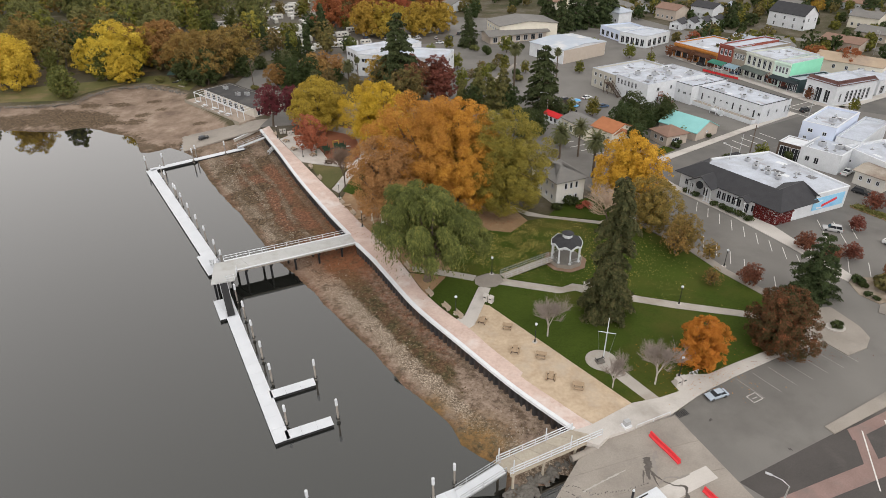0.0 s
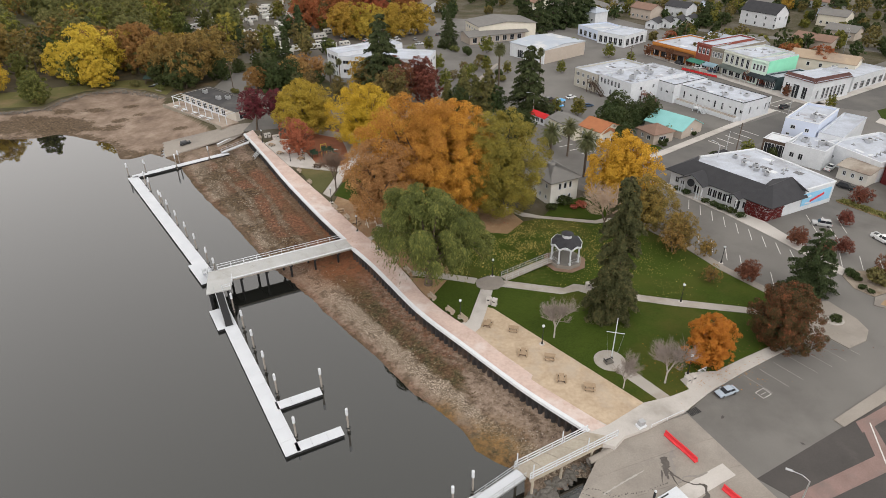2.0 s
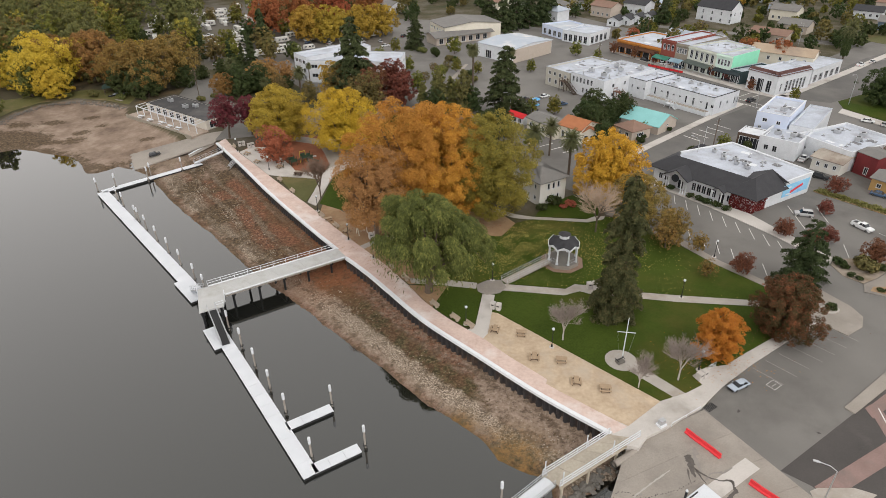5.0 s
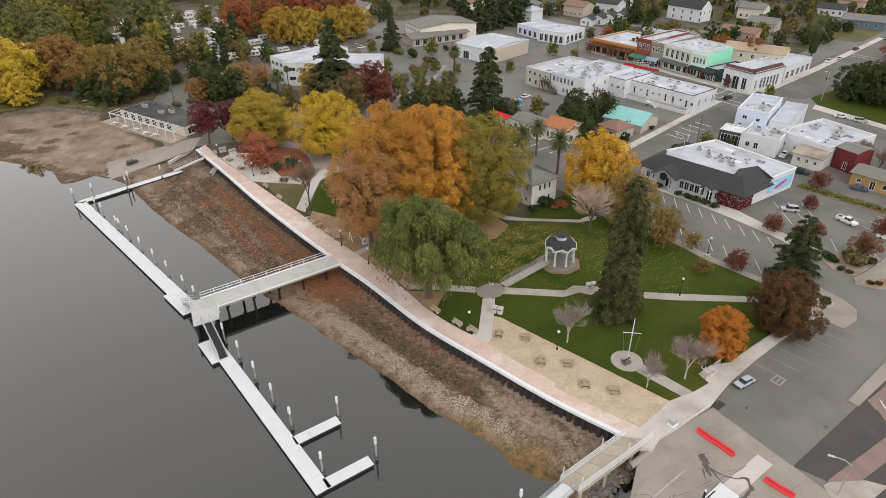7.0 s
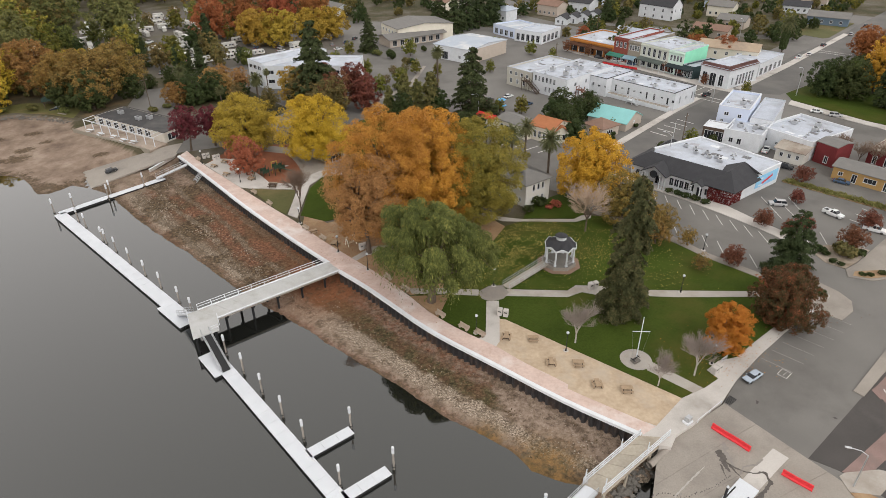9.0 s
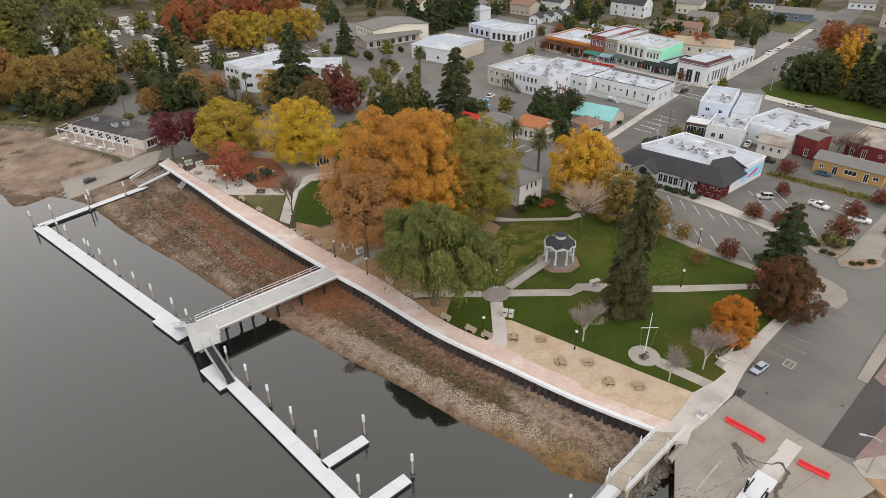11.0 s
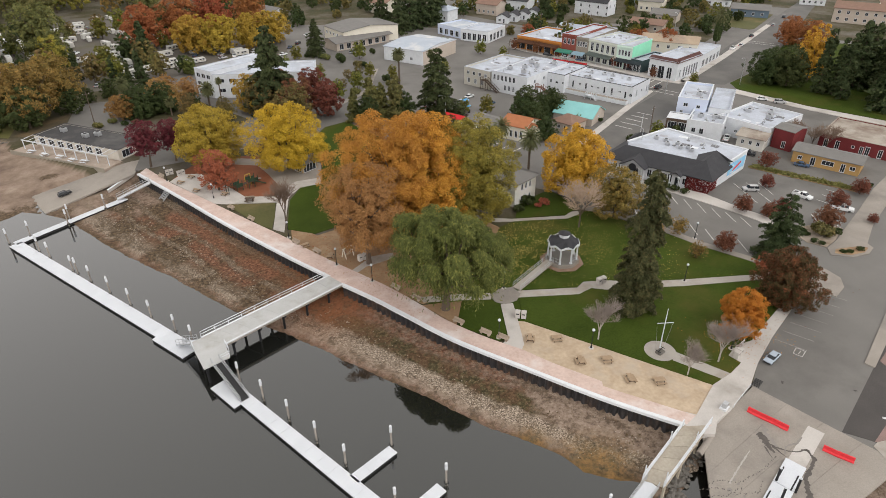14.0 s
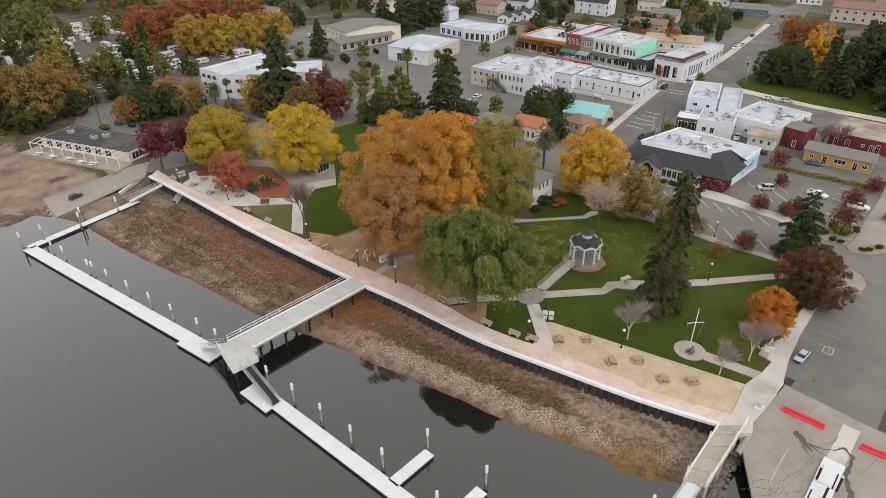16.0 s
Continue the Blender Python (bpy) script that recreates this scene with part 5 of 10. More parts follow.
def conifer(label, material, height, spread, seed, leaves=5000, size=0.5, power=0.85, name="conifer", low=0.06, sag=0.3, per_metre=6):
    rng = np.random.default_rng(seed)
    t = thing(name, label, "conifer tree")
    bm = cyl(BM(), (0, 0, -0.15), (0, 0, height * 0.97), height * 0.02, 0.03, 9)
    nb = int(height * per_metre)
    az, hh = np.arange(nb) * 2.399 + rng.normal(0, 0.35, nb), np.sort(rng.uniform(low, 0.98, nb)) * height
    ln = spread * (1 - (hh / height - low) / (1.03 - low)) ** power * rng.uniform(0.5, 1.15, nb) + 0.25
    ln *= 1 + 0.16 * np.sin(2 * az + hh * 0.5)
    for a, h, l in zip(az, hh, ln):
        cyl(bm, (0, 0, h), (math.cos(a) * l * 0.92, math.sin(a) * l * 0.92, h - sag * l), 0.012 * height * (1 - h / height) + 0.015, 0.012, 4)
    part("trunk", bm, BARK, t)
    w = ln ** 1.3 / (ln ** 1.3).sum()
    pick = rng.choice(nb, leaves, p=w)
    k = rng.uniform(0.12, 1.0, leaves) ** 0.65
    l = ln[pick]
    side = rng.normal(0, 0.11, leaves) * l * (1.25 - 0.5 * k)
    a = az[pick]
    hang = np.abs(rng.normal(0, 0.28, leaves)) * (0.5 + l * 0.14)
    p = np.stack([np.cos(a) * l * k - np.sin(a) * side, np.sin(a) * l * k + np.cos(a) * side, hh[pick] - sag * l * k * k - hang - np.abs(side) * 0.25], 1)
    d = np.stack([np.cos(a) * 0.6, np.sin(a) * 0.6, np.full(leaves, 0.8)], 1)
    c = new("crown", leaf_mesh("crown", p, d, size, rng, material, 1.9, 0.5, 0.35))
    c.parent = t
    return t


def willow(height, spread, seed):
    """Domed sprays of foliage, each with strands hanging below it."""
    rng = np.random.default_rng(seed)
    t = thing("willow_tree", "large green weeping willow with hanging branches beside the promenade", "willow tree")
    n = 84
    i = np.arange(n)
    k = (i + 0.5) / n
    a = 2.399 * i + rng.normal(0, 0.25, n)
    q = spread * np.sqrt(k) * 0.9 * (1 + 0.12 * np.sin(3 * a + 1) + rng.normal(0, 0.06, n))
    z = height * (0.96 - 0.42 * k ** 1.7) * rng.uniform(0.8, 1.05, n)
    c = np.stack([q * np.cos(a) + 0.4, q * np.sin(a) - 0.5, z], 1)
    c[:, 1] -= 0.3 * np.maximum(0, c[:, 0])
    c[:, 2] *= 1 - 0.011 * (c[:, 0] * 0.93 + c[:, 1] * 0.2)
    # low sprays close round the trunk
    low = slice(20, 34)
    c[low] = np.stack([rng.uniform(0.8, 3.4, 14) * np.cos(a[low]) + 0.6, rng.uniform(0.8, 3.4, 14) * np.sin(a[low]), rng.uniform(5.2, 8.5, 14)], 1)
    s = rng.uniform(0.8, 1.9, n)
    part("trunk", limbs(BM(), rng, height, height * 0.22, 0.62, [tuple(p * np.array([0.95, 0.95, 0.98])) for p in c[::3]]), BARK, t)
    m = 64000
    pick = rng.choice(n, m, p=s ** 2 / (s ** 2).sum())
    g = rng.normal(0, 1, (m, 3)) + np.array([0, 0, 0.4])
    g /= np.linalg.norm(g, axis=1, keepdims=True) + 1e-9
    r = np.clip(1.05 - np.abs(rng.normal(0, 0.3, m)), 0.1, 1.3)
    p = c[pick] + g * (r * s[pick])[:, None] * np.array([1.0, 1.0, 0.62])
    edge = r * np.hypot(g[:, 0], g[:, 1])
    strand = np.round(np.arctan2(g[:, 1], g[:, 0]) * 1.6) / 1.6
    fall = rng.exponential(1.25, m) * (rng.uniform(size=m) < 0.62) * (0.3 + edge)
    fall = np.minimum(fall, np.maximum(0.3, c[pick, 2] * 0.5))
    hang = fall > 0.5
    p[:, 0] = np.where(hang, c[pick, 0] + np.cos(strand) * edge * s[pick] + rng.normal(0, 0.12, m), p[:, 0])
    p[:, 1] = np.where(hang, c[pick, 1] + np.sin(strand) * edge * s[pick] + rng.normal(0, 0.12, m), p[:, 1])
    p[:, 2] -= fall + 0.2 * edge ** 2 * s[pick]
    deep = rng.uniform(size=m) < 0.15
    mid = np.array([0.8, -0.6, height * 0.55])
    p[deep] = mid + (p[deep] - mid) * rng.uniform(0.35, 0.8, (int(deep.sum()), 1))
    keep = p[:, 2] > 5.4 - 3.4 * np.exp(-(np.hypot(p[:, 0], p[:, 1]) / 3.6) ** 2) + 0.7 * np.sin(3 * a[pick]) + 0.5 * rng.normal(0, 1, m)
    d = g * 0.7 + (c[pick] - np.array([0, 0, height * 0.3])) / height * 0.6 + np.array([0, 0, 0.4])
    ob = new("crown", leaf_mesh("crown", p[keep], d[keep], 0.15, rng, LEAF_WILLOW, 3.6, 0.3, 0.65))
    ob.parent = t
    return t


def bare_tree(label, height, spread, seed, material=TWIG, name="bare_tree", up=0.6, stem=0.22):
    rng = np.random.default_rng(seed)
    t = thing(name, label, "bare tree")
    trunk, twigs = BM(), BM()
    cyl(trunk, (0, 0, -0.1), (0, 0, height * stem), height * 0.015, height * 0.012, 8)

    def grow(p, d, ln, r, level):
        q = p + d * ln
        cyl(trunk if level < 2 else twigs, p, q, r, r * 0.6, 5 if level < 2 else 3)
        if level >= 4:
            return
        for _ in range((6, 6, 7, 7)[level] if level else 8):
            s = Vector(rng.normal(0, 1, 3))
            nd = (d + s * (0.55 if level else 0.7)).normalized()
            nd.z = abs(nd.z) * 0.7 + up * 0.4
            nd.normalize()
            grow(p.lerp(q, rng.uniform(0.45, 1.0)), nd, ln * rng.uniform(0.55, 0.8), r * 0.55, level + 1)
    for i in range(6):
        a = i * 1.047 + rng.normal(0, 0.3)
        grow(Vector((0, 0, height * stem * rng.uniform(0.8, 1.0))), Vector((math.cos(a) * spread / height * 1.3, math.sin(a) * spread / height * 1.3, 1)).normalized(), height * 0.3, height * 0.008, 1)
    part("trunk", trunk, BARK_PALE if material is TWIG else BARK, t)
    part("branchwork", twigs, material, t)
    return t


def palm(label, height, frond, seed, skirt=False):
    rng = np.random.default_rng(seed)
    t = thing("palm_tree", label, "palm tree")
    bm = BM()
    for i in range(10):
        cyl(bm, (0, 0, -0.1 + height * i / 10), (0, 0, height * (i + 1) / 10), 0.3 if i < 9 else 0.4, 0.26, 9)
    ball(bm, 0, 0, height, 0.5, 0.5, 0.55, 2)
    part("trunk", bm, BARK, t)
    if skirt:
        m = 2600
        u, q = rng.uniform(0.12, 0.97, m), rng.uniform(0, 6.283, m)
        r = (0.75 + 0.75 * np.sin(np.pi * u) ** 0.7) * rng.uniform(0.75, 1.1, m)
        sp = np.stack([r * np.cos(q), r * np.sin(q), u * height], 1)
        sk = new("skirt", leaf_mesh("skirt", sp, np.stack([np.cos(q), np.sin(q), np.full(m, 0.3)], 1), 0.34, rng, LEAF_GREEN, 2.2, 0.4, 0.6))
        sk.parent = t
        sk["label"] = "dark climbing growth on the palm's trunk"
    V, F = [], []
    for i in range(64):
        a, e = 2.399 * i, math.radians(80 - 125 * (i / 64))
        prev = Vector((0, 0, height + 0.2))
        d = Vector((math.cos(a) * math.cos(e), math.sin(a) * math.cos(e), math.sin(e)))
        s = Vector((-math.sin(a), math.cos(a), 0))
        for k in range(9):
            q = prev + d * frond / 9
            wl = 0.62 * math.sin(math.pi * (k + 1.2) / 10.4) ** 0.6
            for sg in (-1, 1):
                for h in range(2):
                    m = prev.lerp(q, h / 2)
                    n = len(V)
                    tip = m + s * sg * wl + d * 0.35 - Vector((0, 0, 0.22))
                    V += [tuple(m), tuple(m + d * 0.16), tuple(tip)]
                    F.append((n, n + 1, n + 2))
            prev = q
            d = (d + Vector((0, 0, -0.16))).normalized()
    c = raw("crown", V, F, LEAF_PALM, t, "arching feather fronds")
    return t


def shrub(label, material, r, h, seed, leaves=500, size=0.22, name="shrub"):
    rng = np.random.default_rng(seed)
    t = thing(name, label, "shrub")
    bm = BM()
    for i in range(5):
        a = i * 1.257
        cyl(bm, (0, 0, -0.05), (math.cos(a) * r * 0.5, math.sin(a) * r * 0.5, h * 0.7), 0.05, 0.02, 5)
    part("stem", bm, BARK, t)
    lobes = [(math.cos(i * 1.9) * r * 0.4, math.sin(i * 1.9) * r * 0.4, h * (0.42 + 0.12 * (i % 3)), r * 0.6, r * 0.6, h * 0.38) for i in range(5)]
    p, d = crown_points(lobes, leaves, rng)
    p[:, 2] = np.maximum(p[:, 2], 0.03)
    c = new("crown", leaf_mesh("crown", p, d, size, rng, material))
    c.parent = t
    return t


def plant_all(proto, spots, group=""):
    x, y, a, k = spots[0][:4]
    for s in spots[1:]:
        o = copy_thing(proto, pose(s[0], s[1], s[4] if len(s) > 4 else 0.03, 0, 0, s[2]))
        o.scale = (s[3],) * 3
        if group:
            o["group"] = group
    proto.matrix_basis = pose(x, y, spots[0][4] if len(spots[0]) > 4 else 0.03, 0, 0, a)
    proto.scale = (k,) * 3
    if group:
        proto["group"] = group
    return proto


# park trees
wil = willow(17.9, 9.0, 11)
wil.matrix_basis = pose(-6.4, 89.4, 0.05, 0, 0, 20)
plant_all(broadleaf("huge sycamore with tan-brown autumn leaves", LEAF_TAN, 19.0, 7.7, 21, 0.5, 30000, 0.2, 26, "sycamore_tree"), [(-14.9, 106.8, 0, 1.0)])
plant_all(broadleaf("huge sycamore with orange-gold autumn leaves", LEAF_ORANGE, 24.5, 10.8, 22, 0.12, 90000, 0.21, 30, "sycamore_tree"), [(-8.0, 114.0, 40, 1.0)])
plant_all(broadleaf("huge sycamore with golden orange autumn leaves", LEAF_GOLD, 23.5, 8.2, 23, 0.14, 70000, 0.2, 26, "sycamore_tree"), [(-1.9, 114.2, 80, 1.0)])
plant_all(broadleaf("large plane tree with olive-gold autumn leaves", LEAF_OLIVE, 21.4, 8.6, 24, 0.1, 70000, 0.2, 26, "plane_tree"), [(7.4, 115.6, 10, 1.0)])
plant_all(broadleaf("golden-leaved tree beside the street", LEAF_AMBER, 14.6, 6.9, 25, 0.1, 26000, 0.27, 22), [(33.8, 120.6, 0, 1.0)])
plant_all(broadleaf("tree with thin brown autumn leaves on the lawn", LEAF_OAK, 11.0, 5.0, 26, 0.12, 15000, 0.2, 18), [(35.8, 108.0, 0, 1.0), (40.0, 101.5, 70, 0.62)], "")
plant_all(broadleaf("small tree with sparse orange-brown leaves", LEAF_OAK, 4.0, 1.9, 27, 0.25, 1100, 0.15, 7), [(43.6, 97.3, 0, 1.0), (41.5, 89.1, 120, 0.85), (38.3, 99.0, 60, 1.5)], "small lawn trees")
plant_all(conifer("tall redwood with dark green needles on the lawn", LEAF_REDWOOD, 24.6, 3.7, 31, 48000, 0.22, 0.42, "redwood_tree", 0.02, 0.45, 10), [(22.2, 79.7, 0, 1.0)])
plant_all(conifer("dark green cedar beside the car park", LEAF_CONIFER, 12.6, 4.4, 32, 24000, 0.2, 0.55, "cedar_tree", 0.03, 0.25, 9), [(55.7, 85.3, 0, 1.0)])
plant_all(broadleaf("spreading tree with dark red and green leaves", LEAF_MIXED, 9.6, 4.9, 33, 0.05, 44000, 0.16, 24), [(45.6, 73.0, 0, 1.0, 0.1)])
plant_all(broadleaf("rounded tree with bright orange leaves", leaf_mat("bright_orange_leaves", [(0.3, 0.1, 0.02), (0.46, 0.17, 0.025), (0.52, 0.24, 0.04)], 0.0), 7.6, 3.5, 34, 0.05, 22000, 0.15, 20), [(33.4, 69.0, 0, 1.0, 0.1)])
plant_all(broadleaf("small red-leaved tree beside the path", LEAF_RED, 4.0, 1.9, 35, 0.35, 700, 0.26, 7), [(49.0, 80.6, 0, 1.0, 0.1)])
plant_all(bare_tree("leafless pale-barked tree on the lawn", 8.8, 2.3, 36, up=1.15), [(26.1, 64.6, 0, 1.0, 0.1), (20.2, 63.7, 80, 0.72, 0.1), (12.6, 74.6, 30, 0.95, 0.1)], "bare lawn trees")
plant_all(bare_tree("slender leafless tree beside the path", 11.0, 2.0, 37, TWIG_BROWN, up=1.0), [(-27.2, 127.0, 0, 1.0, 0.1)])
plant_all(bare_tree("tall leafless tree with pale tan twigs near the gazebo", 12.0, 4.2, 39, mat("pale_tan_twigs", (0.5, 0.38, 0.29), (0.4, 0.3, 0.22), scale=2), up=0.8), [(27.2, 106.3, 50, 1.0, 0.1)])
plant_all(bare_tree("leafless grey-brown tree before the red shed", 7.5, 3.2, 40, TWIG_BROWN, up=0.8), [(103.6, 124.0, 0, 0.9), (105.6, 121.4, 80, 1.05), (102.6, 128.6, 160, 0.95)], "bare shed trees")
plant_all(broadleaf("small street tree with dark red leaves", LEAF_STREET, 3.9, 2.2, 38, 0.24, 3200, 0.16, 10, "street_tree"), [(48.0, 89.6, 0, 0.95), (62.3, 101.2, 30, 0.9), (69.0, 98.0, 60, 0.8), (65.2, 97.2, 10, 0.8), (81.8, 96.1, 50, 0.95), (73.0, 90.4, 80, 1.1), (91.7, 99.3, 20, 0.9), (83.8, 117.9, 120, 0.95), (75.5, 109.0, 200, 0.75), (82.9, 88.6, 20, 0.5)], "street trees")
plant_all(broadleaf("tree with dull gold autumn leaves beside the plaza", LEAF_DULLGOLD, 14.0, 8.0, 41, 0.12, 34000, 0.25, 24), [(-40.3, 164.8, 0, 1.0)])
plant_all(broadleaf("tree with bright yellow autumn leaves", LEAF_YELLOW, 15.6, 8.2, 42, 0.16, 38000, 0.22, 24), [(-23.4, 154.6, 0, 1.0)])
plant_all(broadleaf("tree with dark wine-red leaves", LEAF_WINE, 11.6, 3.9, 43, 0.55, 8000, 0.22, 18), [(-54.6, 167.0, 0, 1.0), (-48.9, 169.0, 70, 0.92)])
plant_all(broadleaf("small tree with soft red leaves", LEAF_RED, 9.5, 4.0, 44, 0.2, 5500, 0.24, 12), [(-39.4, 147.8, 0, 1.0)])
plant_all(palm("stout date palm with arching fronds", 8.6, 3.0, 45), [(28.9, 133.0, 0, 1.0), (27.4, 145.5, 100, 0.85), (22.0, 139.5, 200, 0.95)], "palms")
plant_all(palm("tall slender palm with a small crown", 15.4, 2.1, 46), [(14.1, 190.7, 0, 1.0), (-36.5, 206.5, 40, 0.55), (29.0, 207.0, 90, 0.7)], "palms")
plant_all(palm("stout palm with an overgrown trunk beside the hill street", 11.0, 4.2, 47, True), [(157.5, 225.5, 0, 1.0)], "palms")
plant_all(conifer("broad dark green redwood tree", LEAF_CONIFER, 20.0, 6.6, 51, 13000, 0.42, 0.7, "redwood_tree", 0.04, 0.2, 9), [(21.4, 177.5, 0, 1.02), (-22.0, 198.5, 60, 1.28), (0.2, 262.3, 100, 0.72)])
plant_all(broadleaf("dense dark evergreen tree among buildings", LEAF_GREEN, 13.0, 5.4, 52, 0.04, 6500, 0.38, 16), [(54.6, 167.4, 20, 0.5), (49.0, 164.6, 100, 0.36), (1.5, 178.8, 0, 0.62), (12.6, 180.4, 130, 0.6), (41.0, 157.9, 30, 0.65), (42.6, 150.8, 80, 0.5), (44.2, 161.0, 120, 0.55), (45.0, 168.5, 70, 0.72), (49.0, 167.0, 20, 0.55), (41.5, 164.0, 50, 0.6), (55.6, 174.0, 10, 0.5), (53.2, 170.5, 80, 0.38), (19, 161, 40, 0.5), (15, 158, 40, 0.6), (-58.5, 206.4, 50, 0.75), (-53.0, 209.0, 90, 0.7)])
plant_all(conifer("slim dark evergreen in a close row", LEAF_FAR, 11.5, 2.9, 55, 7000, 0.36, 0.55, "evergreen_tree", 0.03, 0.1, 10), [(-1.6, 182.6, 0, 0.8), (3.0, 182.0, 130, 1.1), (6.6, 183.4, 30, 0.9), (10.2, 180.8, 80, 1.12)], "evergreen row")
plant_all(broadleaf("tree with deep red leaves beside the white building", LEAF_STREET, 10.0, 4.6, 53, 0.15, 5000, 0.32, 12), [(-19.0, 207.0, 0, 1.0), (-9.9, 203.6, 60, 1.05), (-16.0, 192.0, 100, 1.1), (-8.0, 190.0, 150, 1.0)])
plant_all(broadleaf("dull brown-green tree beside the street", LEAF_BROWN, 11.5, 5.4, 54, 0.12, 5000, 0.34, 13), [(-18.4, 184.8, 0, 1.0), (-46.0, 204.0, 50, 0.55), (-36.0, 197.0, 90, 0.55), (-25.0, 197.0, 140, 0.95)])

# trees of the far shore, the camper park and the hill
plant_all(broadleaf("dark green oak under the russet oaks", LEAF_GREEN, 12.0, 5.6, 71, 0.08, 8000, 0.36, 16), [(-88.0, 207.5, 0, 1.0), (-97.0, 211.5, 50, 0.8), (-79.0, 217.5, 110, 0.7), (-118.0, 214.0, 160, 0.75)], "bank oaks")
plant_all(broadleaf("bright yellow autumn tree on the bank", LEAF_LEMON, 17.0, 8.2, 61, 0.1, 11000, 0.4, 18), [(-122.4, 217.0, 0, 1.1), (-150.7, 201.5, 60, 0.95), (-136.0, 222.5, 100, 0.7), (-160, 214, 50, 0.9), (-117, 209.5, 150, 0.62)], "far autumn trees")
plant_all(broadleaf("russet-brown oak on the bank", LEAF_OAK, 17.5, 8.4, 62, 0.3, 11000, 0.4, 18), [(-87.7, 211.0, 60, 0.98), (-82.8, 221.0, 120, 0.95), (-165, 236, 70, 0.9)], "far autumn trees")
plant_all(broadleaf("russet-orange oak on the bank", leaf_mat("russet_orange_oak_leaves", [(0.07, 0.062, 0.024), (0.25, 0.142, 0.044), (0.43, 0.24, 0.074)], 0.01), 16.5, 8.2, 70, 0.2, 11000, 0.4, 18), [(-110.3, 228.1, 0, 1.05), (-97.0, 217.5, 30, 0.95), (-128, 234, 60, 0.9), (-64, 206, 20, 0.45)], "far autumn trees")
plant_all(broadleaf("golden oak at the camper park", LEAF_DULLGOLD, 15.0, 8.0, 63, 0.1, 6500, 0.5, 16), [(-34.0, 281.0, 0, 0.95), (-22.0, 286.0, 60, 0.9), (-45.0, 284.0, 100, 0.95), (-13, 291, 20, 0.85), (-96.0, 225.5, 200, 0.9), (-118, 235, 40, 0.9), (-27.5, 203.0, 10, 0.7), (168, 330, 0, 0.6)], "far autumn trees")
plant_all(broadleaf("rust-orange oak at the camper park", LEAF_RUST, 17.0, 8.5, 64, 0.1, 6500, 0.5, 16), [(-63.6, 300.0, 0, 1.0), (-50.3, 312.0, 60, 1.0), (-36.0, 318.0, 100, 1.0), (-20, 330, 150, 0.9), (90.0, 262.0, 0, 0.35), (187, 208, 20, 0.62), (183, 214, 50, 0.55), (196, 226, 10, 0.5), (120, 226, 60, 0.5), (128, 219, 10, 0.55)], "far autumn trees")
plant_all(broadleaf("tall orange-gold tree beside the evergreens", LEAF_GOLD, 17.5, 5.6, 65, 0.12, 4000, 0.45, 10), [(150.6, 171.6, 0, 1.02), (153.4, 176.0, 60, 0.8)])
plant_all(broadleaf("large dark evergreen oak tree", LEAF_GREEN, 18.0, 8.8, 66, 0.06, 8000, 0.5, 18), [(133.6, 174.0, 0, 0.6), (138.6, 168.6, 90, 0.7), (140.5, 177.5, 70, 0.58)], "far evergreens")
plant_all(broadleaf("broad green-brown oak behind the lake shore", LEAF_FAR, 17.0, 8.8, 98, 0.08, 5500, 0.58, 16), [(-100.6, 298.0, 0, 1.15), (-124, 254, 60, 0.9), (-140, 250, 100, 0.9), (-160, 268, 30, 0.9), (-136, 285, 140, 1.0), (-180, 240, 80, 0.9), (-190, 275, 10, 1.0), (-210, 255, 50, 1.0), (-150, 300, 200, 1.0), (-205, 225, 120, 0.8), (-175, 310, 160, 1.0), (-135, 335, 40, 1.0), (-230, 290, 70, 1.1), (-116, 372, 90, 1.0), (-66, 372, 130, 0.9), (-200, 330, 10, 1.1), (-150, 350, 60, 1.1), (-250, 330, 0, 1.2), (-180, 370, 30, 1.2), (-240, 380, 50, 1.2)], "far evergreens")
plant_all(conifer("slim dark green cypress tree", LEAF_CONIFER, 18.5, 2.6, 67, 3500, 0.5, 0.45, "cypress_tree", 0.03), [(142.2, 159.4, 0, 1.08), (143.6, 152.4, 60, 1.08), (145.0, 156.6, 30, 0.95), (-65.1, 244.8, 10, 0.45), (-82.3, 256.0, 50, 0.6), (-70, 250, 90, 0.5)], "cypresses")
plant_all(conifer("broad dark conifer on the hill", LEAF_CONIFER, 19.0, 6.2, 68, 3200, 0.71, 0.7, "conifer", 0.04, 0.2, 7), [(146.0, 139.0, 0, 1.05), (153.0, 146.0, 50, 1.0), (160.0, 150.0, 10, 1.0), (166.0, 158.0, 60, 1.0), (168.0, 143.0, 30, 1.05), (175.0, 152.0, 80, 1.0), (172.0, 168.0, 20, 0.95), (152.0, 128.0, 100, 0.9), (160.0, 134.0, 30, 1.0), (158.0, 160.5, 70, 0.9), (163.0, 165.0, 20, 1.05), (41.0, 291.0, 20, 0.95), (48.0, 297.0, 80, 1.0), (55.0, 302.0, 140, 0.95), (61.0, 305.0, 10, 0.9), (36, 300, 60, 0.9), (66.0, 313.0, 0, 1.0), (96, 340, 40, 0.9), (150, 300, 0, 0.8), (118, 300, 30, 0.6), (190, 320, 90, 0.9), (240, 330, 20, 1.0)], "far conifers")
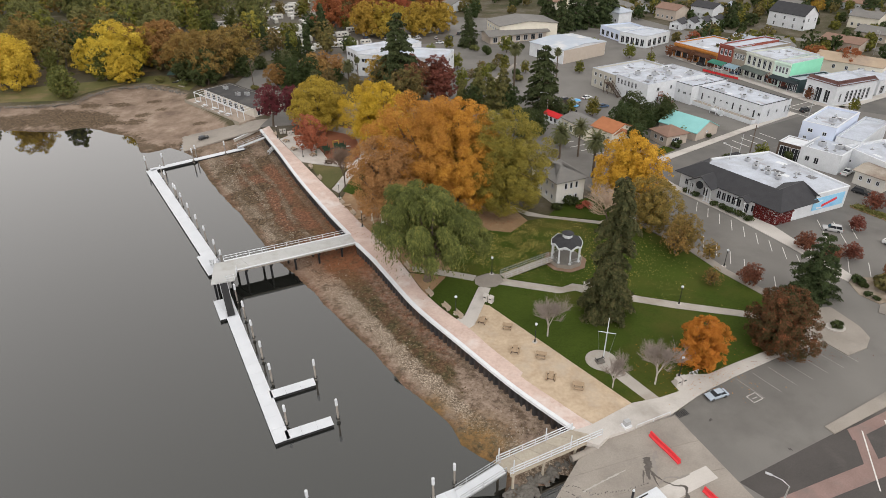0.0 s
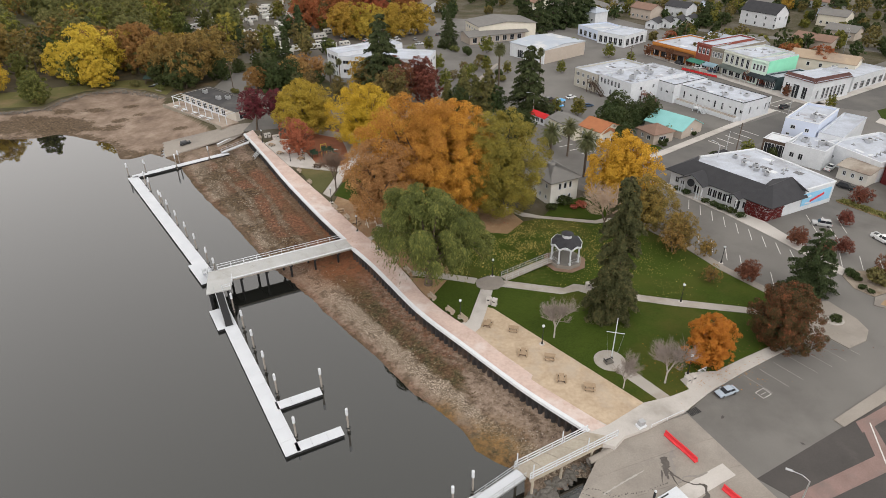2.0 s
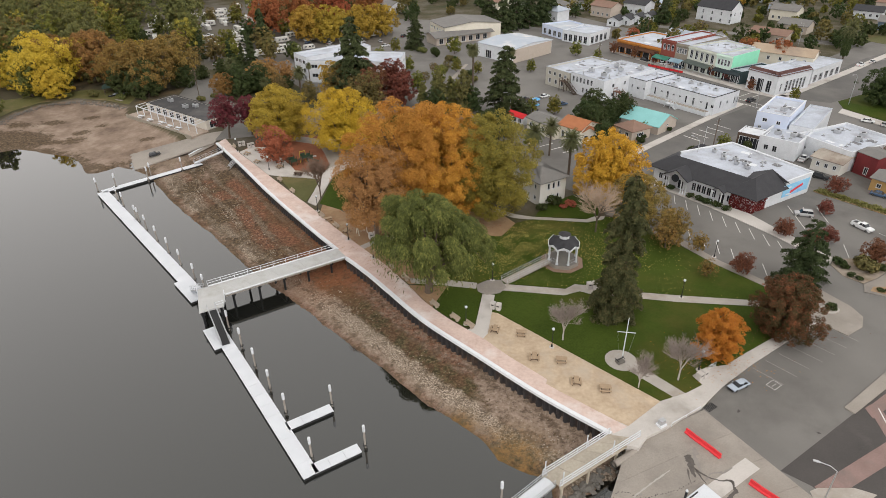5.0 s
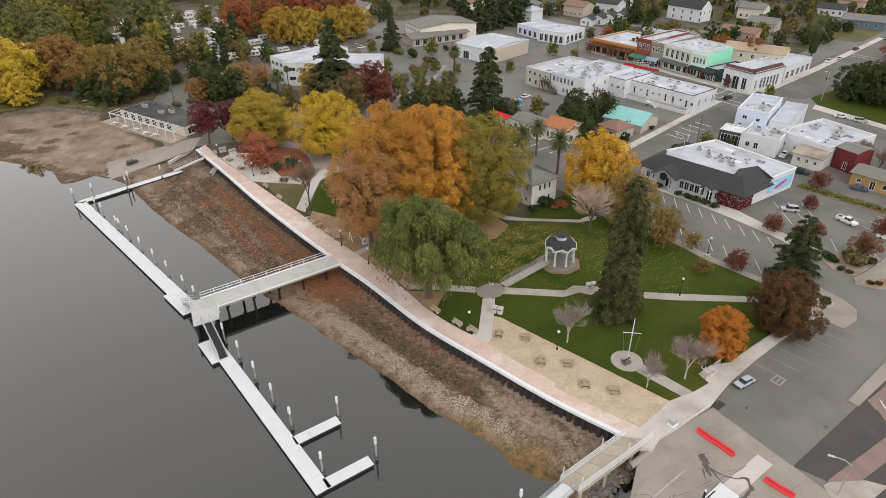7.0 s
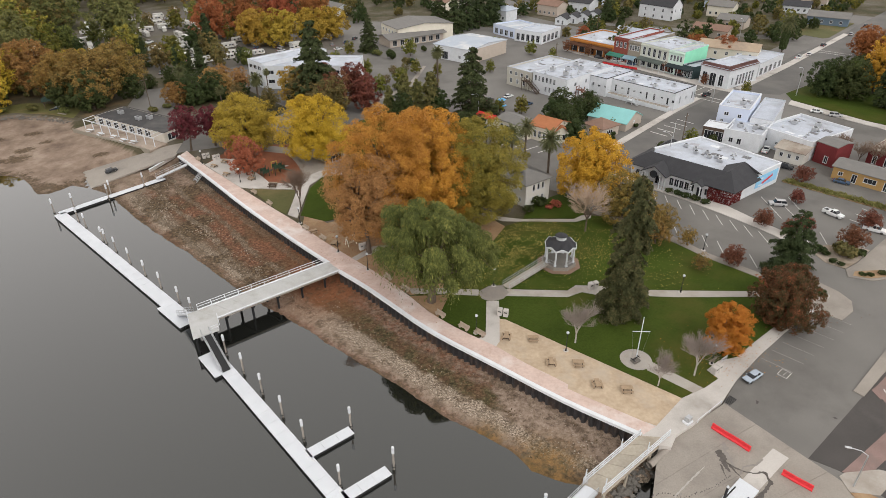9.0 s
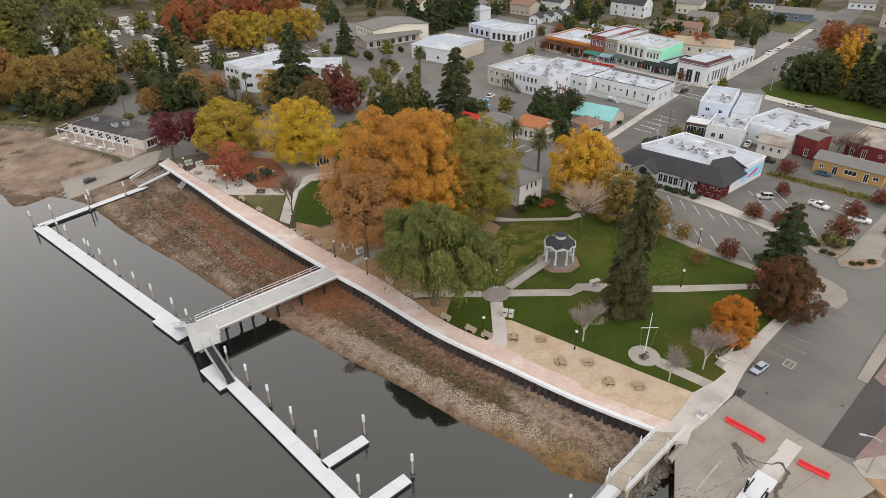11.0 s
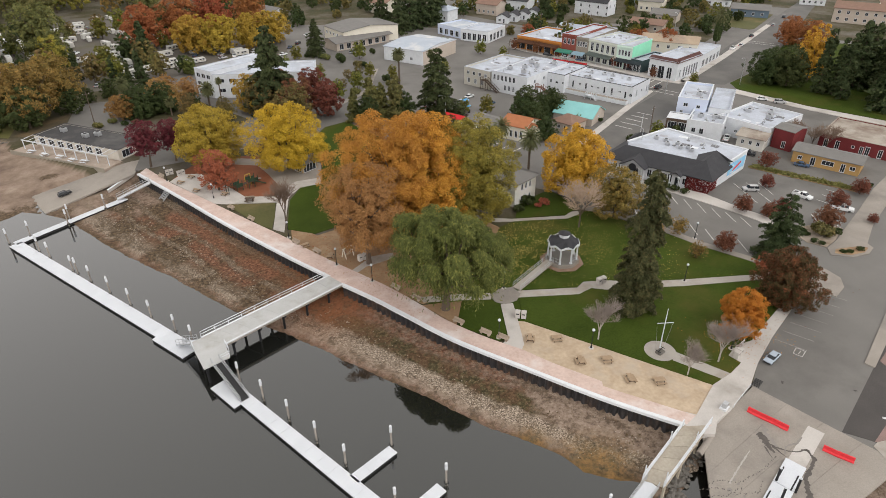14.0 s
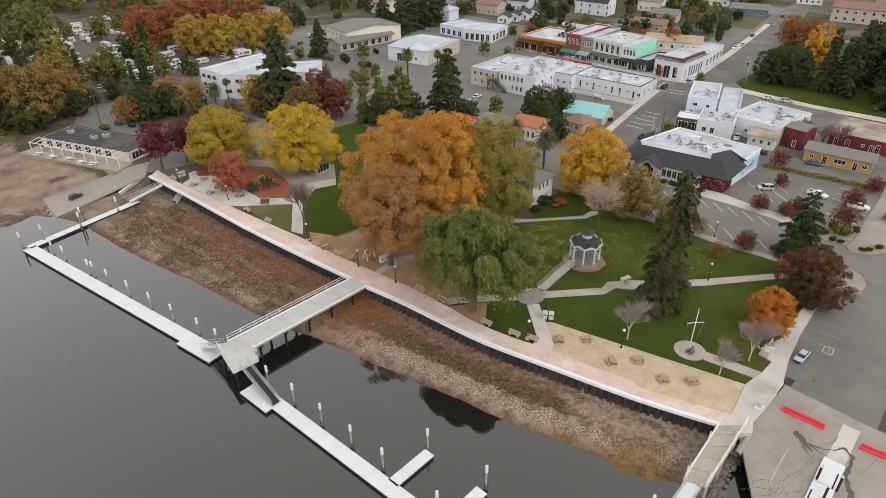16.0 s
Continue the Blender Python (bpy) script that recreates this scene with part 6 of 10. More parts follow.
plant_all(broadleaf("grey-green tree on the bank", LEAF_WILLOW, 11.0, 4.2, 69, 0.12, 5200, 0.34, 12), [(-128.2, 192.0, 0, 0.95), (-126.0, 212.5, 50, 1.05), (-149.6, 220.4, 90, 0.85), (-133.0, 196.0, 20, 0.7), (-160.0, 192.0, 70, 0.9), (-90, 275, 60, 0.9), (-46, 250, 120, 0.6), (-140, 232, 70, 0.9), (-112, 303, 20, 0.8), (-118, 290, 10, 0.9), (-77, 283, 40, 0.5), (-58, 262, 20, 0.5)], "far shore trees")
rng = np.random.default_rng(77)
hill = []
for k in range(1100):
    x, y = rng.uniform(-60, 340), rng.uniform(225, 430)
    if (x < 62 and y < 318) or y < 222 + 0.3 * max(0, 150 - x) or (x > 150 and y < 0.68 * x + 122):
        continue
    if any(math.hypot(x - a, y - b) < c for a, b, c in ((30, 300, 34), (80, 290, 18), (140, 280, 16), (220, 275, 18), (100, 300, 14), (-20, 300, 25))):
        continue
    if abs((y - 248) - 0.68 * (x - 205)) < 13 or abs(x - 72 + (y - 250) * 0.13) < 10:
        continue
    if any(math.hypot(x - a, y - b) < 4.2 for a, b, *_ in hill):
        continue
    if rng.uniform() < 0.08 or abs((y - 238) - 0.70 * (x - 190)) < 15:
        continue
    hill.append((x, y, rng.uniform(0, 360), rng.uniform(0.35, 0.85)))
rng = np.random.default_rng(99)
woods = []
for k in range(900):
    x, y = rng.uniform(-330, -62), rng.uniform(224, 470)
    if x > -132 and 236 < y < 385 and rng.uniform() < 0.96:
        continue
    if x > -100 and y < 262 and x > -66 - (262 - y) * 0.3:
        continue
    if x < -150 - (y - 224) * 1.2 or (-215 < x < -168 and 262 < y < 330):
        continue
    if any(math.hypot(x - a, y - b) < 6.5 for a, b, *_ in woods):
        continue
    if rng.uniform() < 0.22:
        continue
    woods.append((x, y, rng.uniform(0, 360), rng.uniform(0.7, 1.15)))


def wood(name, spots, material, label, seed, leaves=900, size=0.8, height=15.0, spread=6.2):
    """Many far trees as one: tapered stems and lobed, gappy crowns."""
    rg = np.random.default_rng(seed)
    P, D = [], []
    stems = BM()
    for x, y, a, k in spots:
        h, r = height * k * rg.uniform(0.8, 1.15), spread * k * rg.uniform(0.8, 1.15)
        p, n, _ = tuft_points(h, h * 0.1, r, rg, 34, leaves)
        P.append(p + np.array([x, y, 0]))
        D.append(n)
        cyl(stems, (x, y, -0.1), (x, y, h * 0.7), h * 0.022, h * 0.008, 5)
    ob = new(name, leaf_mesh(name, np.concatenate(P), np.concatenate(D), size, rg, material))
    tagged(ob, label, "trees", kind="stuff")
    part("trunk", stems, BARK, ob)
    return ob


for i, (mt, sd, lab) in enumerate(((LEAF_BROWN, 81, "russet woodland trees behind the lake shore"), (LEAF_FAR, 82, "dull green woodland trees behind the lake shore"), (LEAF_OAK, 89, "golden-brown woodland trees behind the lake shore"), (LEAF_GREEN, 83, "dark green woodland trees behind the lake shore"), (LEAF_GREENGOLD, 84, "yellow-green woodland trees behind the lake shore"), (LEAF_OLIVE, 90, "olive-gold woodland trees behind the lake shore"))):
    wood("woodland", woods[i::6], mt, lab, sd)
for i, (mt, sd, lab) in enumerate(((LEAF_BROWN, 85, "brown garden trees over the hillside"), (LEAF_GREEN, 86, "dark green garden trees over the hillside"), (LEAF_GREENGOLD, 87, "olive-gold garden trees over the hillside"), (LEAF_GREEN, 88, "evergreen garden trees over the hillside"))):
    wood("garden_trees", hill[i::4], mt, lab, sd, 420, 0.85, 9.0, 4.2)

plant_all(broadleaf("small green street tree among the car parks", LEAF_GREENGOLD, 5.5, 2.4, 96, 0.2, 900, 0.34, 8, "street_tree"), [(6, 214, 0, 1.0), (13, 226, 40, 0.9), (20, 222, 80, 0.8), (-4, 228, 20, 1.0), (-2, 205, 60, 1.1), (9, 196, 10, 1.0), (36, 176, 30, 1.0), (30, 178.5, 70, 0.8), (24, 152, 40, 0.9), (61, 243, 0, 1.0), (66.5, 234, 50, 0.8), (49, 252, 90, 1.0), (15, 252, 0, 1.2), (-14, 240, 50, 1.1), (-8, 258, 90, 1.0), (39, 222, 40, 0.8), (-30, 238, 10, 1.2), (-22, 250, 70, 1.1), (57.0, 160.0, 70, 0.5), (66, 208.5, 0, 0.8), (70, 142, 30, 0.9), (112, 181, 0, 0.7)], "town street trees")
plant_all(broadleaf("dark red street tree before the storefronts", LEAF_STREET, 5.0, 2.2, 97, 0.25, 800, 0.32, 8, "street_tree"), [(82.0, 236.5, 0, 0.9), (86.5, 228.5, 30, 0.8), (99.0, 208.0, 60, 0.8), (101.4, 203.5, 90, 0.7), (76.5, 245.0, 20, 0.9), (128, 217, 10, 1.3), (124, 224, 40, 1.2), (104, 192, 30, 0.7)], "storefront trees")

# ---- buildings ----
def wall_mesh(bm, x0, y0, x1, y1, z0, z1, holes, thick=0.25):
    """A wall from x0, y0 to x1, y1 (its outer face on the right), with holes (s, z, width, height) cut through it."""
    n = math.hypot(x1 - x0, y1 - y0)
    ux, uy = (x1 - x0) / n, (y1 - y0) / n
    ss = sorted({0.0, n, *(h[0] for h in holes), *(h[0] + h[2] for h in holes)})
    zs = sorted({z0, z1, *(h[1] for h in holes), *(h[1] + h[3] for h in holes)})
    vert = {}

    def vt(i, j, k):
        if (i, j, k) not in vert:
            o = k * thick
            vert[i, j, k] = bm.verts.new((x0 + ux * ss[i] - uy * o, y0 + uy * ss[i] + ux * o, zs[j]))
        return vert[i, j, k]

    def solid(i, j):
        if not (0 <= i < len(ss) - 1 and 0 <= j < len(zs) - 1):
            return False
        s, z = (ss[i] + ss[i + 1]) / 2, (zs[j] + zs[j + 1]) / 2
        return not any(h[0] < s < h[0] + h[2] and h[1] < z < h[1] + h[3] for h in holes)
    for i in range(len(ss) - 1):
        for j in range(len(zs) - 1):
            if not solid(i, j):
                continue
            bm.faces.new((vt(i, j, 0), vt(i + 1, j, 0), vt(i + 1, j + 1, 0), vt(i, j + 1, 0)))
            bm.faces.new((vt(i, j, 1), vt(i, j + 1, 1), vt(i + 1, j + 1, 1), vt(i + 1, j, 1)))
            if not solid(i - 1, j):
                bm.faces.new((vt(i, j, 0), vt(i, j + 1, 0), vt(i, j + 1, 1), vt(i, j, 1)))
            if not solid(i + 1, j):
                bm.faces.new((vt(i + 1, j, 0), vt(i + 1, j, 1), vt(i + 1, j + 1, 1), vt(i + 1, j + 1, 0)))
            if not solid(i, j - 1):
                bm.faces.new((vt(i, j, 0), vt(i, j, 1), vt(i + 1, j, 1), vt(i + 1, j, 0)))
            if not solid(i, j + 1):
                bm.faces.new((vt(i, j + 1, 0), vt(i + 1, j + 1, 0), vt(i + 1, j + 1, 1), vt(i, j + 1, 1)))
    return bm


def fill_hole(t, x0, y0, x1, y1, h, frame_mat, glass=None, door=False, bars=1):
    n = math.hypot(x1 - x0, y1 - y0)
    ux, uy = (x1 - x0) / n, (y1 - y0) / n
    a = math.degrees(math.atan2(uy, ux))
    s, z, w, hh = h[:4]

    def at(ds, inset):
        return x0 + ux * (s + ds) - uy * inset, y0 + uy * (s + ds) + ux * inset
    bm = BM()
    e = 0.09
    for ds, ww in ((e / 2, e), (w - e / 2, e)):
        x, y = at(ds, 0.06)
        box(bm, x, y, z, ww, 0.2, hh, a)
    for zz in (z, z + hh - e):
        x, y = at(w / 2, 0.06)
        box(bm, x, y, zz, w - 2 * e, 0.2, e, a)
    for b in range(bars):
        x, y = at(w * (b + 1) / (bars + 1), 0.1)
        box(bm, x, y, z + e, 0.05, 0.08, hh - 2 * e, a)
    part("door_frame" if door else "window_frame", bm, frame_mat, t)
    x, y = at(w / 2, 0.14)
    part("door_leaf" if door else "pane", box(BM(), x, y, z + e, w - 2 * e, 0.03, hh - 2 * e, a), glass or GLASS, t)


def house(name, label, p0, p1, depth, h, wall_mat, roof_mat, roof="flat", holes=None, rise=1.6, over=0.4, frame_mat=WHITE_PAINT, parapet=0.5, trim=None, ridge="x", group="", z0=0.0):
    """A building on the front line p0-p1, reaching depth metres to the left of it. holes: side -> (s, z, width, height)."""
    w = math.hypot(p1[0] - p0[0], p1[1] - p0[1])
    yaw = math.degrees(math.atan2(p1[1] - p0[1], p1[0] - p0[0]))
    t = thing(name, label, "building", pose(p0[0], p0[1], z0, 0, 0, yaw), group)
    d, th = depth, 0.25
    sides = {"front": (0, 0, w, 0), "right": (w, th, w, d - th), "back": (w, d, 0, d), "left": (0, d - th, 0, th)}
    for k, (xa, ya, xb, yb) in sides.items():
        hs = (holes or {}).get(k, [])
        part("wall", wall_mesh(BM(), xa, ya, xb, yb, -0.15, h, hs), wall_mat, t)
        for q in hs:
            fill_hole(t, xa, ya, xb, yb, q, frame_mat, None, q[1] < 0.2 and q[2] < 1.6, 0 if q[2] < 0.8 else 1 if q[2] < 2 else int(q[2] / 1.2))
    if roof == "flat":
        part("roof", box(BM(), w / 2, d / 2, h - parapet - 0.2, w - 2 * th, d - 2 * th, 0.2), roof_mat, t)
        bm = BM()
        c = 0.34
        for x, y, sx, sy in ((w / 2, th / 2, w + 0.1, c), (w / 2, d - th / 2, w + 0.1, c), (th / 2, d / 2, c, d - c - 0.02), (w - th / 2, d / 2, c, d - c - 0.02)):
            box(bm, x, y, h, sx, sy, 0.1)
        part("parapet_cap", bm, trim or roof_mat, t)
    else:
        o = over
        bm = BM()
        tk = 0.16
        if ridge == "y":
            xa, ya, L, W = 0, 0, d, w
        else:
            xa, ya, L, W = 0, 0, w, d
        hip = W / 2 * 0.9 if roof == "hip" else 0.0

        def P(u, v, z):
            return (v, u, z) if ridge == "y" else (u, v, z)
        e = rise * o / (W / 2)
        corners = [P(-o, -o, h - e), P(L + o, -o, h - e), P(L + o, W + o, h - e), P(-o, W + o, h - e)]
        ra, rb = P(hip - (o if not hip else 0), W / 2, h + rise), P(L - hip + (o if not hip else 0), W / 2, h + rise)
        top = [bm.verts.new((x, y, z + tk)) for x, y, z in corners + [ra, rb]]
        low = [bm.verts.new(c) for c in corners + [ra, rb]]
        for v, fl in ((top, False), (low, True)):
            fs = [(0, 1, 5, 4), (2, 3, 4, 5)] + ([(1, 2, 5), (3, 0, 4)] if hip else [])
            for q in fs:
                bm.faces.new([v[i] for i in (q[::-1] if fl else q)])
        edges = [(0, 1), (2, 3)] + ([(1, 2), (3, 0)] if hip else [(1, 5), (5, 2), (3, 4), (4, 0)])
        for i, j in edges:
            bm.faces.new((low[i], low[j], top[j], top[i]))
        bmesh.ops.recalc_face_normals(bm, faces=bm.faces[:])
        part("roof", bm, roof_mat, t)
        if not hip:
            for u in (0.0, L):
                bm = BM()
                k = 0.25 if u == 0 else -0.25
                pts = [P(u, 0, h), P(u, W, h), P(u, W / 2, h + rise), P(u + k, 0, h), P(u + k, W, h), P(u + k, W / 2, h + rise)]
                v = [bm.verts.new(q) for q in pts]
                for q in ((0, 1, 2), (5, 4, 3), (0, 3, 4, 1), (1, 4, 5, 2), (2, 5, 3, 0)):
                    bm.faces.new([v[i] for i in q])
                bmesh.ops.recalc_face_normals(bm, faces=bm.faces[:])
                part("gable", bm, wall_mat, t)
    return t


def row(n, w, z, h, a, b):
    """n openings of width w spread evenly from a to b."""
    step = (b - a) / n
    return [(a + step * (i + 0.5) - w / 2, z, w, h) for i in range(n)]


def at_line(p0, p1, s, o=0.0):
    n = math.hypot(p1[0] - p0[0], p1[1] - p0[1])
    ux, uy = (p1[0] - p0[0]) / n, (p1[1] - p0[1]) / n
    return p0[0] + ux * s - uy * o, p0[1] + uy * s + ux * o


def roof_unit(x, y, z, sx, sy, sz, yaw, label="grey rooftop air-conditioning unit"):
    t = thing("rooftop_unit", label, "air conditioner", pose(x, y, z, 0, 0, yaw), "rooftop units")
    part("cabinet", box(BM(), 0, 0, 0.12, sx, sy, sz, 0, 0.04), GALV, t)
    part("fan_grille", cyl(BM(), (0, 0, sz + 0.12), (0, 0, sz + 0.2), min(sx, sy) * 0.36, n=12), STEEL_BLACK, t, "dark round fan grille")
    bm = BM()
    for s in (-1, 1):
        box(bm, s * sx * 0.4, 0, 0, 0.1, sy, 0.12)
    part("base_rail", bm, GALV, t)
    return t


V = (0.857, 0.515)
# downtown block seen from behind
house("white_commercial_building", "long white low commercial building with tall narrow windows", (69.0, 188.3), (80.2, 169.5), 11.7, 5.2, WHITE_PAINT, ROOF_WHITE, "flat",
      {"front": [(1.6, 1.6, 0.75, 2.2), (3.9, 2.7, 0.9, 0.7), (6.2, 1.6, 0.8, 2.2), (8.2, 2.7, 0.9, 0.7), (10.4, 2.7, 0.9, 0.7), (12.6, 1.6, 0.75, 2.2), (15.1, 1.6, 0.8, 2.2), (17.6, 2.8, 0.9, 0.7), (19.6, 1.4, 0.75, 2.2), (21.2, 2.2, 1.0, 1.0)], "right": [(3.0, 1.5, 0.8, 2.2), (6.4, 2.2, 0.8, 1.0), (10.0, 1.5, 0.8, 2.2), (11.6, 1.5, 0.8, 2.2)]}, trim=ROOF_DARK)
house("white_two_storey_building", "white two-storey building with dark windows and a patched roof", (46.4, 197.4), (53.4, 185.8), 24.0, 6.3, WHITE_PAINT, ROOF_WHITE, "flat",
      {"front": row(6, 0.95, 3.7, 1.8, 0.4, 9.4) + row(3, 0.9, 0.9, 1.7, 4.6, 9.4), "right": [(3.5, 3.6, 1.2, 1.2), (3.6, 0.9, 1.2, 1.1), (9.0, 3.6, 1.0, 1.2)]})
house("white_annexe", "white building link with a wooden stair deck", (63.0, 192.7), (66.7, 186.5), 15.0, 5.6, WHITE_PAINT, ROOF_WHITE, "flat", {"front": [(2.0, 2.6, 0.8, 1.2), (4.0, 2.6, 1.2, 0.8), (6.4, 2.8, 0.8, 0.8)]}, trim=ROOF_DARK)
house("beige_two_storey_building", "beige two-storey building with an outside stair", (40.7, 207.1), (46.1, 197.9), 22.0, 5.8, GREY_STUCCO, ROOF_WHITE, "flat", {"front": row(4, 1.1, 3.6, 1.2, 0.5, 10.0) + row(3, 1.1, 0.9, 1.6, 0.5, 9)})

# main street storefronts
def store(name, label, a, b, h, wall, roof, depth, upper=None, cap=None, lower=4, frame_mat=WHITE_PAINT):
    w = math.hypot(b[0] - a[0], b[1] - a[1])
    holes = row(lower, w / lower * 0.7, 0.4, 2.3, 0.3, w - 0.3)
    if upper:
        holes += row(upper[0], upper[1], upper[2], upper[3], 0.5, w - 0.5)
    t = house(name, label, a, b, depth, h, wall, roof, "flat", {"front": holes}, trim=ROOF_WHITE, frame_mat=frame_mat)
    bm = box(BM(), w / 2, -0.25, h - 0.75, w + 0.1, 0.35, 0.35)
    for i in range(int(w / 0.8)):
        box(bm, 0.4 + i * 0.8, -0.2, h - 1.05, 0.25, 0.26, 0.3)
    part("cornice", bm, cap or wall, t)
    return t


SL = [(78.2, 246.8), (88.5, 229.2), (91.6, 223.8), (94.3, 219.4), (98.8, 207.6), (101.8, 202.6), (103.6, 198.4)]
store("orange_storefront", "single-storey orange wooden storefront with a covered porch", SL[0], SL[1], 5.2, ORANGE_WOOD, ROOF_WHITE, 21, None, None, 5, DARKWOOD)
store("brick_storefront", "two-storey red brick storefront with white arched windows", SL[1], SL[2], 8.6, BRICK_RED, ROOF_WHITE, 23, (3, 1.1, 5.0, 2.1), None, 2)
store("masonry_storefront", "two-storey grey-brown masonry storefront", SL[2], SL[3], 8.2, BROWN_STONE, ROOF_WHITE, 23, (4, 0.85, 4.8, 1.9), None, 2)
store("pale_storefront", "two-storey pale grey-green storefront with tall windows", SL[3], SL[4], 8.2, mat("pale_grey_green_paint", (0.6, 0.62, 0.55), (0.5, 0.52, 0.46), scale=0.4), ROOF_WHITE, 18, (5, 1.3, 4.2, 2.9), None, 4)
mint_front = store("mint_storefront", "two-storey pale mint storefront with a bright mint side wall", SL[4], SL[5], 8.2, mat("pale_mint_paint", (0.62, 0.76, 0.68), (0.55, 0.68, 0.6), scale=0.4, bump=0.05), ROOF_WHITE, 16, (4, 0.85, 4.6, 2.0), None, 2)
store("dark_storefront", "narrow single-storey dark green storefront", SL[5], SL[6], 4.2, mat("dark_green_paint", (0.05, 0.08, 0.085), scale=0.5), ROOF_WHITE, 15, None, None, 2)
# the mint side wall lies against the pale front block
mw = math.hypot(SL[5][0] - SL[4][0], SL[5][1] - SL[4][1])
bm = box(BM(), mw + 0.06, 8.0, 0, 0.1, 15.6, 8.1)
part("side_wall", bm, MINT, mint_front, "bright mint-green side wall")


def awning(a, b, z, out, material, label):
    w = math.hypot(b[0] - a[0], b[1] - a[1])
    t = thing("awning", label, "awning", pose(a[0], a[1], 0, 0, 0, math.degrees(math.atan2(b[1] - a[1], b[0] - a[0]))))
    bm = BM()
    v = [bm.verts.new(q) for q in ((0, -0.05, z), (w, -0.05, z), (w, -out, z - 0.7), (0, -out, z - 0.7), (w, -out, z - 0.95), (0, -out, z - 0.95))]
    bm.faces.new((v[0], v[3], v[2], v[1]))
    bm.faces.new((v[3], v[5], v[4], v[2]))
    r = bmesh.ops.solidify(bm, geom=bm.faces[:], thickness=0.05)
    part("cloth", bm, material, t)
    for i in range(max(2, int(w / 2.5)) + 1):
        x = w * i / max(2, int(w / 2.5))
        part("awning_post", cyl(BM(), (x, -out + 0.08, 0.12), (x, -out + 0.08, z - 0.7), 0.06, n=6), WHITE_PAINT, t)
    return t


awning(at_line(SL[0], SL[1], 0.5), at_line(SL[0], SL[1], 20.0), 3.9, 2.2, mat("brown_porch_roof", (0.2, 0.1, 0.06), scale=0.5), "brown shingled storefront porch")
awning(at_line(SL[1], SL[2], 0.2, -2.6), at_line(SL[2], SL[3], 0.4, -2.6), 3.6, 2.4, GREEN_CLOTH, "green canvas awning over tables")
awning(at_line(SL[2], SL[3], 0.7, -2.6), at_line(SL[2], SL[3], 5.6, -2.6), 3.6, 2.4, BLUE_CLOTH, "pale blue canvas awning over tables")
awning(at_line(SL[3], SL[4], 0.4), at_line(SL[3], SL[4], 11.4), 3.7, 2.4, mat("grey_canopy", (0.22, 0.26, 0.24), scale=0.4), "long grey-green storefront canopy")
awning(at_line(SL[4], SL[5], 0.2), at_line(SL[5], SL[6], 4.6), 3.7, 1.8, mat("dark_canopy", (0.07, 0.09, 0.1), scale=0.4), "dark flat storefront canopy over the pavement")

rr = thing("red_rail", "low red panel rail round the pavement tables", "railing", pose(82.4, 224.2, 0.05, 0, 0, math.degrees(math.atan2(213.2 - 224.2, 90.8 - 82.4))))
for i in range(8):
    part("rail_panel", box(BM(), 0.86 + i * 1.72, 0, 0.12, 1.6, 0.06, 0.75), RED_CLOTH, rr)
    part("rail_post", box(BM(), i * 1.72, 0, 0, 0.08, 0.08, 0.95), STEEL_BLACK, rr)

# the bank on the corner
BA, BB = (103.6, 194.6), (108.0, 185.2)
bank = house("bank_building", "white corner bank with tall dark windows and faded tiled parapet", BA, BB, 17.0, 6.2, WHITE_PAINT, ROOF_WHITE, "flat",
             {"front": [(0.9, 0.5, 1.7, 3.7), (3.6, 0.1, 2.3, 4.2), (6.9, 0.5, 1.7, 3.7)], "right": [(1.6, 1.0, 0.9, 2.6)] + row(6, 1.25, 0.6, 3.5, 4.0, 14.6)})
bm = BM()
bw = math.hypot(BB[0] - BA[0], BB[1] - BA[1])
for (x0, y0, x1, y1) in ((-0.3, -0.3, bw + 0.3, -0.3), (bw + 0.3, -0.3, bw + 0.3, 17.0)):
    dx, dy = x1 - x0, y1 - y0
    n = math.hypot(dx, dy)
    ix, iy = -dy / n * 1.7, dx / n * 1.7
    v = [bm.verts.new(q) for q in ((x0, y0, 6.0), (x1, y1, 6.0), (x1 + ix, y1 + iy, 7.0), (x0 + ix, y0 + iy, 7.0))]
    bm.faces.new(v)
bmesh.ops.solidify(bm, geom=bm.faces[:], thickness=0.12)
part("tile_skirt", bm, ROOF_RED, bank, "faded red tiled skirt roof")
house("white_shop_row", "low white shop row up the hill street", (126.4, 195.9), (143.6, 206.9), 11.0, 4.6, WHITE_PAINT, ROOF_WHITE, "flat", {"front": row(5, 2.4, 0.3, 2.5, 0.5, 20)})
house("cream_house", "long cream two-storey house with a tan roof", (118.0, 221.0), (133.0, 207.0), 9.0, 5.6, CREAM_PAINT, ROOF_TAN, "gable", {"front": row(5, 1.0, 3.2, 1.3, 0.5, 20)}, 1.8)

# the restaurant beside the park street
RA, RB = (47.4, 128.8), (60.6, 110.6)
rest = thing("restaurant_building", "white restaurant with a charcoal mansard front and flat roof", "building", pose(RA[0], RA[1], 0, 0, 0, math.degrees(math.atan2(RB[1] - RA[1], RB[0] - RA[0]))))
RP = [Vector(q) for q in ((0.0, 0.0), (22.6, 0.0), (24.43, 10.25), (26.0, 19.0), (6.0, 22.8), (1.0, 8.5))]
RH = {0: [(1.2, 0.9, 1.0, 1.5), (2.6, 0.9, 1.0, 1.5), (6.0, 0.1, 1.4, 2.3)] + row(5, 1.05, 0.7, 1.9, 9.2, 15.0) + [(15.5, 0.1, 1.3, 2.2), (17.2, 0.8, 1.0, 1.6)]}
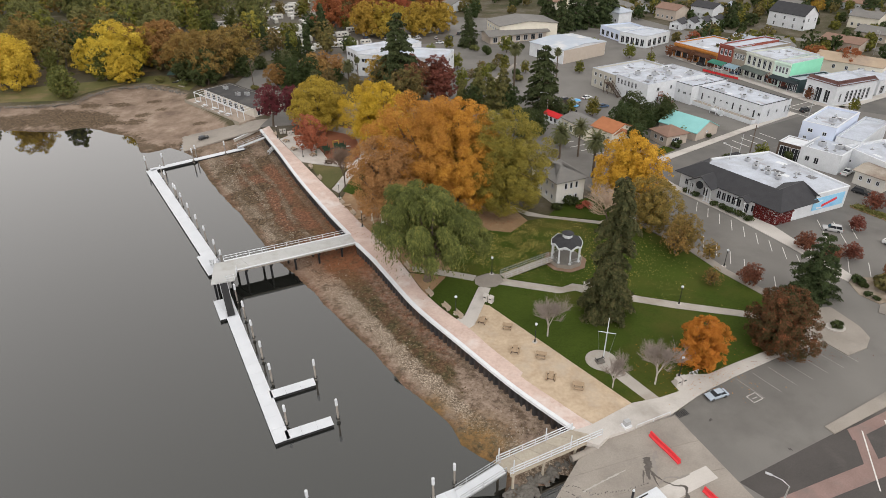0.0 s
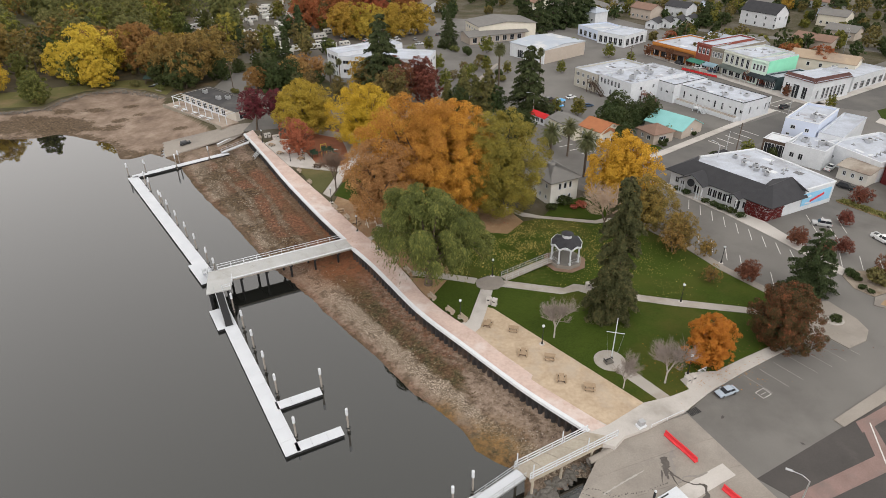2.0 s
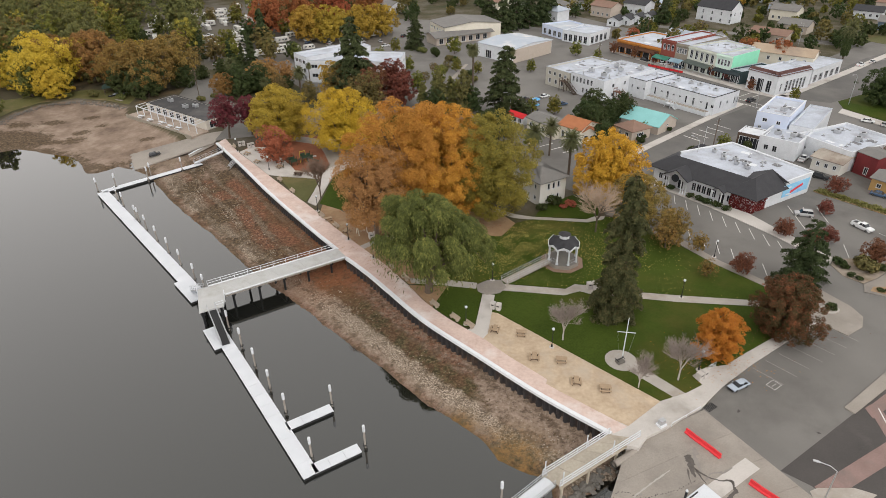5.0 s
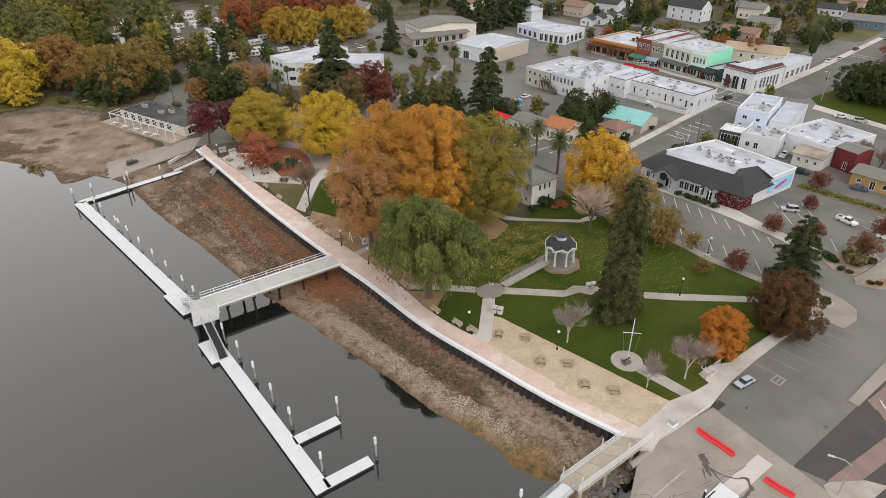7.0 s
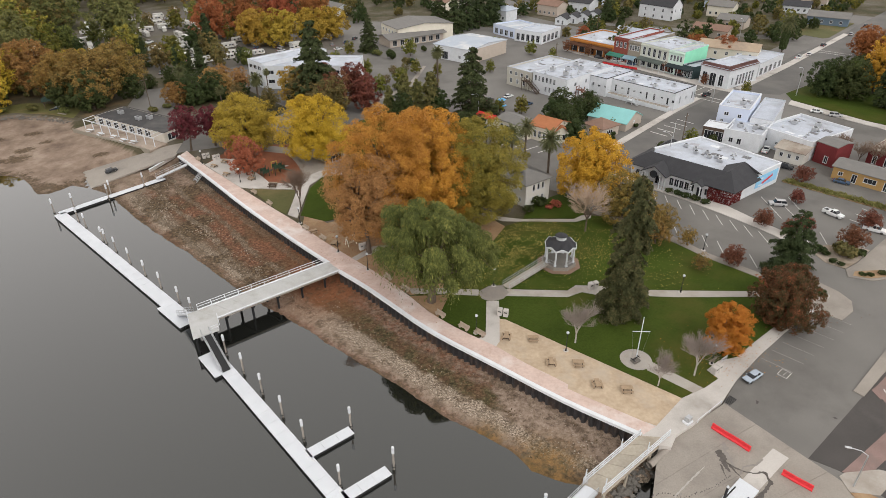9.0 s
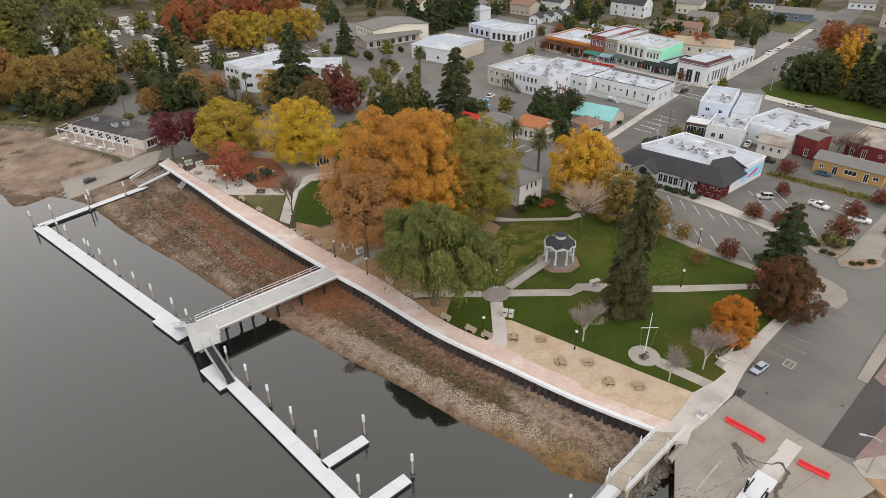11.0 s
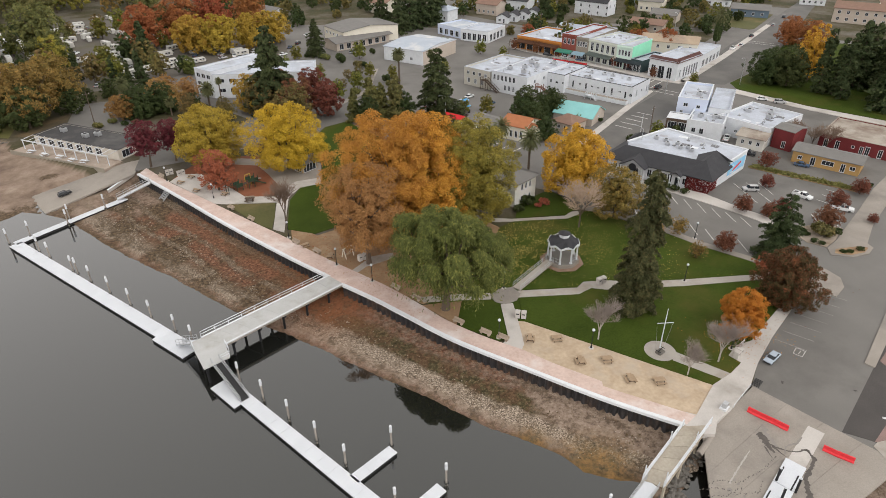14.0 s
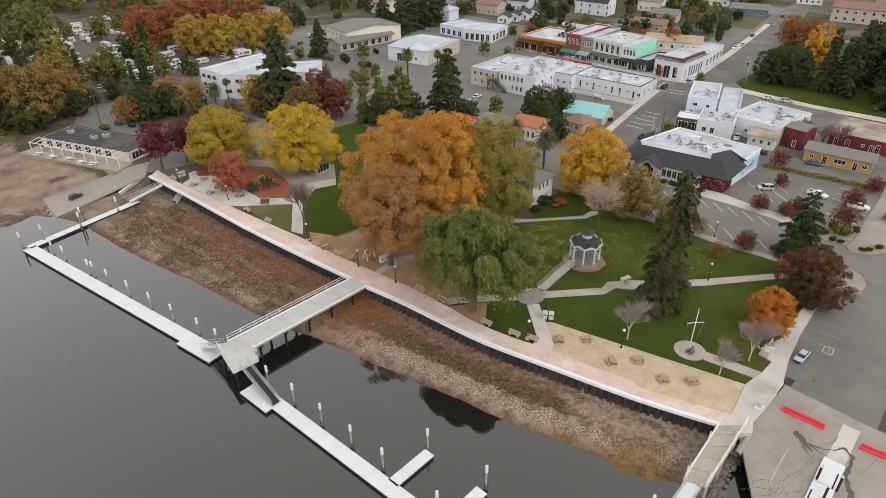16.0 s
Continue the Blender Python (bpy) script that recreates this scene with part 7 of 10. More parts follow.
for i, (p, q) in enumerate(zip(RP, RP[1:] + RP[:1])):
    top = 4.75 if i in (2, 3, 4) else 3.45
    part("wall", wall_mesh(BM(), p.x, p.y, q.x, q.y, -0.15, top, RH.get(i, [])), WHITE_PAINT, rest)
    for h in RH.get(i, []):
        fill_hole(rest, p.x, p.y, q.x, q.y, h, WHITE_PAINT, None, h[1] < 0.2, 1)
    if top > 4:
        part("parapet_cap", beam(BM(), (p.x, p.y, 4.8), (q.x, q.y, 4.8), 0.4, 0.1), WHITE_PAINT, rest)
bm = slab(BM(), [(2.0, 5.0), (21.4, 5.0), (21.8, 10.2), (24.2, 10.4), (25.7, 18.8), (6.2, 22.4), (1.4, 8.6)], 4.3, 4.5)
bmesh.ops.triangulate(bm, faces=[f for f in bm.faces if len(f.verts) > 4])
part("flat_roof", bm, ROOF_WHITE, rest, "flat white coated roof")


def roof_faces(pts, faces, thick=0.14):
    bm = BM()
    v = [bm.verts.new(p) for p in pts]
    for f in faces:
        bm.faces.new([v[i] for i in f])
    bmesh.ops.recalc_face_normals(bm, faces=bm.faces[:])
    bmesh.ops.solidify(bm, geom=bm.faces[:], thickness=thick)
    return bm


part("mansard_roof", roof_faces([(-1.3, -0.7, 3.45), (20.6, -0.7, 3.45), (20.6, 3.7, 5.75), (2.4, 3.7, 5.75), (0.6, 8.6, 4.78), (2.7, 5.6, 4.5), (20.6, 5.6, 4.5), (-1.4, 4.0, 3.3)],
     [(0, 1, 2, 3), (3, 2, 6, 5), (0, 3, 7), (3, 4, 7), (3, 5, 4)]), ROOF_DARK, rest, "charcoal shingled mansard roof")
part("hip_roof", roof_faces([(16.6, -0.75, 3.4), (23.6, -0.75, 3.4), (25.1, 10.3, 3.3), (20.4, 4.0, 6.05), (20.9, 10.3, 6.3), (17.0, 10.3, 4.4), (20.9, 10.3, 4.4), (25.0, 10.3, 4.4)],
     [(0, 1, 3), (1, 2, 4, 3), (0, 3, 4, 5), (5, 4, 6), (4, 7, 6)]), ROOF_DARK, rest, "charcoal shingled hip roof")
for x, o, q in ((6.5, 2.6, 3.1), (16.0, 2.0, 1.3)):
    part("gable_roof", roof_faces([(x, -o, 3.3 + q * 0.62), (x - q, -o, 3.3), (x, 1.8, 3.3 + q * 0.62), (x - q - 0.1, 0.2, 3.3), (x + q, -o, 3.3), (x + q + 0.1, 0.2, 3.3)], [(0, 1, 3, 2), (0, 2, 5, 4)]), ROOF_DARK, rest, "charcoal shingled gable roof")
bm = BM()
v = [bm.verts.new(p) for p in ((6.5 - 2.9, -2.3, 3.2), (6.5 + 2.9, -2.3, 3.2), (6.5, -2.3, 5.05))]
bm.faces.new(v)
bmesh.ops.solidify(bm, geom=bm.faces[:], thickness=0.15)
part("pediment", bm, WHITE_PAINT, rest, "white pediment")
part("fanlight", cyl(BM(), (6.5, -2.5, 3.3), (6.5, -2.36, 3.3), 0.85, n=20), GLASS, rest, "half-round fanlight")
for x in (3.8, 4.4, 5.0, 8.0, 8.6, 9.2, 15.0, 17.0):
    bm = cyl(BM(), (x, -2.2, 0.15), (x, -2.2, 3.15), 0.13, 0.11, 10)
    box(bm, x, -2.2, 0.1, 0.36, 0.36, 0.2)
    box(bm, x, -2.2, 3.0, 0.36, 0.36, 0.2)
    part("porch_column", bm, WHITE_PAINT, rest, "white porch column")
IVY = leaf_mat("red_ivy_leaves", [(0.06, 0.02, 0.018), (0.15, 0.025, 0.025), (0.22, 0.045, 0.035)], 0.0)
ivr = np.random.default_rng(5)
ip = np.concatenate([np.stack([ivr.uniform(18.0, 22.7, 900), ivr.uniform(-0.25, -0.02, 900), ivr.uniform(0.05, 3.1, 900)], 1),
                     np.stack([22.65 + ivr.uniform(0, 0.2, 700), ivr.uniform(0.0, 4.2, 700), ivr.uniform(0.05, 3.1, 700)], 1)])
ip[900:, 0] += ip[900:, 1] * 0.18
idn = np.concatenate([np.tile([0, -1.0, 0.3], (900, 1)), np.tile([1.0, -0.2, 0.3], (700, 1))])
ivy = thing("ivy", "dark red ivy covering the restaurant's corner walls", "climbing plant", rest.matrix_basis.copy())
ivo = new("foliage", leaf_mesh("foliage", ip, idn, 0.24, ivr, IVY))
ivo.parent = ivy
mural = thing("mural", "large blue mural with a red streak on the white wall", "mural", rest.matrix_basis @ pose(24.33, 9.5, 0.9, 0, 0, -10.15))
part("mural_panel", box(BM(), 0.05, 4.4, 0.2, 0.06, 8.8, 2.7), MURAL_BLUE, mural)
bm = BM()
beam(bm, (0.1, 2.6, 0.9), (0.1, 6.6, 1.9), 0.05, 0.55)
part("mural_streak", bm, RED_PLASTIC, mural, "red painted streak")
for a, b in (((0.1, 0.8, 1.9), (0.1, 2.6, 2.2)), ((0.1, 1.2, 0.7), (0.1, 3.0, 0.5))):
    part("mural_splash", beam(BM(), a, b, 0.05, 0.32), WHITE_PAINT, mural, "pale painted splash")
for s, o in ((6, 14.5), (8.5, 14.0), (11.5, 13.5), (12.8, 11.5), (14.2, 12.5), (15.5, 11.0), (9.5, 12.0)):
    x, y = at_line(RA, RB, s, o)
    roof_unit(x, y, 4.46, 1.0, 0.8, 0.7, -53)
gar = house("gabled_shed", "small dark-roofed shed behind the restaurant", (59.4, 138.4), (62.2, 134.6), 4.4, 2.8, WHITE_PAINT, ROOF_DARK, "hip", None, 1.5)

# lavender block and its white annexes
LA, LB = (82.4, 151.2), (87.9, 145.8)
house("lavender_building", "pale lavender two-storey building with a white flat roof", LA, LB, 16.5, 7.4, LAVENDER, ROOF_WHITE, "flat", {"front": [(1.6, 5.0, 1.2, 1.0), (5.0, 4.8, 1.0, 1.0), (1.0, 3.2, 0.8, 0.7)], "left": row(3, 1.0, 4.6, 1.2, 1, 15)}, frame_mat=WHITE_PAINT, trim=WHITE_PAINT)
house("white_annexe", "low white annexe with a stepped roof", (78.6, 141.6), (84.6, 135.0), 12.0, 4.6, WHITE_PAINT, ROOF_WHITE, "flat", {"front": [(1.4, 1.4, 1.1, 1.3), (3.4, 1.2, 1.1, 1.6)], "right": [(6.0, 1.6, 1.0, 0.8)]}, trim=WHITE_PAINT)
house("white_annexe", "tall white rear block", (88.2, 145.4), (92.0, 141.6), 20.0, 5.6, WHITE_PAINT, ROOF_WHITE, "flat", {"front": []})
house("white_store_building", "long white shop building with a wide flat roof", (88.2, 141.2), (93.0, 128.0), 17.4, 4.8, WHITE_PAINT, ROOF_WHITE, "flat", {"front": [(2.0, 1.6, 0.9, 0.8), (5.0, 1.4, 0.9, 0.8)]}, trim=WHITE_PAINT)
house("cream_outbuilding", "off-white outbuilding with a shallow stained roof", (86.0, 130.9), (89.5, 125.6), 7.4, 3.1, mat("off_white_siding", (0.66, 0.64, 0.6), (0.54, 0.52, 0.48), scale=0.5), ROOF_RUST, "gable", {"front": row(3, 0.8, 1.2, 1.1, 0.5, 6)}, 0.6, 0.5)
house("barn_red_building", "dark red windowless back building", (94.4, 128.1), (95.9, 123.2), 6.0, 5.0, BARN_RED, ROOF_GREY, "gable", {"front": [(2.6, 0.5, 1.0, 1.8)]}, 0.5, 0.2)
house("barn_red_building", "long dark red back building with pale doors", (106.2, 124.6), (117.2, 104.3), 16.5, 3.4, BARN_RED, ROOF_RUST, "flat", {"front": [(1.2, 0.1, 1.0, 2.1), (3.8, 0.1, 1.0, 2.2), (7.4, 1.2, 0.7, 0.7), (9.2, 0.1, 0.9, 2.0), (10.4, 0.1, 1.0, 2.3), (13.2, 0.1, 1.0, 2.2), (16.5, 1.0, 1.0, 1.0), (19.5, 0.1, 1.0, 2.2)]}, parapet=0.2)
house("ochre_building", "long low ochre building with a shallow grey roof", (91.8, 118.6), (99.2, 106.4), 6.5, 2.9, YELLOW_WOOD, ROOF_GREY, "gable", {"front": [(1.2, 1.0, 1.0, 1.0), (4.0, 0.1, 1.1, 2.1), (6.4, 0.9, 2.6, 1.2), (10.4, 0.1, 1.0, 2.1), (12.2, 1.0, 1.2, 1.0)]}, 0.9)
part_porch = house("open_porch", "dark open-sided porch with a pale flat roof", (75.2, 145.6), (79.4, 141.2), 5.5, 4.2, DARKWOOD, WHITE_PAINT, "flat", {"front": [(0.5, 0.2, 2.4, 3.2), (3.2, 0.2, 2.4, 3.2)], "left": [(0.6, 0.2, 4.0, 3.2)]}, parapet=0.1)
for x, y, z in ((98.5, 141.6, 4.3), (103, 138.6, 4.3), (100, 136, 4.3), (90, 152, 6.9), (87, 141, 4.1), (84, 143, 4.1)):
    roof_unit(x, y, z, 1.5, 1.2, 0.9, 30)
for s, o in ((4, 8), (8, 9), (11, 9), (17, 8), (6, 3), (13, 4)):
    x, y = at_line((69.0, 188.3), (80.2, 169.5), s, o)
    roof_unit(x, y, 4.5, 1.3, 1.1, 0.8, -55)
for s, o in ((3, 6), (6, 10), (9, 5), (8, 14), (4, 17), (11, 20)):
    x, y = at_line((46.4, 197.4), (53.4, 185.8), s, o)
    roof_unit(x, y, 6.1, 1.6, 1.2, 1.0, -40)



def outside_stair(x, y, yaw, height, material, label):
    """A landing with a straight flight of steps and a post rail, running along its x axis."""
    t = thing("outside_stair", label, "stair", pose(x, y, 0.02, 0, 0, yaw))
    part("landing", box(BM(), 0, 0, height - 0.15, 2.2, 1.6, 0.15), material, t)
    n = int(height / 0.18)
    for i in range(n):
        part("step", box(BM(), 1.1 + 0.27 * (i + 0.5), 0, height - 0.18 * (i + 1) - 0.06, 0.3, 1.2, 0.06), material, t)
    for s in (-0.62, 0.62):
        part("stringer", beam(BM(), (1.1, s, height - 0.2), (1.1 + 0.27 * n, s, 0.0), 0.07, 0.28), material, t)
        part("handrail", beam(BM(), (1.1, s, height + 0.9), (1.1 + 0.27 * n, s, 0.95), 0.07), material, t)
        for i in range(0, n + 1, 3):
            z = height - 0.18 * i
            part("rail_post", box(BM(), 1.1 + 0.27 * i, s, z - 0.2, 0.08, 0.08, 1.1), material, t)
    for px_, py_ in ((-1.0, -0.7), (-1.0, 0.7), (1.0, -0.7), (1.0, 0.7)):
        part("post", box(BM(), px_, py_, 0, 0.14, 0.14, height + 0.9), material, t)
    for a, b in (((-1.0, -0.7), (1.0, -0.7)), ((-1.0, -0.7), (-1.0, 0.7))):
        part("handrail", beam(BM(), (*a, height + 0.9), (*b, height + 0.9), 0.08), material, t)
    return t


outside_stair(58.6, 187.4, -59, 2.6, mat("red_brown_deck_timber", (0.2, 0.095, 0.07), (0.14, 0.07, 0.05), scale=1), "red-brown timber stair and landing behind the white building")
outside_stair(44.4, 198.6, -59, 3.2, DARKWOOD, "dark timber outside stair against the beige building")
W4A, W4B = (69.0, 188.3), (80.2, 169.5)
lt = thing("loading_terrace", "low white concrete terrace with a thin steel rail", "terrace", pose(*at_line(W4A, W4B, 0, 0), 0.0, 0, 0, math.degrees(math.atan2(W4B[1] - W4A[1], W4B[0] - W4A[0]))))
part("terrace_slab", box(BM(), 10.6, -1.0, -0.1, 21.4, 1.9, 1.25), WHITE_PAINT, lt)
part("terrace_floor", box(BM(), 10.6, -1.0, 1.155, 21.0, 1.6, 0.03), ROOF_RUST, lt)
for i in range(12):
    part("rail_post", box(BM(), 0.3 + i * 1.87, -1.85, 1.15, 0.06, 0.06, 0.95), GALV, lt)
part("handrail", beam(BM(), (0.3, -1.85, 2.1), (20.9, -1.85, 2.1), 0.06), GALV, lt)
outside_stair(*at_line(W4A, W4B, 9.5, -2.8), -59, 1.15, WHITE_PAINT, "short white stair up to the loading terrace")

# houses between the park and the town
house("library_house", "pale two-storey stucco house with a grey hip roof", (18.8, 118.4), (25.0, 121.5), 9.8, 5.4, mat("pale_stucco", (0.7, 0.68, 0.64), (0.6, 0.58, 0.54), scale=0.5), ROOF_GREY, "hip", {"front": row(3, 0.75, 3.2, 1.5, 1.6, 5.6) + row(3, 0.7, 0.7, 1.2, 1.6, 5.6), "left": row(4, 0.8, 3.4, 1.1, 0.8, 9) + row(4, 0.8, 0.9, 1.1, 0.8, 9)}, 1.7, 0.6)
house("mission_house", "cream stucco house with an orange clay-tile roof and arched windows", (32.4, 157.0), (36.6, 151.4), 8.0, 3.9, CREAM_PAINT, ROOF_TILE, "gable", {"front": row(4, 0.9, 0.8, 1.9, 0.8, 6.6)}, 1.5, 0.35)
house("mission_wing", "cream stucco wing with an orange clay-tile roof", (37.3, 152.0), (41.0, 151.6), 7.0, 3.2, CREAM_PAINT, ROOF_TILE, "gable", {"front": row(2, 1.0, 0.8, 1.6, 0.3, 3.4)}, 1.2, 0.3, ridge="y")
house("grey_shop", "low cream shop with a shallow grey roof", (25.8, 165.2), (31.0, 155.8), 6.4, 3.3, CREAM_PAINT, ROOF_GREY, "gable", {"front": row(4, 1.3, 0.6, 1.7, 0.5, 10)}, 0.9)
house("market_stall", "open market stall under a bright red awning", (21.7, 172.2), (25.0, 167.4), 2.6, 2.2, WHITE_PAINT, RED_CLOTH, "gable", {"front": row(3, 1.3, 0.5, 1.4, 0.2, 5.6)}, 0.7, 0.3)
house("brown_bungalow", "small tan bungalow with a brown hip roof", (48.0, 157.8), (50.6, 152.2), 6.5, 2.9, TAN_STUCCO, ROOF_BROWN, "hip", {"front": [(1.5, 0.9, 1.0, 1.1), (3.6, 0.9, 1.4, 1.2)], "right": [(1.5, 0.9, 2.4, 1.1)]}, 1.4, 0.5)
house("turquoise_roofed_hall", "low pale hall with a bright turquoise roof", (59.2, 156.2), (66.6, 162.0), 11.5, 2.2, TAN_STUCCO, ROOF_TEAL, "gable", {"front": [(4.2, 1.4, 0.9, 0.6)], "right": [(2.0, 0.1, 1.0, 1.9)]}, 2.3, 0.3, ridge="y")

# north side: white curved motel, warehouse, shops
house("white_motel", "white three-storey motel wing with ribbon windows", (-43.4, 225.8), (-38.6, 218.8), 26.0, 8.3, WHITE_PAINT, ROOF_WHITE, "flat", {"front": row(3, 2.0, 5.7, 1.4, 0.4, 8.2) + row(3, 2.0, 3.1, 1.4, 0.4, 8.2) + row(3, 1.6, 0.5, 1.6, 0.4, 8.2), "right": row(4, 2.0, 5.4, 1.3, 0.5, 18) + row(4, 2.0, 2.4, 1.3, 0.5, 18)})
house("white_motel", "white motel wing with a flat roof", (-38.2, 218.6), (-8.0, 212.2), 14.0, 7.4, WHITE_PAINT, ROOF_WHITE, "flat", {"front": row(8, 2.2, 4.8, 1.3, 0.5, 29) + row(8, 2.2, 1.8, 1.3, 0.5, 29), "right": row(3, 2.2, 4.8, 1.3, 0.5, 13)})
wh = house("white_warehouse", "white warehouse with a blue-grey metal roof", (23.6, 248.0), (34.6, 234.2), 23.0, 5.0, WHITE_PAINT, ROOF_BLUE, "gable", {"front": [(4, 0.1, 3.0, 3.0), (12, 1.2, 1.2, 1.2)]}, 0.9, 0.3)
part("side_cladding", box(BM(), math.hypot(11, 13.8) + 0.05, 11.6, -0.1, 0.08, 22.4, 4.9), TAN_STUCCO, wh, "tan rendered side wall")
house("split_level_building", "white and tan split-level commercial building with grey roofs", (8.0, 288.0), (13.0, 272.0), 26.0, 6.0, CREAM_PAINT, ROOF_GREY, "gable", {"front": row(5, 1.4, 3.4, 1.2, 0.5, 16)}, 1.4, 0.5)
house("tan_shop_wing", "long tan shop wing with a grey roof and a deep porch", (9.0, 266.4), (33.0, 276.6), 9.0, 3.4, TAN_STUCCO, ROOF_GREY, "gable", {"front": row(7, 2.0, 0.4, 2.2, 0.5, 25)}, 1.2, 1.2)
house("white_corner_store", "white corner store with wide shop windows", (62.0, 268.4), (70.6, 258.6), 16.0, 4.6, WHITE_PAINT, ROOF_WHITE, "flat", {"front": row(5, 1.7, 0.5, 2.8, 0.5, 12.4), "right": row(4, 2.2, 0.5, 2.8, 0.5, 14)})
house("pale_blue_store", "pale blue low store with a flat roof", (57.0, 284.0), (62.9, 270.4), 15.0, 4.2, LAVENDER, ROOF_BLUE, "flat", {"front": row(4, 2.0, 0.5, 2.3, 0.5, 14.0)})
for k in range(4):
    house("row_cottage", "small white row cottage with a dark gable roof", (90.0 + k * 6.2, 296.0 + k * 2.2), (94.4 + k * 6.2, 292.6 + k * 2.2), 8.0, 2.8, WHITE_PAINT, ROOF_DARK, "gable", {"front": [(1.0, 0.9, 1.2, 1.2), (3.2, 0.1, 0.9, 2.0)]}, 1.4, 0.4, ridge="y", group="row cottages")
house("gabled_white_house", "tall white house with a dark gable roof", (137.0, 306.0), (146.0, 291.0), 9.5, 6.2, WHITE_PAINT, ROOF_DARK, "gable", {"front": row(4, 1.0, 3.4, 1.5, 1, 20) + row(4, 1.0, 0.6, 1.5, 1, 20), "right": row(2, 1.0, 3.4, 1.5, 1, 10)}, 3.6, 0.4)
house("pale_gabled_house", "small white house with a pale metal roof", (104.0, 262.0), (110.0, 253.0), 8.0, 3.0, WHITE_PAINT, ROOF_BLUE, "gable", {"front": row(3, 1.0, 0.9, 1.2, 0.5, 10)}, 1.8, 0.5)
house("craftsman_house", "small green house with a white-trimmed gable", (113.0, 250.6), (117.0, 244.0), 8.0, 3.4, GREY_STUCCO, ROOF_GREY, "gable", {"front": row(2, 1.0, 0.9, 1.2, 0.5, 7)}, 2.0, 0.5, ridge="y")
house("low_house", "low brown house among trees", (140.0, 262.0), (149.0, 250.0), 9.0, 3.2, TAN_STUCCO, ROOF_BROWN, "gable", {"front": row(3, 1.2, 0.9, 1.2, 0.5, 14)}, 1.6, 0.5)
house("slate_blue_house", "dark slate-blue house with white trim on the corner", (204.0, 272.0), (216.0, 260.0), 10.0, 3.6, mat("slate_blue_boarding", (0.14, 0.19, 0.25), scale=0.5), ROOF_GREY, "gable", {"front": row(4, 1.3, 1.0, 1.3, 0.5, 16)}, 1.8, 0.5)
house("apartment_building", "tan two-storey apartment building with white stair gables", (238.0, 244.0), (254.0, 222.0), 11.0, 6.4, TAN_STUCCO, ROOF_BROWN, "gable", {"front": row(7, 1.3, 3.9, 1.4, 0.5, 26) + row(7, 1.3, 1.0, 1.4, 0.5, 26)}, 2.2, 0.5)
for k, (x, y, a, wm, rm) in enumerate([(182, 322, -50, LAVENDER, ROOF_GREY), (108, 326, -52, WHITE_PAINT, ROOF_DARK), (212, 300, -45, WHITE_PAINT, ROOF_DARK), (62, 316, -52, WHITE_PAINT, ROOF_BLUE), (86, 344, -52, WHITE_PAINT, ROOF_GREY), (170, 300, -50, CREAM_PAINT, ROOF_GREY), (190, 345, -50, WHITE_PAINT, ROOF_BROWN), (150, 330, -50, WHITE_PAINT, ROOF_GREY), (120, 345, -50, LAVENDER, ROOF_GREY), (230, 310, -45, TAN_STUCCO, ROOF_BROWN), (260, 285, -45, WHITE_PAINT, ROOF_GREY), (90, 322, -55, TAN_STUCCO, ROOF_BROWN), (70, 340, -55, WHITE_PAINT, ROOF_GREY), (40, 345, -60, CREAM_PAINT, ROOF_BROWN), (160, 275, -50, TAN_STUCCO, ROOF_GREY), (275, 250, -45, CREAM_PAINT, ROOF_BROWN), (-15, 350, -60, WHITE_PAINT, ROOF_GREY), (-140, 275, -30, WHITE_PAINT, ROOF_GREY)]):
    a = radians(a)
    house("hill_house", "detached house with a pitched roof on the hill", (x, y), (x + 12 * math.cos(a), y + 12 * math.sin(a)), 9.0, 3.4 + 1.6 * (k % 2), wm, rm, "gable" if k % 3 else "hip", {"front": row(4, 1.1, 0.9, 1.3, 0.5, 11.5)}, 1.9, 0.5, group="hill houses")

# beach restaurant with its white pergola
BH0, BH1 = (-83.8, 193.0), (-62.0, 173.9)
bh = house("beach_house", "low off-white beach house with a dark flat roof", BH0, BH1, 9.5, 2.7, mat("weathered_off_white_paint", (0.6, 0.56, 0.5), (0.46, 0.42, 0.37), scale=0.5), mat("dark_felt_roof", (0.062, 0.06, 0.062), (0.045, 0.044, 0.046), scale=0.3, fine=3, c3=(0.1, 0.095, 0.092)), "flat", {"front": row(7, 2.2, 0.4, 1.9, 1.0, 24), "right": [(0.8, 0.3, 3.4, 1.9), (5.0, 0.3, 3.4, 1.9)]}, parapet=0.12)
bw = math.hypot(BH1[0] - BH0[0], BH1[1] - BH0[1])
deck = thing("terrace", "pale sand-coloured terrace deck above the beach", "terrace", bh.matrix_basis.copy())
part("terrace_floor", box(BM(), bw / 2 - 0.6, -2.9, -1.2, bw + 3, 5.6, 1.25), mat("worn_terrace_concrete", (0.43, 0.36, 0.3), (0.3, 0.24, 0.2), scale=0.4, fine=4, c3=(0.22, 0.16, 0.12)), deck)
part("terrace_edge", box(BM(), bw / 2 - 0.6, -5.8, -1.2, bw + 3, 0.2, 1.55), BROWN_STONE, deck, "low grey-brown stone edge")
perg = thing("pergola", "white timber pergola along the beach house", "pergola", bh.matrix_basis @ pose(0, 0, 0.05))
for i in range(9):
    x = bw * i / 8
    part("pergola_post", box(BM(), x, -3.3, 0, 0.16, 0.16, 2.3), WHITE_PAINT, perg)
for i in range(15):
    x = bw * i / 14
    part("pergola_rafter", beam(BM(), (x, -0.02, 2.75), (x, -3.6, 2.5), 0.07, 0.12), WHITE_PAINT, perg)
part("pergola_beam", box(BM(), bw / 2, -3.3, 2.3, bw + 0.6, 0.14, 0.2), WHITE_PAINT, perg)
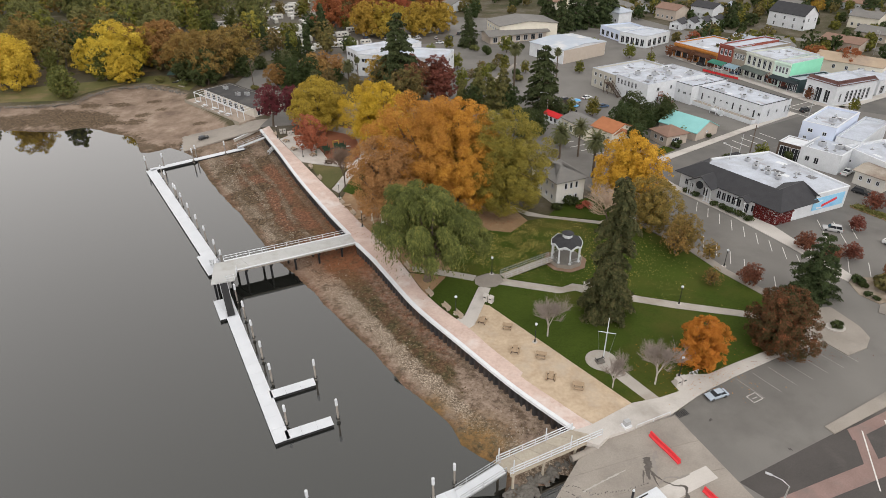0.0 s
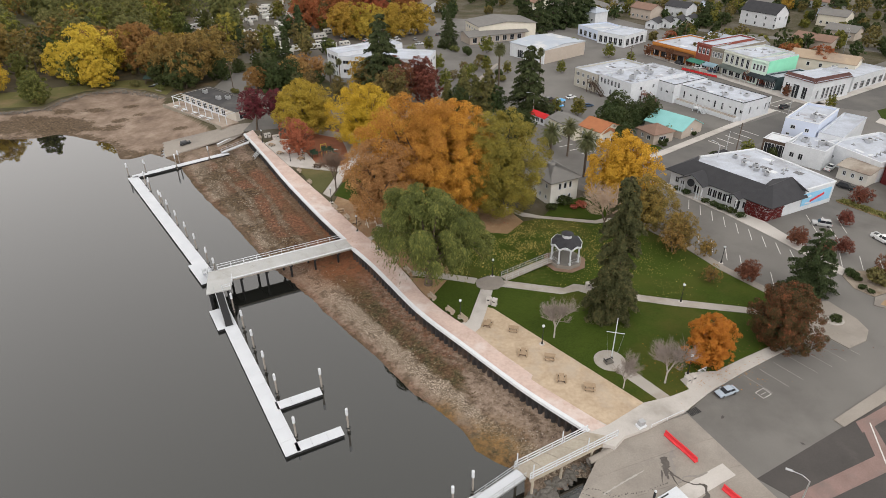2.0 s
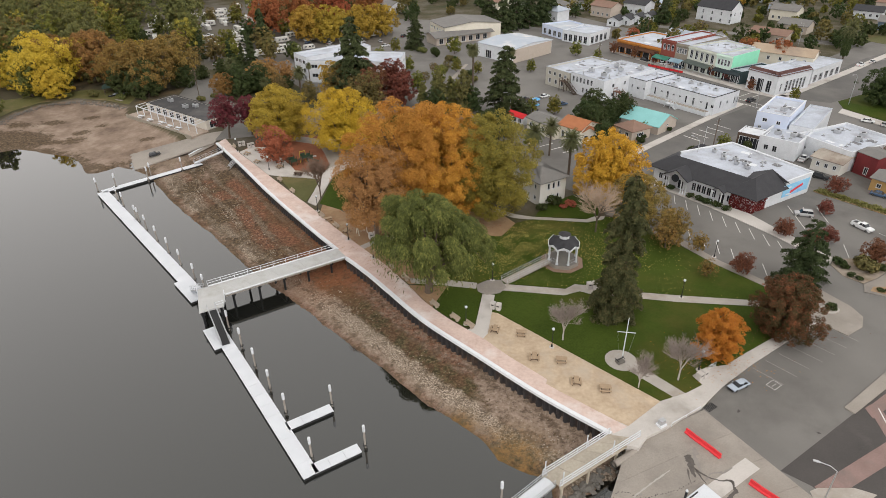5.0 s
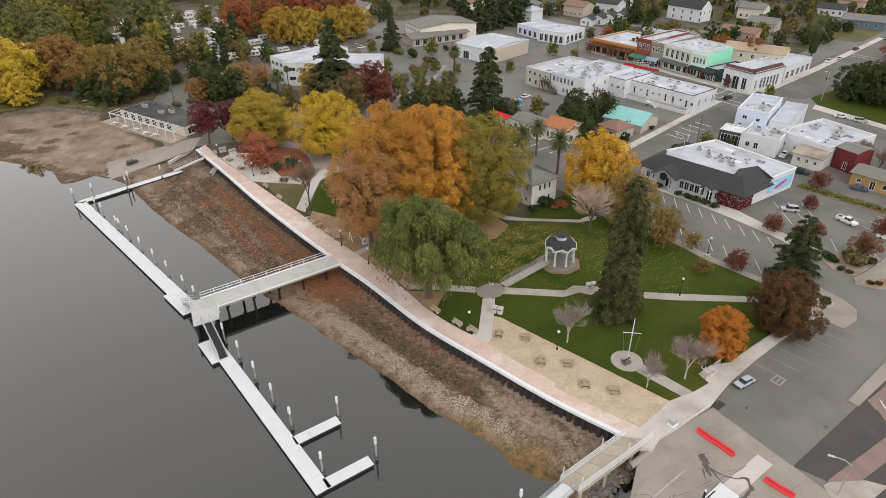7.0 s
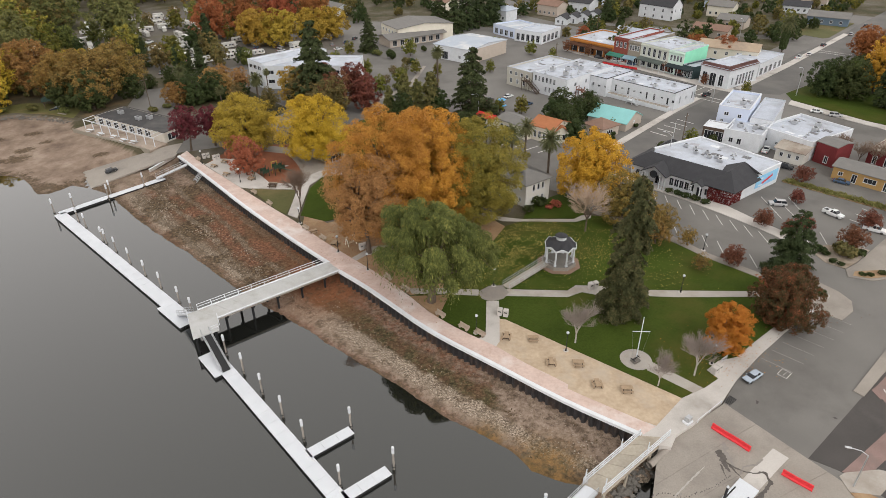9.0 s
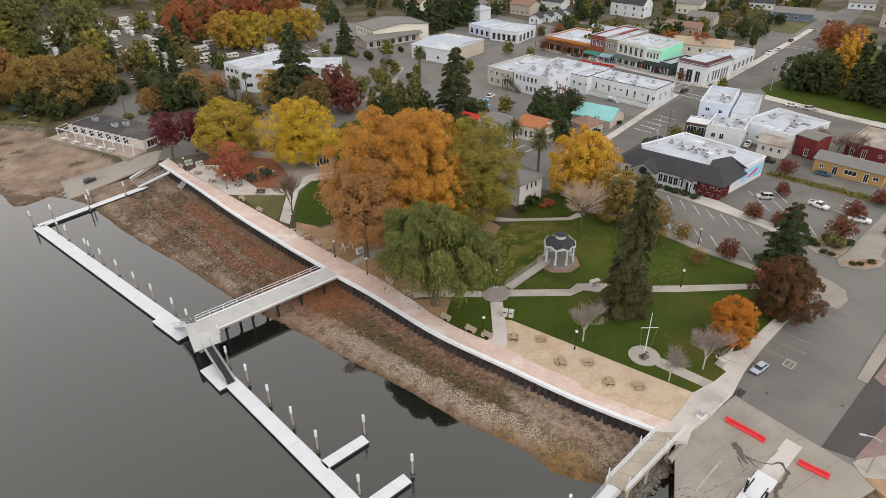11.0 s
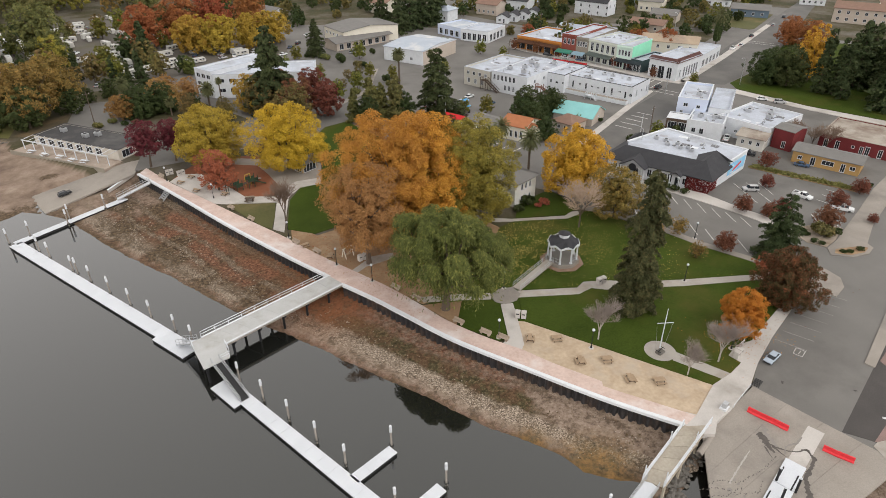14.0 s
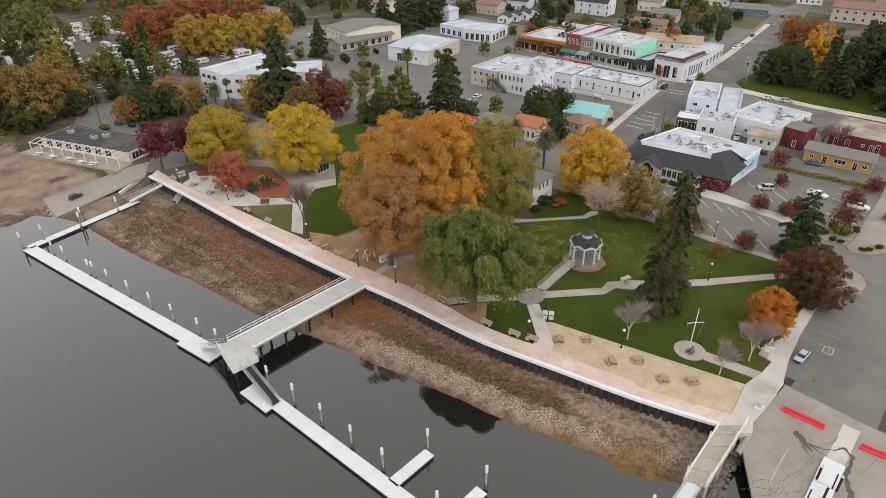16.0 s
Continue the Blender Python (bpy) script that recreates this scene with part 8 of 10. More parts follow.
for x, y in ((5, 5), (14, 4), (16, 6)):
    q = bh.matrix_basis @ Vector((x, y, 2.6))
    roof_unit(q.x, q.y, q.z, 1.6, 1.2, 0.9, -45)

for x, y, a in ((4.0, -4.6, 10), (9.0, -4.9, -8), (14.0, -4.4, 5), (18.5, -4.8, -4), (22.0, -4.4, 12)):
    q = bh.matrix_basis @ Vector((x, y, 0.05))
    t = thing("terrace_table", "white folding table with benches on the terrace", "table", pose(q.x, q.y, q.z, 0, 0, -46 + a), "terrace tables")
    part("tabletop", box(BM(), 0, 0, 0.7, 1.8, 0.75, 0.05), WHITE_PAINT, t)
    for sg in (-1, 1):
        part("bench", box(BM(), 0, sg * 0.7, 0.4, 1.8, 0.28, 0.05), WHITE_PAINT, t)
        part("leg_frame", beam(BM(), (sg * 0.7, -0.7, 0.0), (sg * 0.7, 0.3, 0.7), 0.06), GALV, t)
        part("leg_frame", beam(BM(), (sg * 0.7, 0.7, 0.0), (sg * 0.7, -0.3, 0.7), 0.06), GALV, t)

# pipes, vents and repair patches on the flat roofs
PATCH = [mat("grey_roof_patch", (0.4, 0.4, 0.43), (0.32, 0.32, 0.35), scale=0.6), mat("dark_roof_patch", (0.2, 0.2, 0.21), (0.15, 0.15, 0.16), scale=0.6), WHITE_PAINT]
pr = np.random.default_rng(14)
for a, b, s0, s1, o0, o1, zr, n in (((46.4, 197.4), (53.4, 185.8), 1, 12.5, 2, 22, 5.81, 26), ((69.0, 188.3), (80.2, 169.5), 1, 20.5, 1.5, 10.5, 4.71, 14), ((63.0, 192.7), (66.7, 186.5), 1, 6, 1.5, 13, 5.11, 8), ((88.2, 141.2), (93.0, 128.0), 1.5, 12, 2, 15.5, 4.31, 16), ((82.4, 151.2), (87.9, 145.8), 1, 6.8, 2, 15, 6.91, 8), ((78.6, 141.6), (84.6, 135.0), 1, 8, 1.5, 10.5, 4.11, 10), ((47.4, 128.8), (60.6, 110.6), 6, 20, 11, 20, 4.51, 12), ((79.0, 247.6), (90.0, 230.2), 2, 18, 3, 19, 4.71, 12), ((96.8, 219.4), (103.3, 209.3), 1.5, 10.5, 3, 13.5, 7.71, 10), ((40.7, 207.1), (46.1, 197.9), 1, 9.5, 2, 20, 5.31, 10)):
    yaw = math.degrees(math.atan2(b[1] - a[1], b[0] - a[0]))
    for k in range(n):
        x, y = at_line(a, b, pr.uniform(s0, s1), pr.uniform(o0, o1))
        if k % 2:
            ob = link_mesh("roof_patch", box(BM(), 0, 0, 0, pr.uniform(0.8, 3.0), pr.uniform(0.5, 1.8), 0.012 + 0.004 * (k % 5)), PATCH[k // 2 % 3])
            ob.matrix_basis = pose(x, y, zr, 0, 0, yaw)
            tagged(ob, "felt repair patch on the flat roof", "roof patch", "roof patches")
        else:
            t = thing("roof_vent", "small grey vent pipe on the flat roof", "vent", pose(x, y, zr - 0.02, 0, 0, yaw), "roof vents")
            h = pr.uniform(0.3, 0.8)
            part("vent_pipe", cyl(BM(), (0, 0, 0), (0, 0, h), 0.12, n=8), GALV, t)
            part("vent_cowl", cyl(BM(), (0, 0, h), (0, 0, h + 0.15), 0.26, 0.08, 8), GALV, t)
            part("flashing", box(BM(), 0, 0, 0, 0.7, 0.7, 0.05), PATCH[1], t)

# ---- park furniture ----
def octagon(r, n=8, turn=22.5):
    return [(r * math.cos(radians(360 * i / n + turn)), r * math.sin(radians(360 * i / n + turn))) for i in range(n)]


gz = thing("gazebo", "white octagonal gazebo with a charcoal roof and small cupola", "gazebo", pose(18.0, 96.2, 0.1, 0, 0, -14) @ Matrix.Scale(0.91, 4))
part("planter_ring", slab(BM(), octagon(4.3), -0.2, 0.12), mat("brick_edging", (0.3, 0.2, 0.15), (0.22, 0.145, 0.11), scale=1.2, fine=10), gz, "brick-coloured planting ring")
part("platform", slab(BM(), octagon(3.35), -0.2, 0.8), CONCRETE_OLD, gz, "pale raised octagonal platform")
part("platform_floor", slab(BM(), octagon(3.2), 0.81, 0.85), mat("worn_floor_concrete", (0.25, 0.235, 0.215), (0.18, 0.17, 0.155), scale=0.6, fine=6), gz, "worn grey concrete floor")
oc = octagon(2.78)
eave = []
for i, (x, y) in enumerate(oc):
    bm = cyl(BM(), (x, y, 0.85), (x, y, 4.05), 0.19, 0.16, 10)
    box(bm, x, y, 0.83, 0.44, 0.44, 0.3, i * 45 + 22.5)
    box(bm, x, y, 3.9, 0.4, 0.4, 0.2, i * 45 + 22.5)
    part("column", bm, WHITE_PAINT, gz, "white turned column")
    x2, y2 = oc[(i + 1) % 8]
    mx, my = (x + x2) / 2, (y + y2) / 2
    eave += [(x * 1.1, y * 1.1, 4.22), (mx * 1.13, my * 1.13, 4.8)]
    for p, q in (((x * 1.12, y * 1.12, 4.08), (mx * 1.15, my * 1.15, 4.66)), ((mx * 1.15, my * 1.15, 4.66), (x2 * 1.12, y2 * 1.12, 4.08))):
        part("fascia", beam(BM(), p, q, 0.1, 0.34), WHITE_PAINT, gz, "white gabled fascia")
    part("lintel", beam(BM(), (x, y, 4.1), (x2, y2, 4.1), 0.14, 0.16), WHITE_PAINT, gz)
    if i not in (5, 0):
        for zz in (1.15, 1.75):
            part("rail", beam(BM(), (x, y, zz), (x2, y2, zz), 0.05), GALV, gz)
        for k in range(7):
            a = lerp((x, y), (x2, y2), (k + 0.5) / 7)
            part("baluster", beam(BM(), (*a, 0.85), (*a, 1.75), 0.035), GALV, gz)
bm = BM()
rings = [[bm.verts.new(p) for p in eave]]
for r, z in ((1.7, 5.25), (0.8, 5.65)):
    o = octagon(r)
    rings.append([bm.verts.new((*(o[k // 2] if k % 2 == 0 else lerp(o[k // 2], o[(k // 2 + 1) % 8], 0.5)), z)) for k in range(16)])
for a, b in zip(rings, rings[1:]):
    for i in range(16):
        bm.faces.new((a[i], a[(i + 1) % 16], b[(i + 1) % 16], b[i]))
bm.faces.new(rings[-1])
bmesh.ops.recalc_face_normals(bm, faces=bm.faces[:])
bmesh.ops.solidify(bm, geom=bm.faces[:], thickness=0.1)
part("roof", bm, ROOF_DARK, gz, "charcoal shingled roof")
part("cupola", slab(BM(), octagon(1.0), 5.55, 6.3), WHITE_PAINT, gz, "white louvred cupola")
bm = BM()
a = [bm.verts.new((x, y, 6.3)) for x, y in octagon(1.25)]
b = bm.verts.new((0, 0, 6.75))
for i in range(8):
    bm.faces.new((a[i], a[(i + 1) % 8], b))
bm.faces.new(a[::-1])
part("cupola_roof", bm, ROOF_DARK, gz, "small charcoal cupola roof")

acc = thing("access_ramp", "concrete access ramp with steel railings up to the gazebo", "ramp", pose(6.6, 90.7, 0.1))
ra, rb = Vector((0, 0, 0.03)), Vector((8.7, 4.95, 0.75))
sd = (rb - ra).cross(Vector((0, 0, 1))).normalized() * 0.75
part("ramp_deck", beam(BM(), ra, rb, 1.5, 0.25), PATHM, acc)
for q in (-1, 1):
    for zz in (0.5, 0.95):
        part("rail", beam(BM(), ra + sd * q + Vector((0, 0, zz)), rb + sd * q + Vector((0, 0, zz)), 0.05), GALV, acc)
    for k in range(9):
        p = ra.lerp(rb, k / 8) + sd * q
        part("rail_post", beam(BM(), p, p + Vector((0, 0, 0.95)), 0.055), GALV, acc)


def picnic_table():
    t = thing("picnic_table", "weathered wooden picnic table with attached benches", "picnic table", None, "picnic tables")
    for i in range(5):
        part("table_plank", box(BM(), 0, -0.34 + 0.17 * i, 0.72, 1.9, 0.155, 0.05), WOOD, t)
    for s in (-1, 1):
        for o in (0.66, 0.82):
            part("bench_plank", box(BM(), 0, s * o, 0.43, 1.9, 0.14, 0.05), WOOD, t)
        part("cross_brace", beam(BM(), (s * 0.65, -0.85, 0.4), (s * 0.65, 0.85, 0.4), 0.08, 0.1), DARKWOOD, t)
        for q in (-1, 1):
            part("leg", beam(BM(), (s * 0.65, q * 0.68, 0.0), (s * 0.65, q * 0.28, 0.72), 0.08, 0.1), DARKWOOD, t)
    return t


pt = picnic_table()
spots = [(2.9, 77.8, 68), (6.7, 76.5, -12), (7.5, 70.9, 78), (11.2, 69.9, -14), (12.1, 65.4, 80), (15.6, 63.7, -10), (-21.0, 111.2, 60), (-24.9, 116.7, 20), (-9.5, 100.5, 40), (-47.6, 154.2, -40), (-45.3, 156.6, -40), (-41.9, 150.8, -40), (-44.2, 148.6, -40), (-38.3, 144.7, -45)]
for x, y, a in spots[1:]:
    copy_thing(pt, pose(x, y, 0.08 if y < 90 else 0.16 if x < -30 else 0.06, 0, 0, a) @ Matrix.Scale(0.82, 4))
pt.matrix_basis = pose(*spots[0][:2], 0.08, 0, 0, spots[0][2]) @ Matrix.Scale(0.82, 4)


def lamp_post():
    t = thing("park_lamp", "dark iron park lamp post with a white globe", "street lamp", None, "park lamps")
    bm = cyl(BM(), (0, 0, 0), (0, 0, 0.5), 0.17, 0.1, 10)
    cyl(bm, (0, 0, 0.5), (0, 0, 3.0), 0.06, 0.045, 8)
    part("post", bm, STEEL_BLACK, t)
    part("collar", cyl(BM(), (0, 0, 2.98), (0, 0, 3.1), 0.12, 0.16, 10), STEEL_BLACK, t)
    part("globe", ball(BM(), 0, 0, 3.3, 0.23), WHITE_PAINT, t, "white glass globe")
    part("footing", cyl(BM(), (0, 0, -0.1), (0, 0, 0.04), 0.4, n=12), CONCRETE, t, "concrete footing")
    return t


lp = lamp_post()
for x, y in [(-1.3, 79.8), (34.6, 83.4), (-27.4, 121.2), (-20.5, 108.3), (-15.7, 101.0), (-40.7, 143.9), (4.7, 91.6), (-50.6, 156.9), (29.8, 66.3), (45.7, 95.0)]:
    copy_thing(lp, pose(x, y, 0.12))
lp.matrix_basis = pose(10.6, 73.2, 0.1)


BENCHTAN = mat("tan_bench_concrete", (0.4, 0.33, 0.26), (0.31, 0.25, 0.195), scale=0.8, fine=7)


def stone_bench():
    t = thing("concrete_bench", "solid tan concrete bench beside the promenade", "bench", None, "concrete benches")
    part("seat", box(BM(), 0, 0, 0.36, 1.9, 0.6, 0.12, 0, 0.02), BENCHTAN, t)
    for s in (-1, 1):
        part("support", box(BM(), s * 0.65, 0, 0, 0.35, 0.5, 0.36, 0, 0.02), BENCHTAN, t)
    part("backrest", box(BM(), 0, 0.3, 0.36, 1.9, 0.12, 0.45, 0, 0.02), BENCHTAN, t)
    return t


sb = stone_bench()
for x, y, a in [(-2.9, 81.2, -54), (-0.9, 79.2, -54), (-37.4, 137.4, -58), (-33.8, 130.9, -58), (-26.4, 118.4, -58), (-23.2, 113.6, -58), (-10.2, 93.4, -60), (-12.6, 97.4, -58), (-52.0, 159.6, -58), (-33.3, 140.4, -15)]:
    copy_thing(sb, pose(x, y, 0.15, 0, 0, a))
sb.matrix_basis = pose(-5.8, 85.1, 0.15, 0, 0, -57)


def bin_pair(x, y, a):
    for k, (dx, lab) in enumerate(((-0.45, "pale concrete litter bin with a domed lid"), (0.5, "pale concrete recycling bin with a domed lid"))):
        t = thing("litter_bin", lab, "litter bin", pose(x, y, 0.12, 0, 0, a) @ pose(dx, 0, 0), "litter bins")
        part("bin_body", box(BM(), 0, 0, 0, 0.75, 0.75, 1.05, 0, 0.04), CONCRETE, t)
        part("bin_lid", box(BM(), 0, 0, 1.05, 0.82, 0.82, 0.16, 0, 0.05), CONCRETE, t)
        part("slot", box(BM(), 0, -0.375, 0.72, 0.45, 0.03, 0.2), STEEL_BLACK, t, "dark slot")


for x, y, a in ((3.9, 83.3, -30), (20.8, 87.5, 10), (29.4, 64.6, 25), (-15.8, 108.4, 20), (-47.6, 159.2, 30), (-50.2, 160.6, 20)):
    bin_pair(x, y, a)
br = thing("bicycle_rack", "pale metal bicycle rack of vertical bars", "bicycle rack", pose(31.0, 66.0, 0.16, 0, 0, 26))
for i in range(7):
    part("hoop", beam(BM(), (i * 0.25, 0, 0), (i * 0.25, 0, 0.85), 0.04), WHITE_PAINT, br)
part("top_bar", beam(BM(), (-0.1, 0, 0.85), (1.6, 0, 0.85), 0.05), WHITE_PAINT, br)

# memorial mast on its round terrace
area("terrace_round", [(19.7 + 2.25 * math.cos(i * 0.2618), 69.3 + 2.25 * math.sin(i * 0.2618)) for i in range(24)], 0.14, PATHM, "round concrete terrace round the mast", "terrace")
mast = thing("flag_mast", "white ship-style flag mast with a crossed yard", "flagpole", pose(20.1, 69.9, 0.14))
part("mast_pole", cyl(BM(), (0, 0, 0), (0, 0, 7.0), 0.09, 0.05, 10), WHITE_PAINT, mast)
part("yard", cyl(BM(), (-1.2, 0.3, 4.5), (1.2, -0.3, 4.5), 0.055, 0.055, 8), WHITE_PAINT, mast)
for s in (-1, 1):
    part("stay", cyl(BM(), (s * 1.15, -s * 0.29, 4.5), (s * 0.6, -s * 0.1, 0.1), 0.012, n=4), GALV, mast)
mon = thing("anchor_monument", "dark anchor monument on a low stone plinth", "monument", pose(19.4, 68.9, 0.14, 0, 0, 20))
part("plinth", box(BM(), 0, 0, 0, 1.2, 0.9, 0.35, 0, 0.04), ROCK, mon)
bm = cyl(BM(), (-0.6, 0, 0.5), (0.6, 0, 0.75), 0.07, n=8)
cyl(bm, (-0.55, -0.45, 0.55), (-0.55, 0.45, 0.55), 0.06, n=8)
cyl(bm, (0.5, -0.3, 0.7), (0.5, 0.3, 0.7), 0.05, n=8)
part("anchor", bm, STEEL_BLACK, mon)

# playground
pg = thing("play_structure", "dark green and yellow climbing frame with a slide", "play structure", pose(-32.7, 147.1, 0.1, 0, 0, 30))
PLAY_GREEN, PLAY_YELLOW = mat("dark_green_play_paint", (0.03, 0.06, 0.035), (0.02, 0.04, 0.024), scale=1, rough=0.5), mat("yellow_play_paint", (0.5, 0.34, 0.06), (0.4, 0.26, 0.05), scale=1, rough=0.5)
for tx, ty, th in ((0, 0, 2.9), (-2.6, 0.7, 2.3), (1.9, 1.6, 1.9)):
    for x in (-0.7, 0.7):
        for y in (-0.7, 0.7):
            part("tower_post", cyl(BM(), (tx + x, ty + y, 0), (tx + x, ty + y, th), 0.08, n=8), PLAY_YELLOW if tx == 0 and y > 0 else PLAY_GREEN, pg)
    part("tower_deck", box(BM(), tx, ty, th - 1.4, 1.5, 1.5, 0.1), DARKWOOD, pg)
    for y in (-0.7, 0.7):
        part("guard_panel", box(BM(), tx, ty + y, th - 1.25, 1.24, 0.06, 0.75), PLAY_GREEN, pg)
part("arch", beam(BM(), (-0.7, 0.7, 2.9), (0.7, 0.7, 2.9), 0.14), PLAY_YELLOW, pg, "yellow arch beam")
part("bridge", beam(BM(), (-0.75, 0.2, 1.3), (-1.85, 0.6, 1.0), 0.9, 0.08), DARKWOOD, pg)
part("slide", beam(BM(), (0.75, -0.2, 1.45), (3.3, -1.1, 0.2), 0.6, 0.1), PLAY_GREEN, pg, "dark green slide")
part("short_slide", beam(BM(), (2.5, 1.8, 0.55), (4.2, 2.3, 0.15), 0.6, 0.1), GALV, pg, "pale metal slide")
for i in range(5):
    part("climbing_bar", beam(BM(), (-3.4 - i * 0.45, 0.2, 1.9), (-3.4 - i * 0.45, 1.2, 1.9), 0.06), STEEL_BLACK, pg)
for s in (0.2, 1.2):
    part("side_bar", beam(BM(), (-3.2, s, 1.9), (-5.3, s, 1.9), 0.07), PLAY_GREEN, pg)
    part("end_post", beam(BM(), (-5.3, s, 0), (-5.3, s, 1.9), 0.09), PLAY_GREEN, pg)
sw = thing("wooden_swing", "white timber swing frame beside the promenade", "swing", pose(-18.0, 110.6, 0.06, 0, 0, 30))
for s in (-1, 1):
    for q in (-1, 1):
        part("leg", beam(BM(), (s * 0.9, q * 0.6, 0), (s * 0.9, 0, 1.9), 0.12), CREAM_PAINT, sw)
part("top_beam", beam(BM(), (-1.1, 0, 1.9), (1.1, 0, 1.9), 0.14), CREAM_PAINT, sw)
part("swing_seat", box(BM(), 0, 0, 0.5, 1.2, 0.5, 0.06), WOOD, sw)
for s in (-0.5, 0.5):
    part("chain", beam(BM(), (s, 0, 0.5), (s, 0, 1.9), 0.03), STEEL_BLACK, sw)
ms = house("picnic_shelter", "small open timber shelter at the playground", (-20.6, 150.6), (-16.8, 153.0), 3.4, 2.4, WOOD, ROOF_GREY, "gable", {"front": [(0.3, 0.1, 3.8, 2.0)], "left": [(0.3, 0.1, 2.4, 2.0)], "right": [(0.3, 0.1, 2.4, 2.0)]}, 0.8, 0.4)

# ---- boat ramp clutter ----
def barrier(x, y, a):
    t = thing("water_barrier", "bright red plastic water-filled traffic barrier", "traffic barrier", pose(x, y, ramp_z(x, y) + 0.005, 0, 0, a) @ Matrix.Diagonal((0.98, 0.78, 0.78, 1)), "red barriers")
    bm = BM()
    pr = [(-0.3, 0), (0.3, 0), (0.3, 0.18), (0.14, 0.38), (0.1, 0.95), (-0.1, 0.95), (-0.14, 0.38), (-0.3, 0.18)]
    e0, e1 = ([bm.verts.new((xx, yy, zz)) for yy, zz in pr] for xx in (-0.9, 0.9))
    for i in range(8):
        bm.faces.new((e0[i], e0[(i + 1) % 8], e1[(i + 1) % 8], e1[i]))
    bm.faces.new(e0)
    bm.faces.new(e1[::-1])
    bmesh.ops.recalc_face_normals(bm, faces=bm.faces[:])
    part("barrier_body", bm, RED_PLASTIC, t)
    part("filler_cap", cyl(BM(), (0, 0, 0.93), (0, 0, 1.0), 0.07, n=8), RED_PLASTIC, t)
    return t


for a, b, n in (((23.3, 55.5), (25.6, 51.3), 3), ((27.3, 47.4), (29.0, 44.8), 2)):
    for i in range(n):
        p = lerp(a, b, (i + 0.5) / n)
        barrier(p[0], p[1], math.degrees(math.atan2(b[1] - a[1], b[0] - a[0])) + (2 if i % 2 else -2))
for ux in (2.1, -2.1, -6.3):
    fd = thing("boarding_float", "pale concrete boarding float lying on the ramp", "dock", pose(19.05 + 0.883 * ux, 45.0 + 0.469 * ux, ramp_z(19.05 + 0.883 * ux, 45.0 + 0.469 * ux) + 0.02, 0, -4.0, 28), "boarding floats")
    part("float_deck", box(BM(), 0, 0, 0, 4.15, 2.3, 0.3, 0, 0.04), FLOAT, fd)
    for v in (0.86, -0.82):
        part("deck_slot", box(BM(), -0.9 + (0.2 if v > 0 else 0.0), v, 0.3, 2.6, 0.16, 0.012), STEEL_BLACK, fd, "black open slot")
for x, y in ((18.9, 45.9), (19.9, 44.0), (17.4, 43.6)):
    t = thing("guide_post", "black steel guide post with a white cap", "post", pose(x, y, -1.2), "guide posts")
    part("post_shaft", cyl(BM(), (0, 0, 0), (0, 0, 2.9), 0.14, n=10), STEEL_BLACK, t)
    part("post_cap", cyl(BM(), (0, 0, 2.9), (0, 0, 3.1), 0.16, 0.1, n=10), WHITE_PAINT, t)
pipe = thing("culvert_pipe", "grey concrete drain pipe beside the slab pier", "pipe", pose(13.2, 52.2, -0.75, 0, 0, 28))
bm = BM()
for r, fl in ((0.42, False), (0.33, True)):
    ra_ = [[bm.verts.new((x, r * math.cos(i * 0.3927), r * math.sin(i * 0.3927))) for i in range(16)] for x in (0, 4.2)]
    for i in range(16):
        q = (ra_[0][i], ra_[0][(i + 1) % 16], ra_[1][(i + 1) % 16], ra_[1][i])
        bm.faces.new(q[::-1] if fl else q)
part("pipe_shell", bm, CONCRETE_OLD, pipe)
bx = thing("electric_box", "small grey service pedestal beside the pavement", "service box", pose(20.6, 56.8, 0.16, 0, 0, 25))
part("box_base", box(BM(), 0, 0, 0, 1.1, 0.9, 0.3, 0, 0.02), WHITE_CONC, bx)
part("box_body", box(BM(), 0, 0, 0.3, 0.8, 0.6, 0.7, 0, 0.03), GALV, bx)
gr = thing("drain_grate", "dark iron drain grate set in the asphalt", "drain", pose(28.2, 59.3, 0.03, 0, 0, 28))
for i in range(8):
    part("grate_bar", box(BM(), -0.77 + i * 0.22, 0, 0, 0.13, 1.0, 0.02), STEEL_BLACK, gr)
rail = thing("guard_rail", "low white pipe rail along the pavement edge", "rail", pose(17.6, 55.0, 0.16))
railing(rail, rail.matrix_basis.inverted(), (21.8, 56.5, 0.16), (26.6, 58.9, 0.16), 0.55, (0.55,), WHITE_PAINT, 2.4, 0.06)


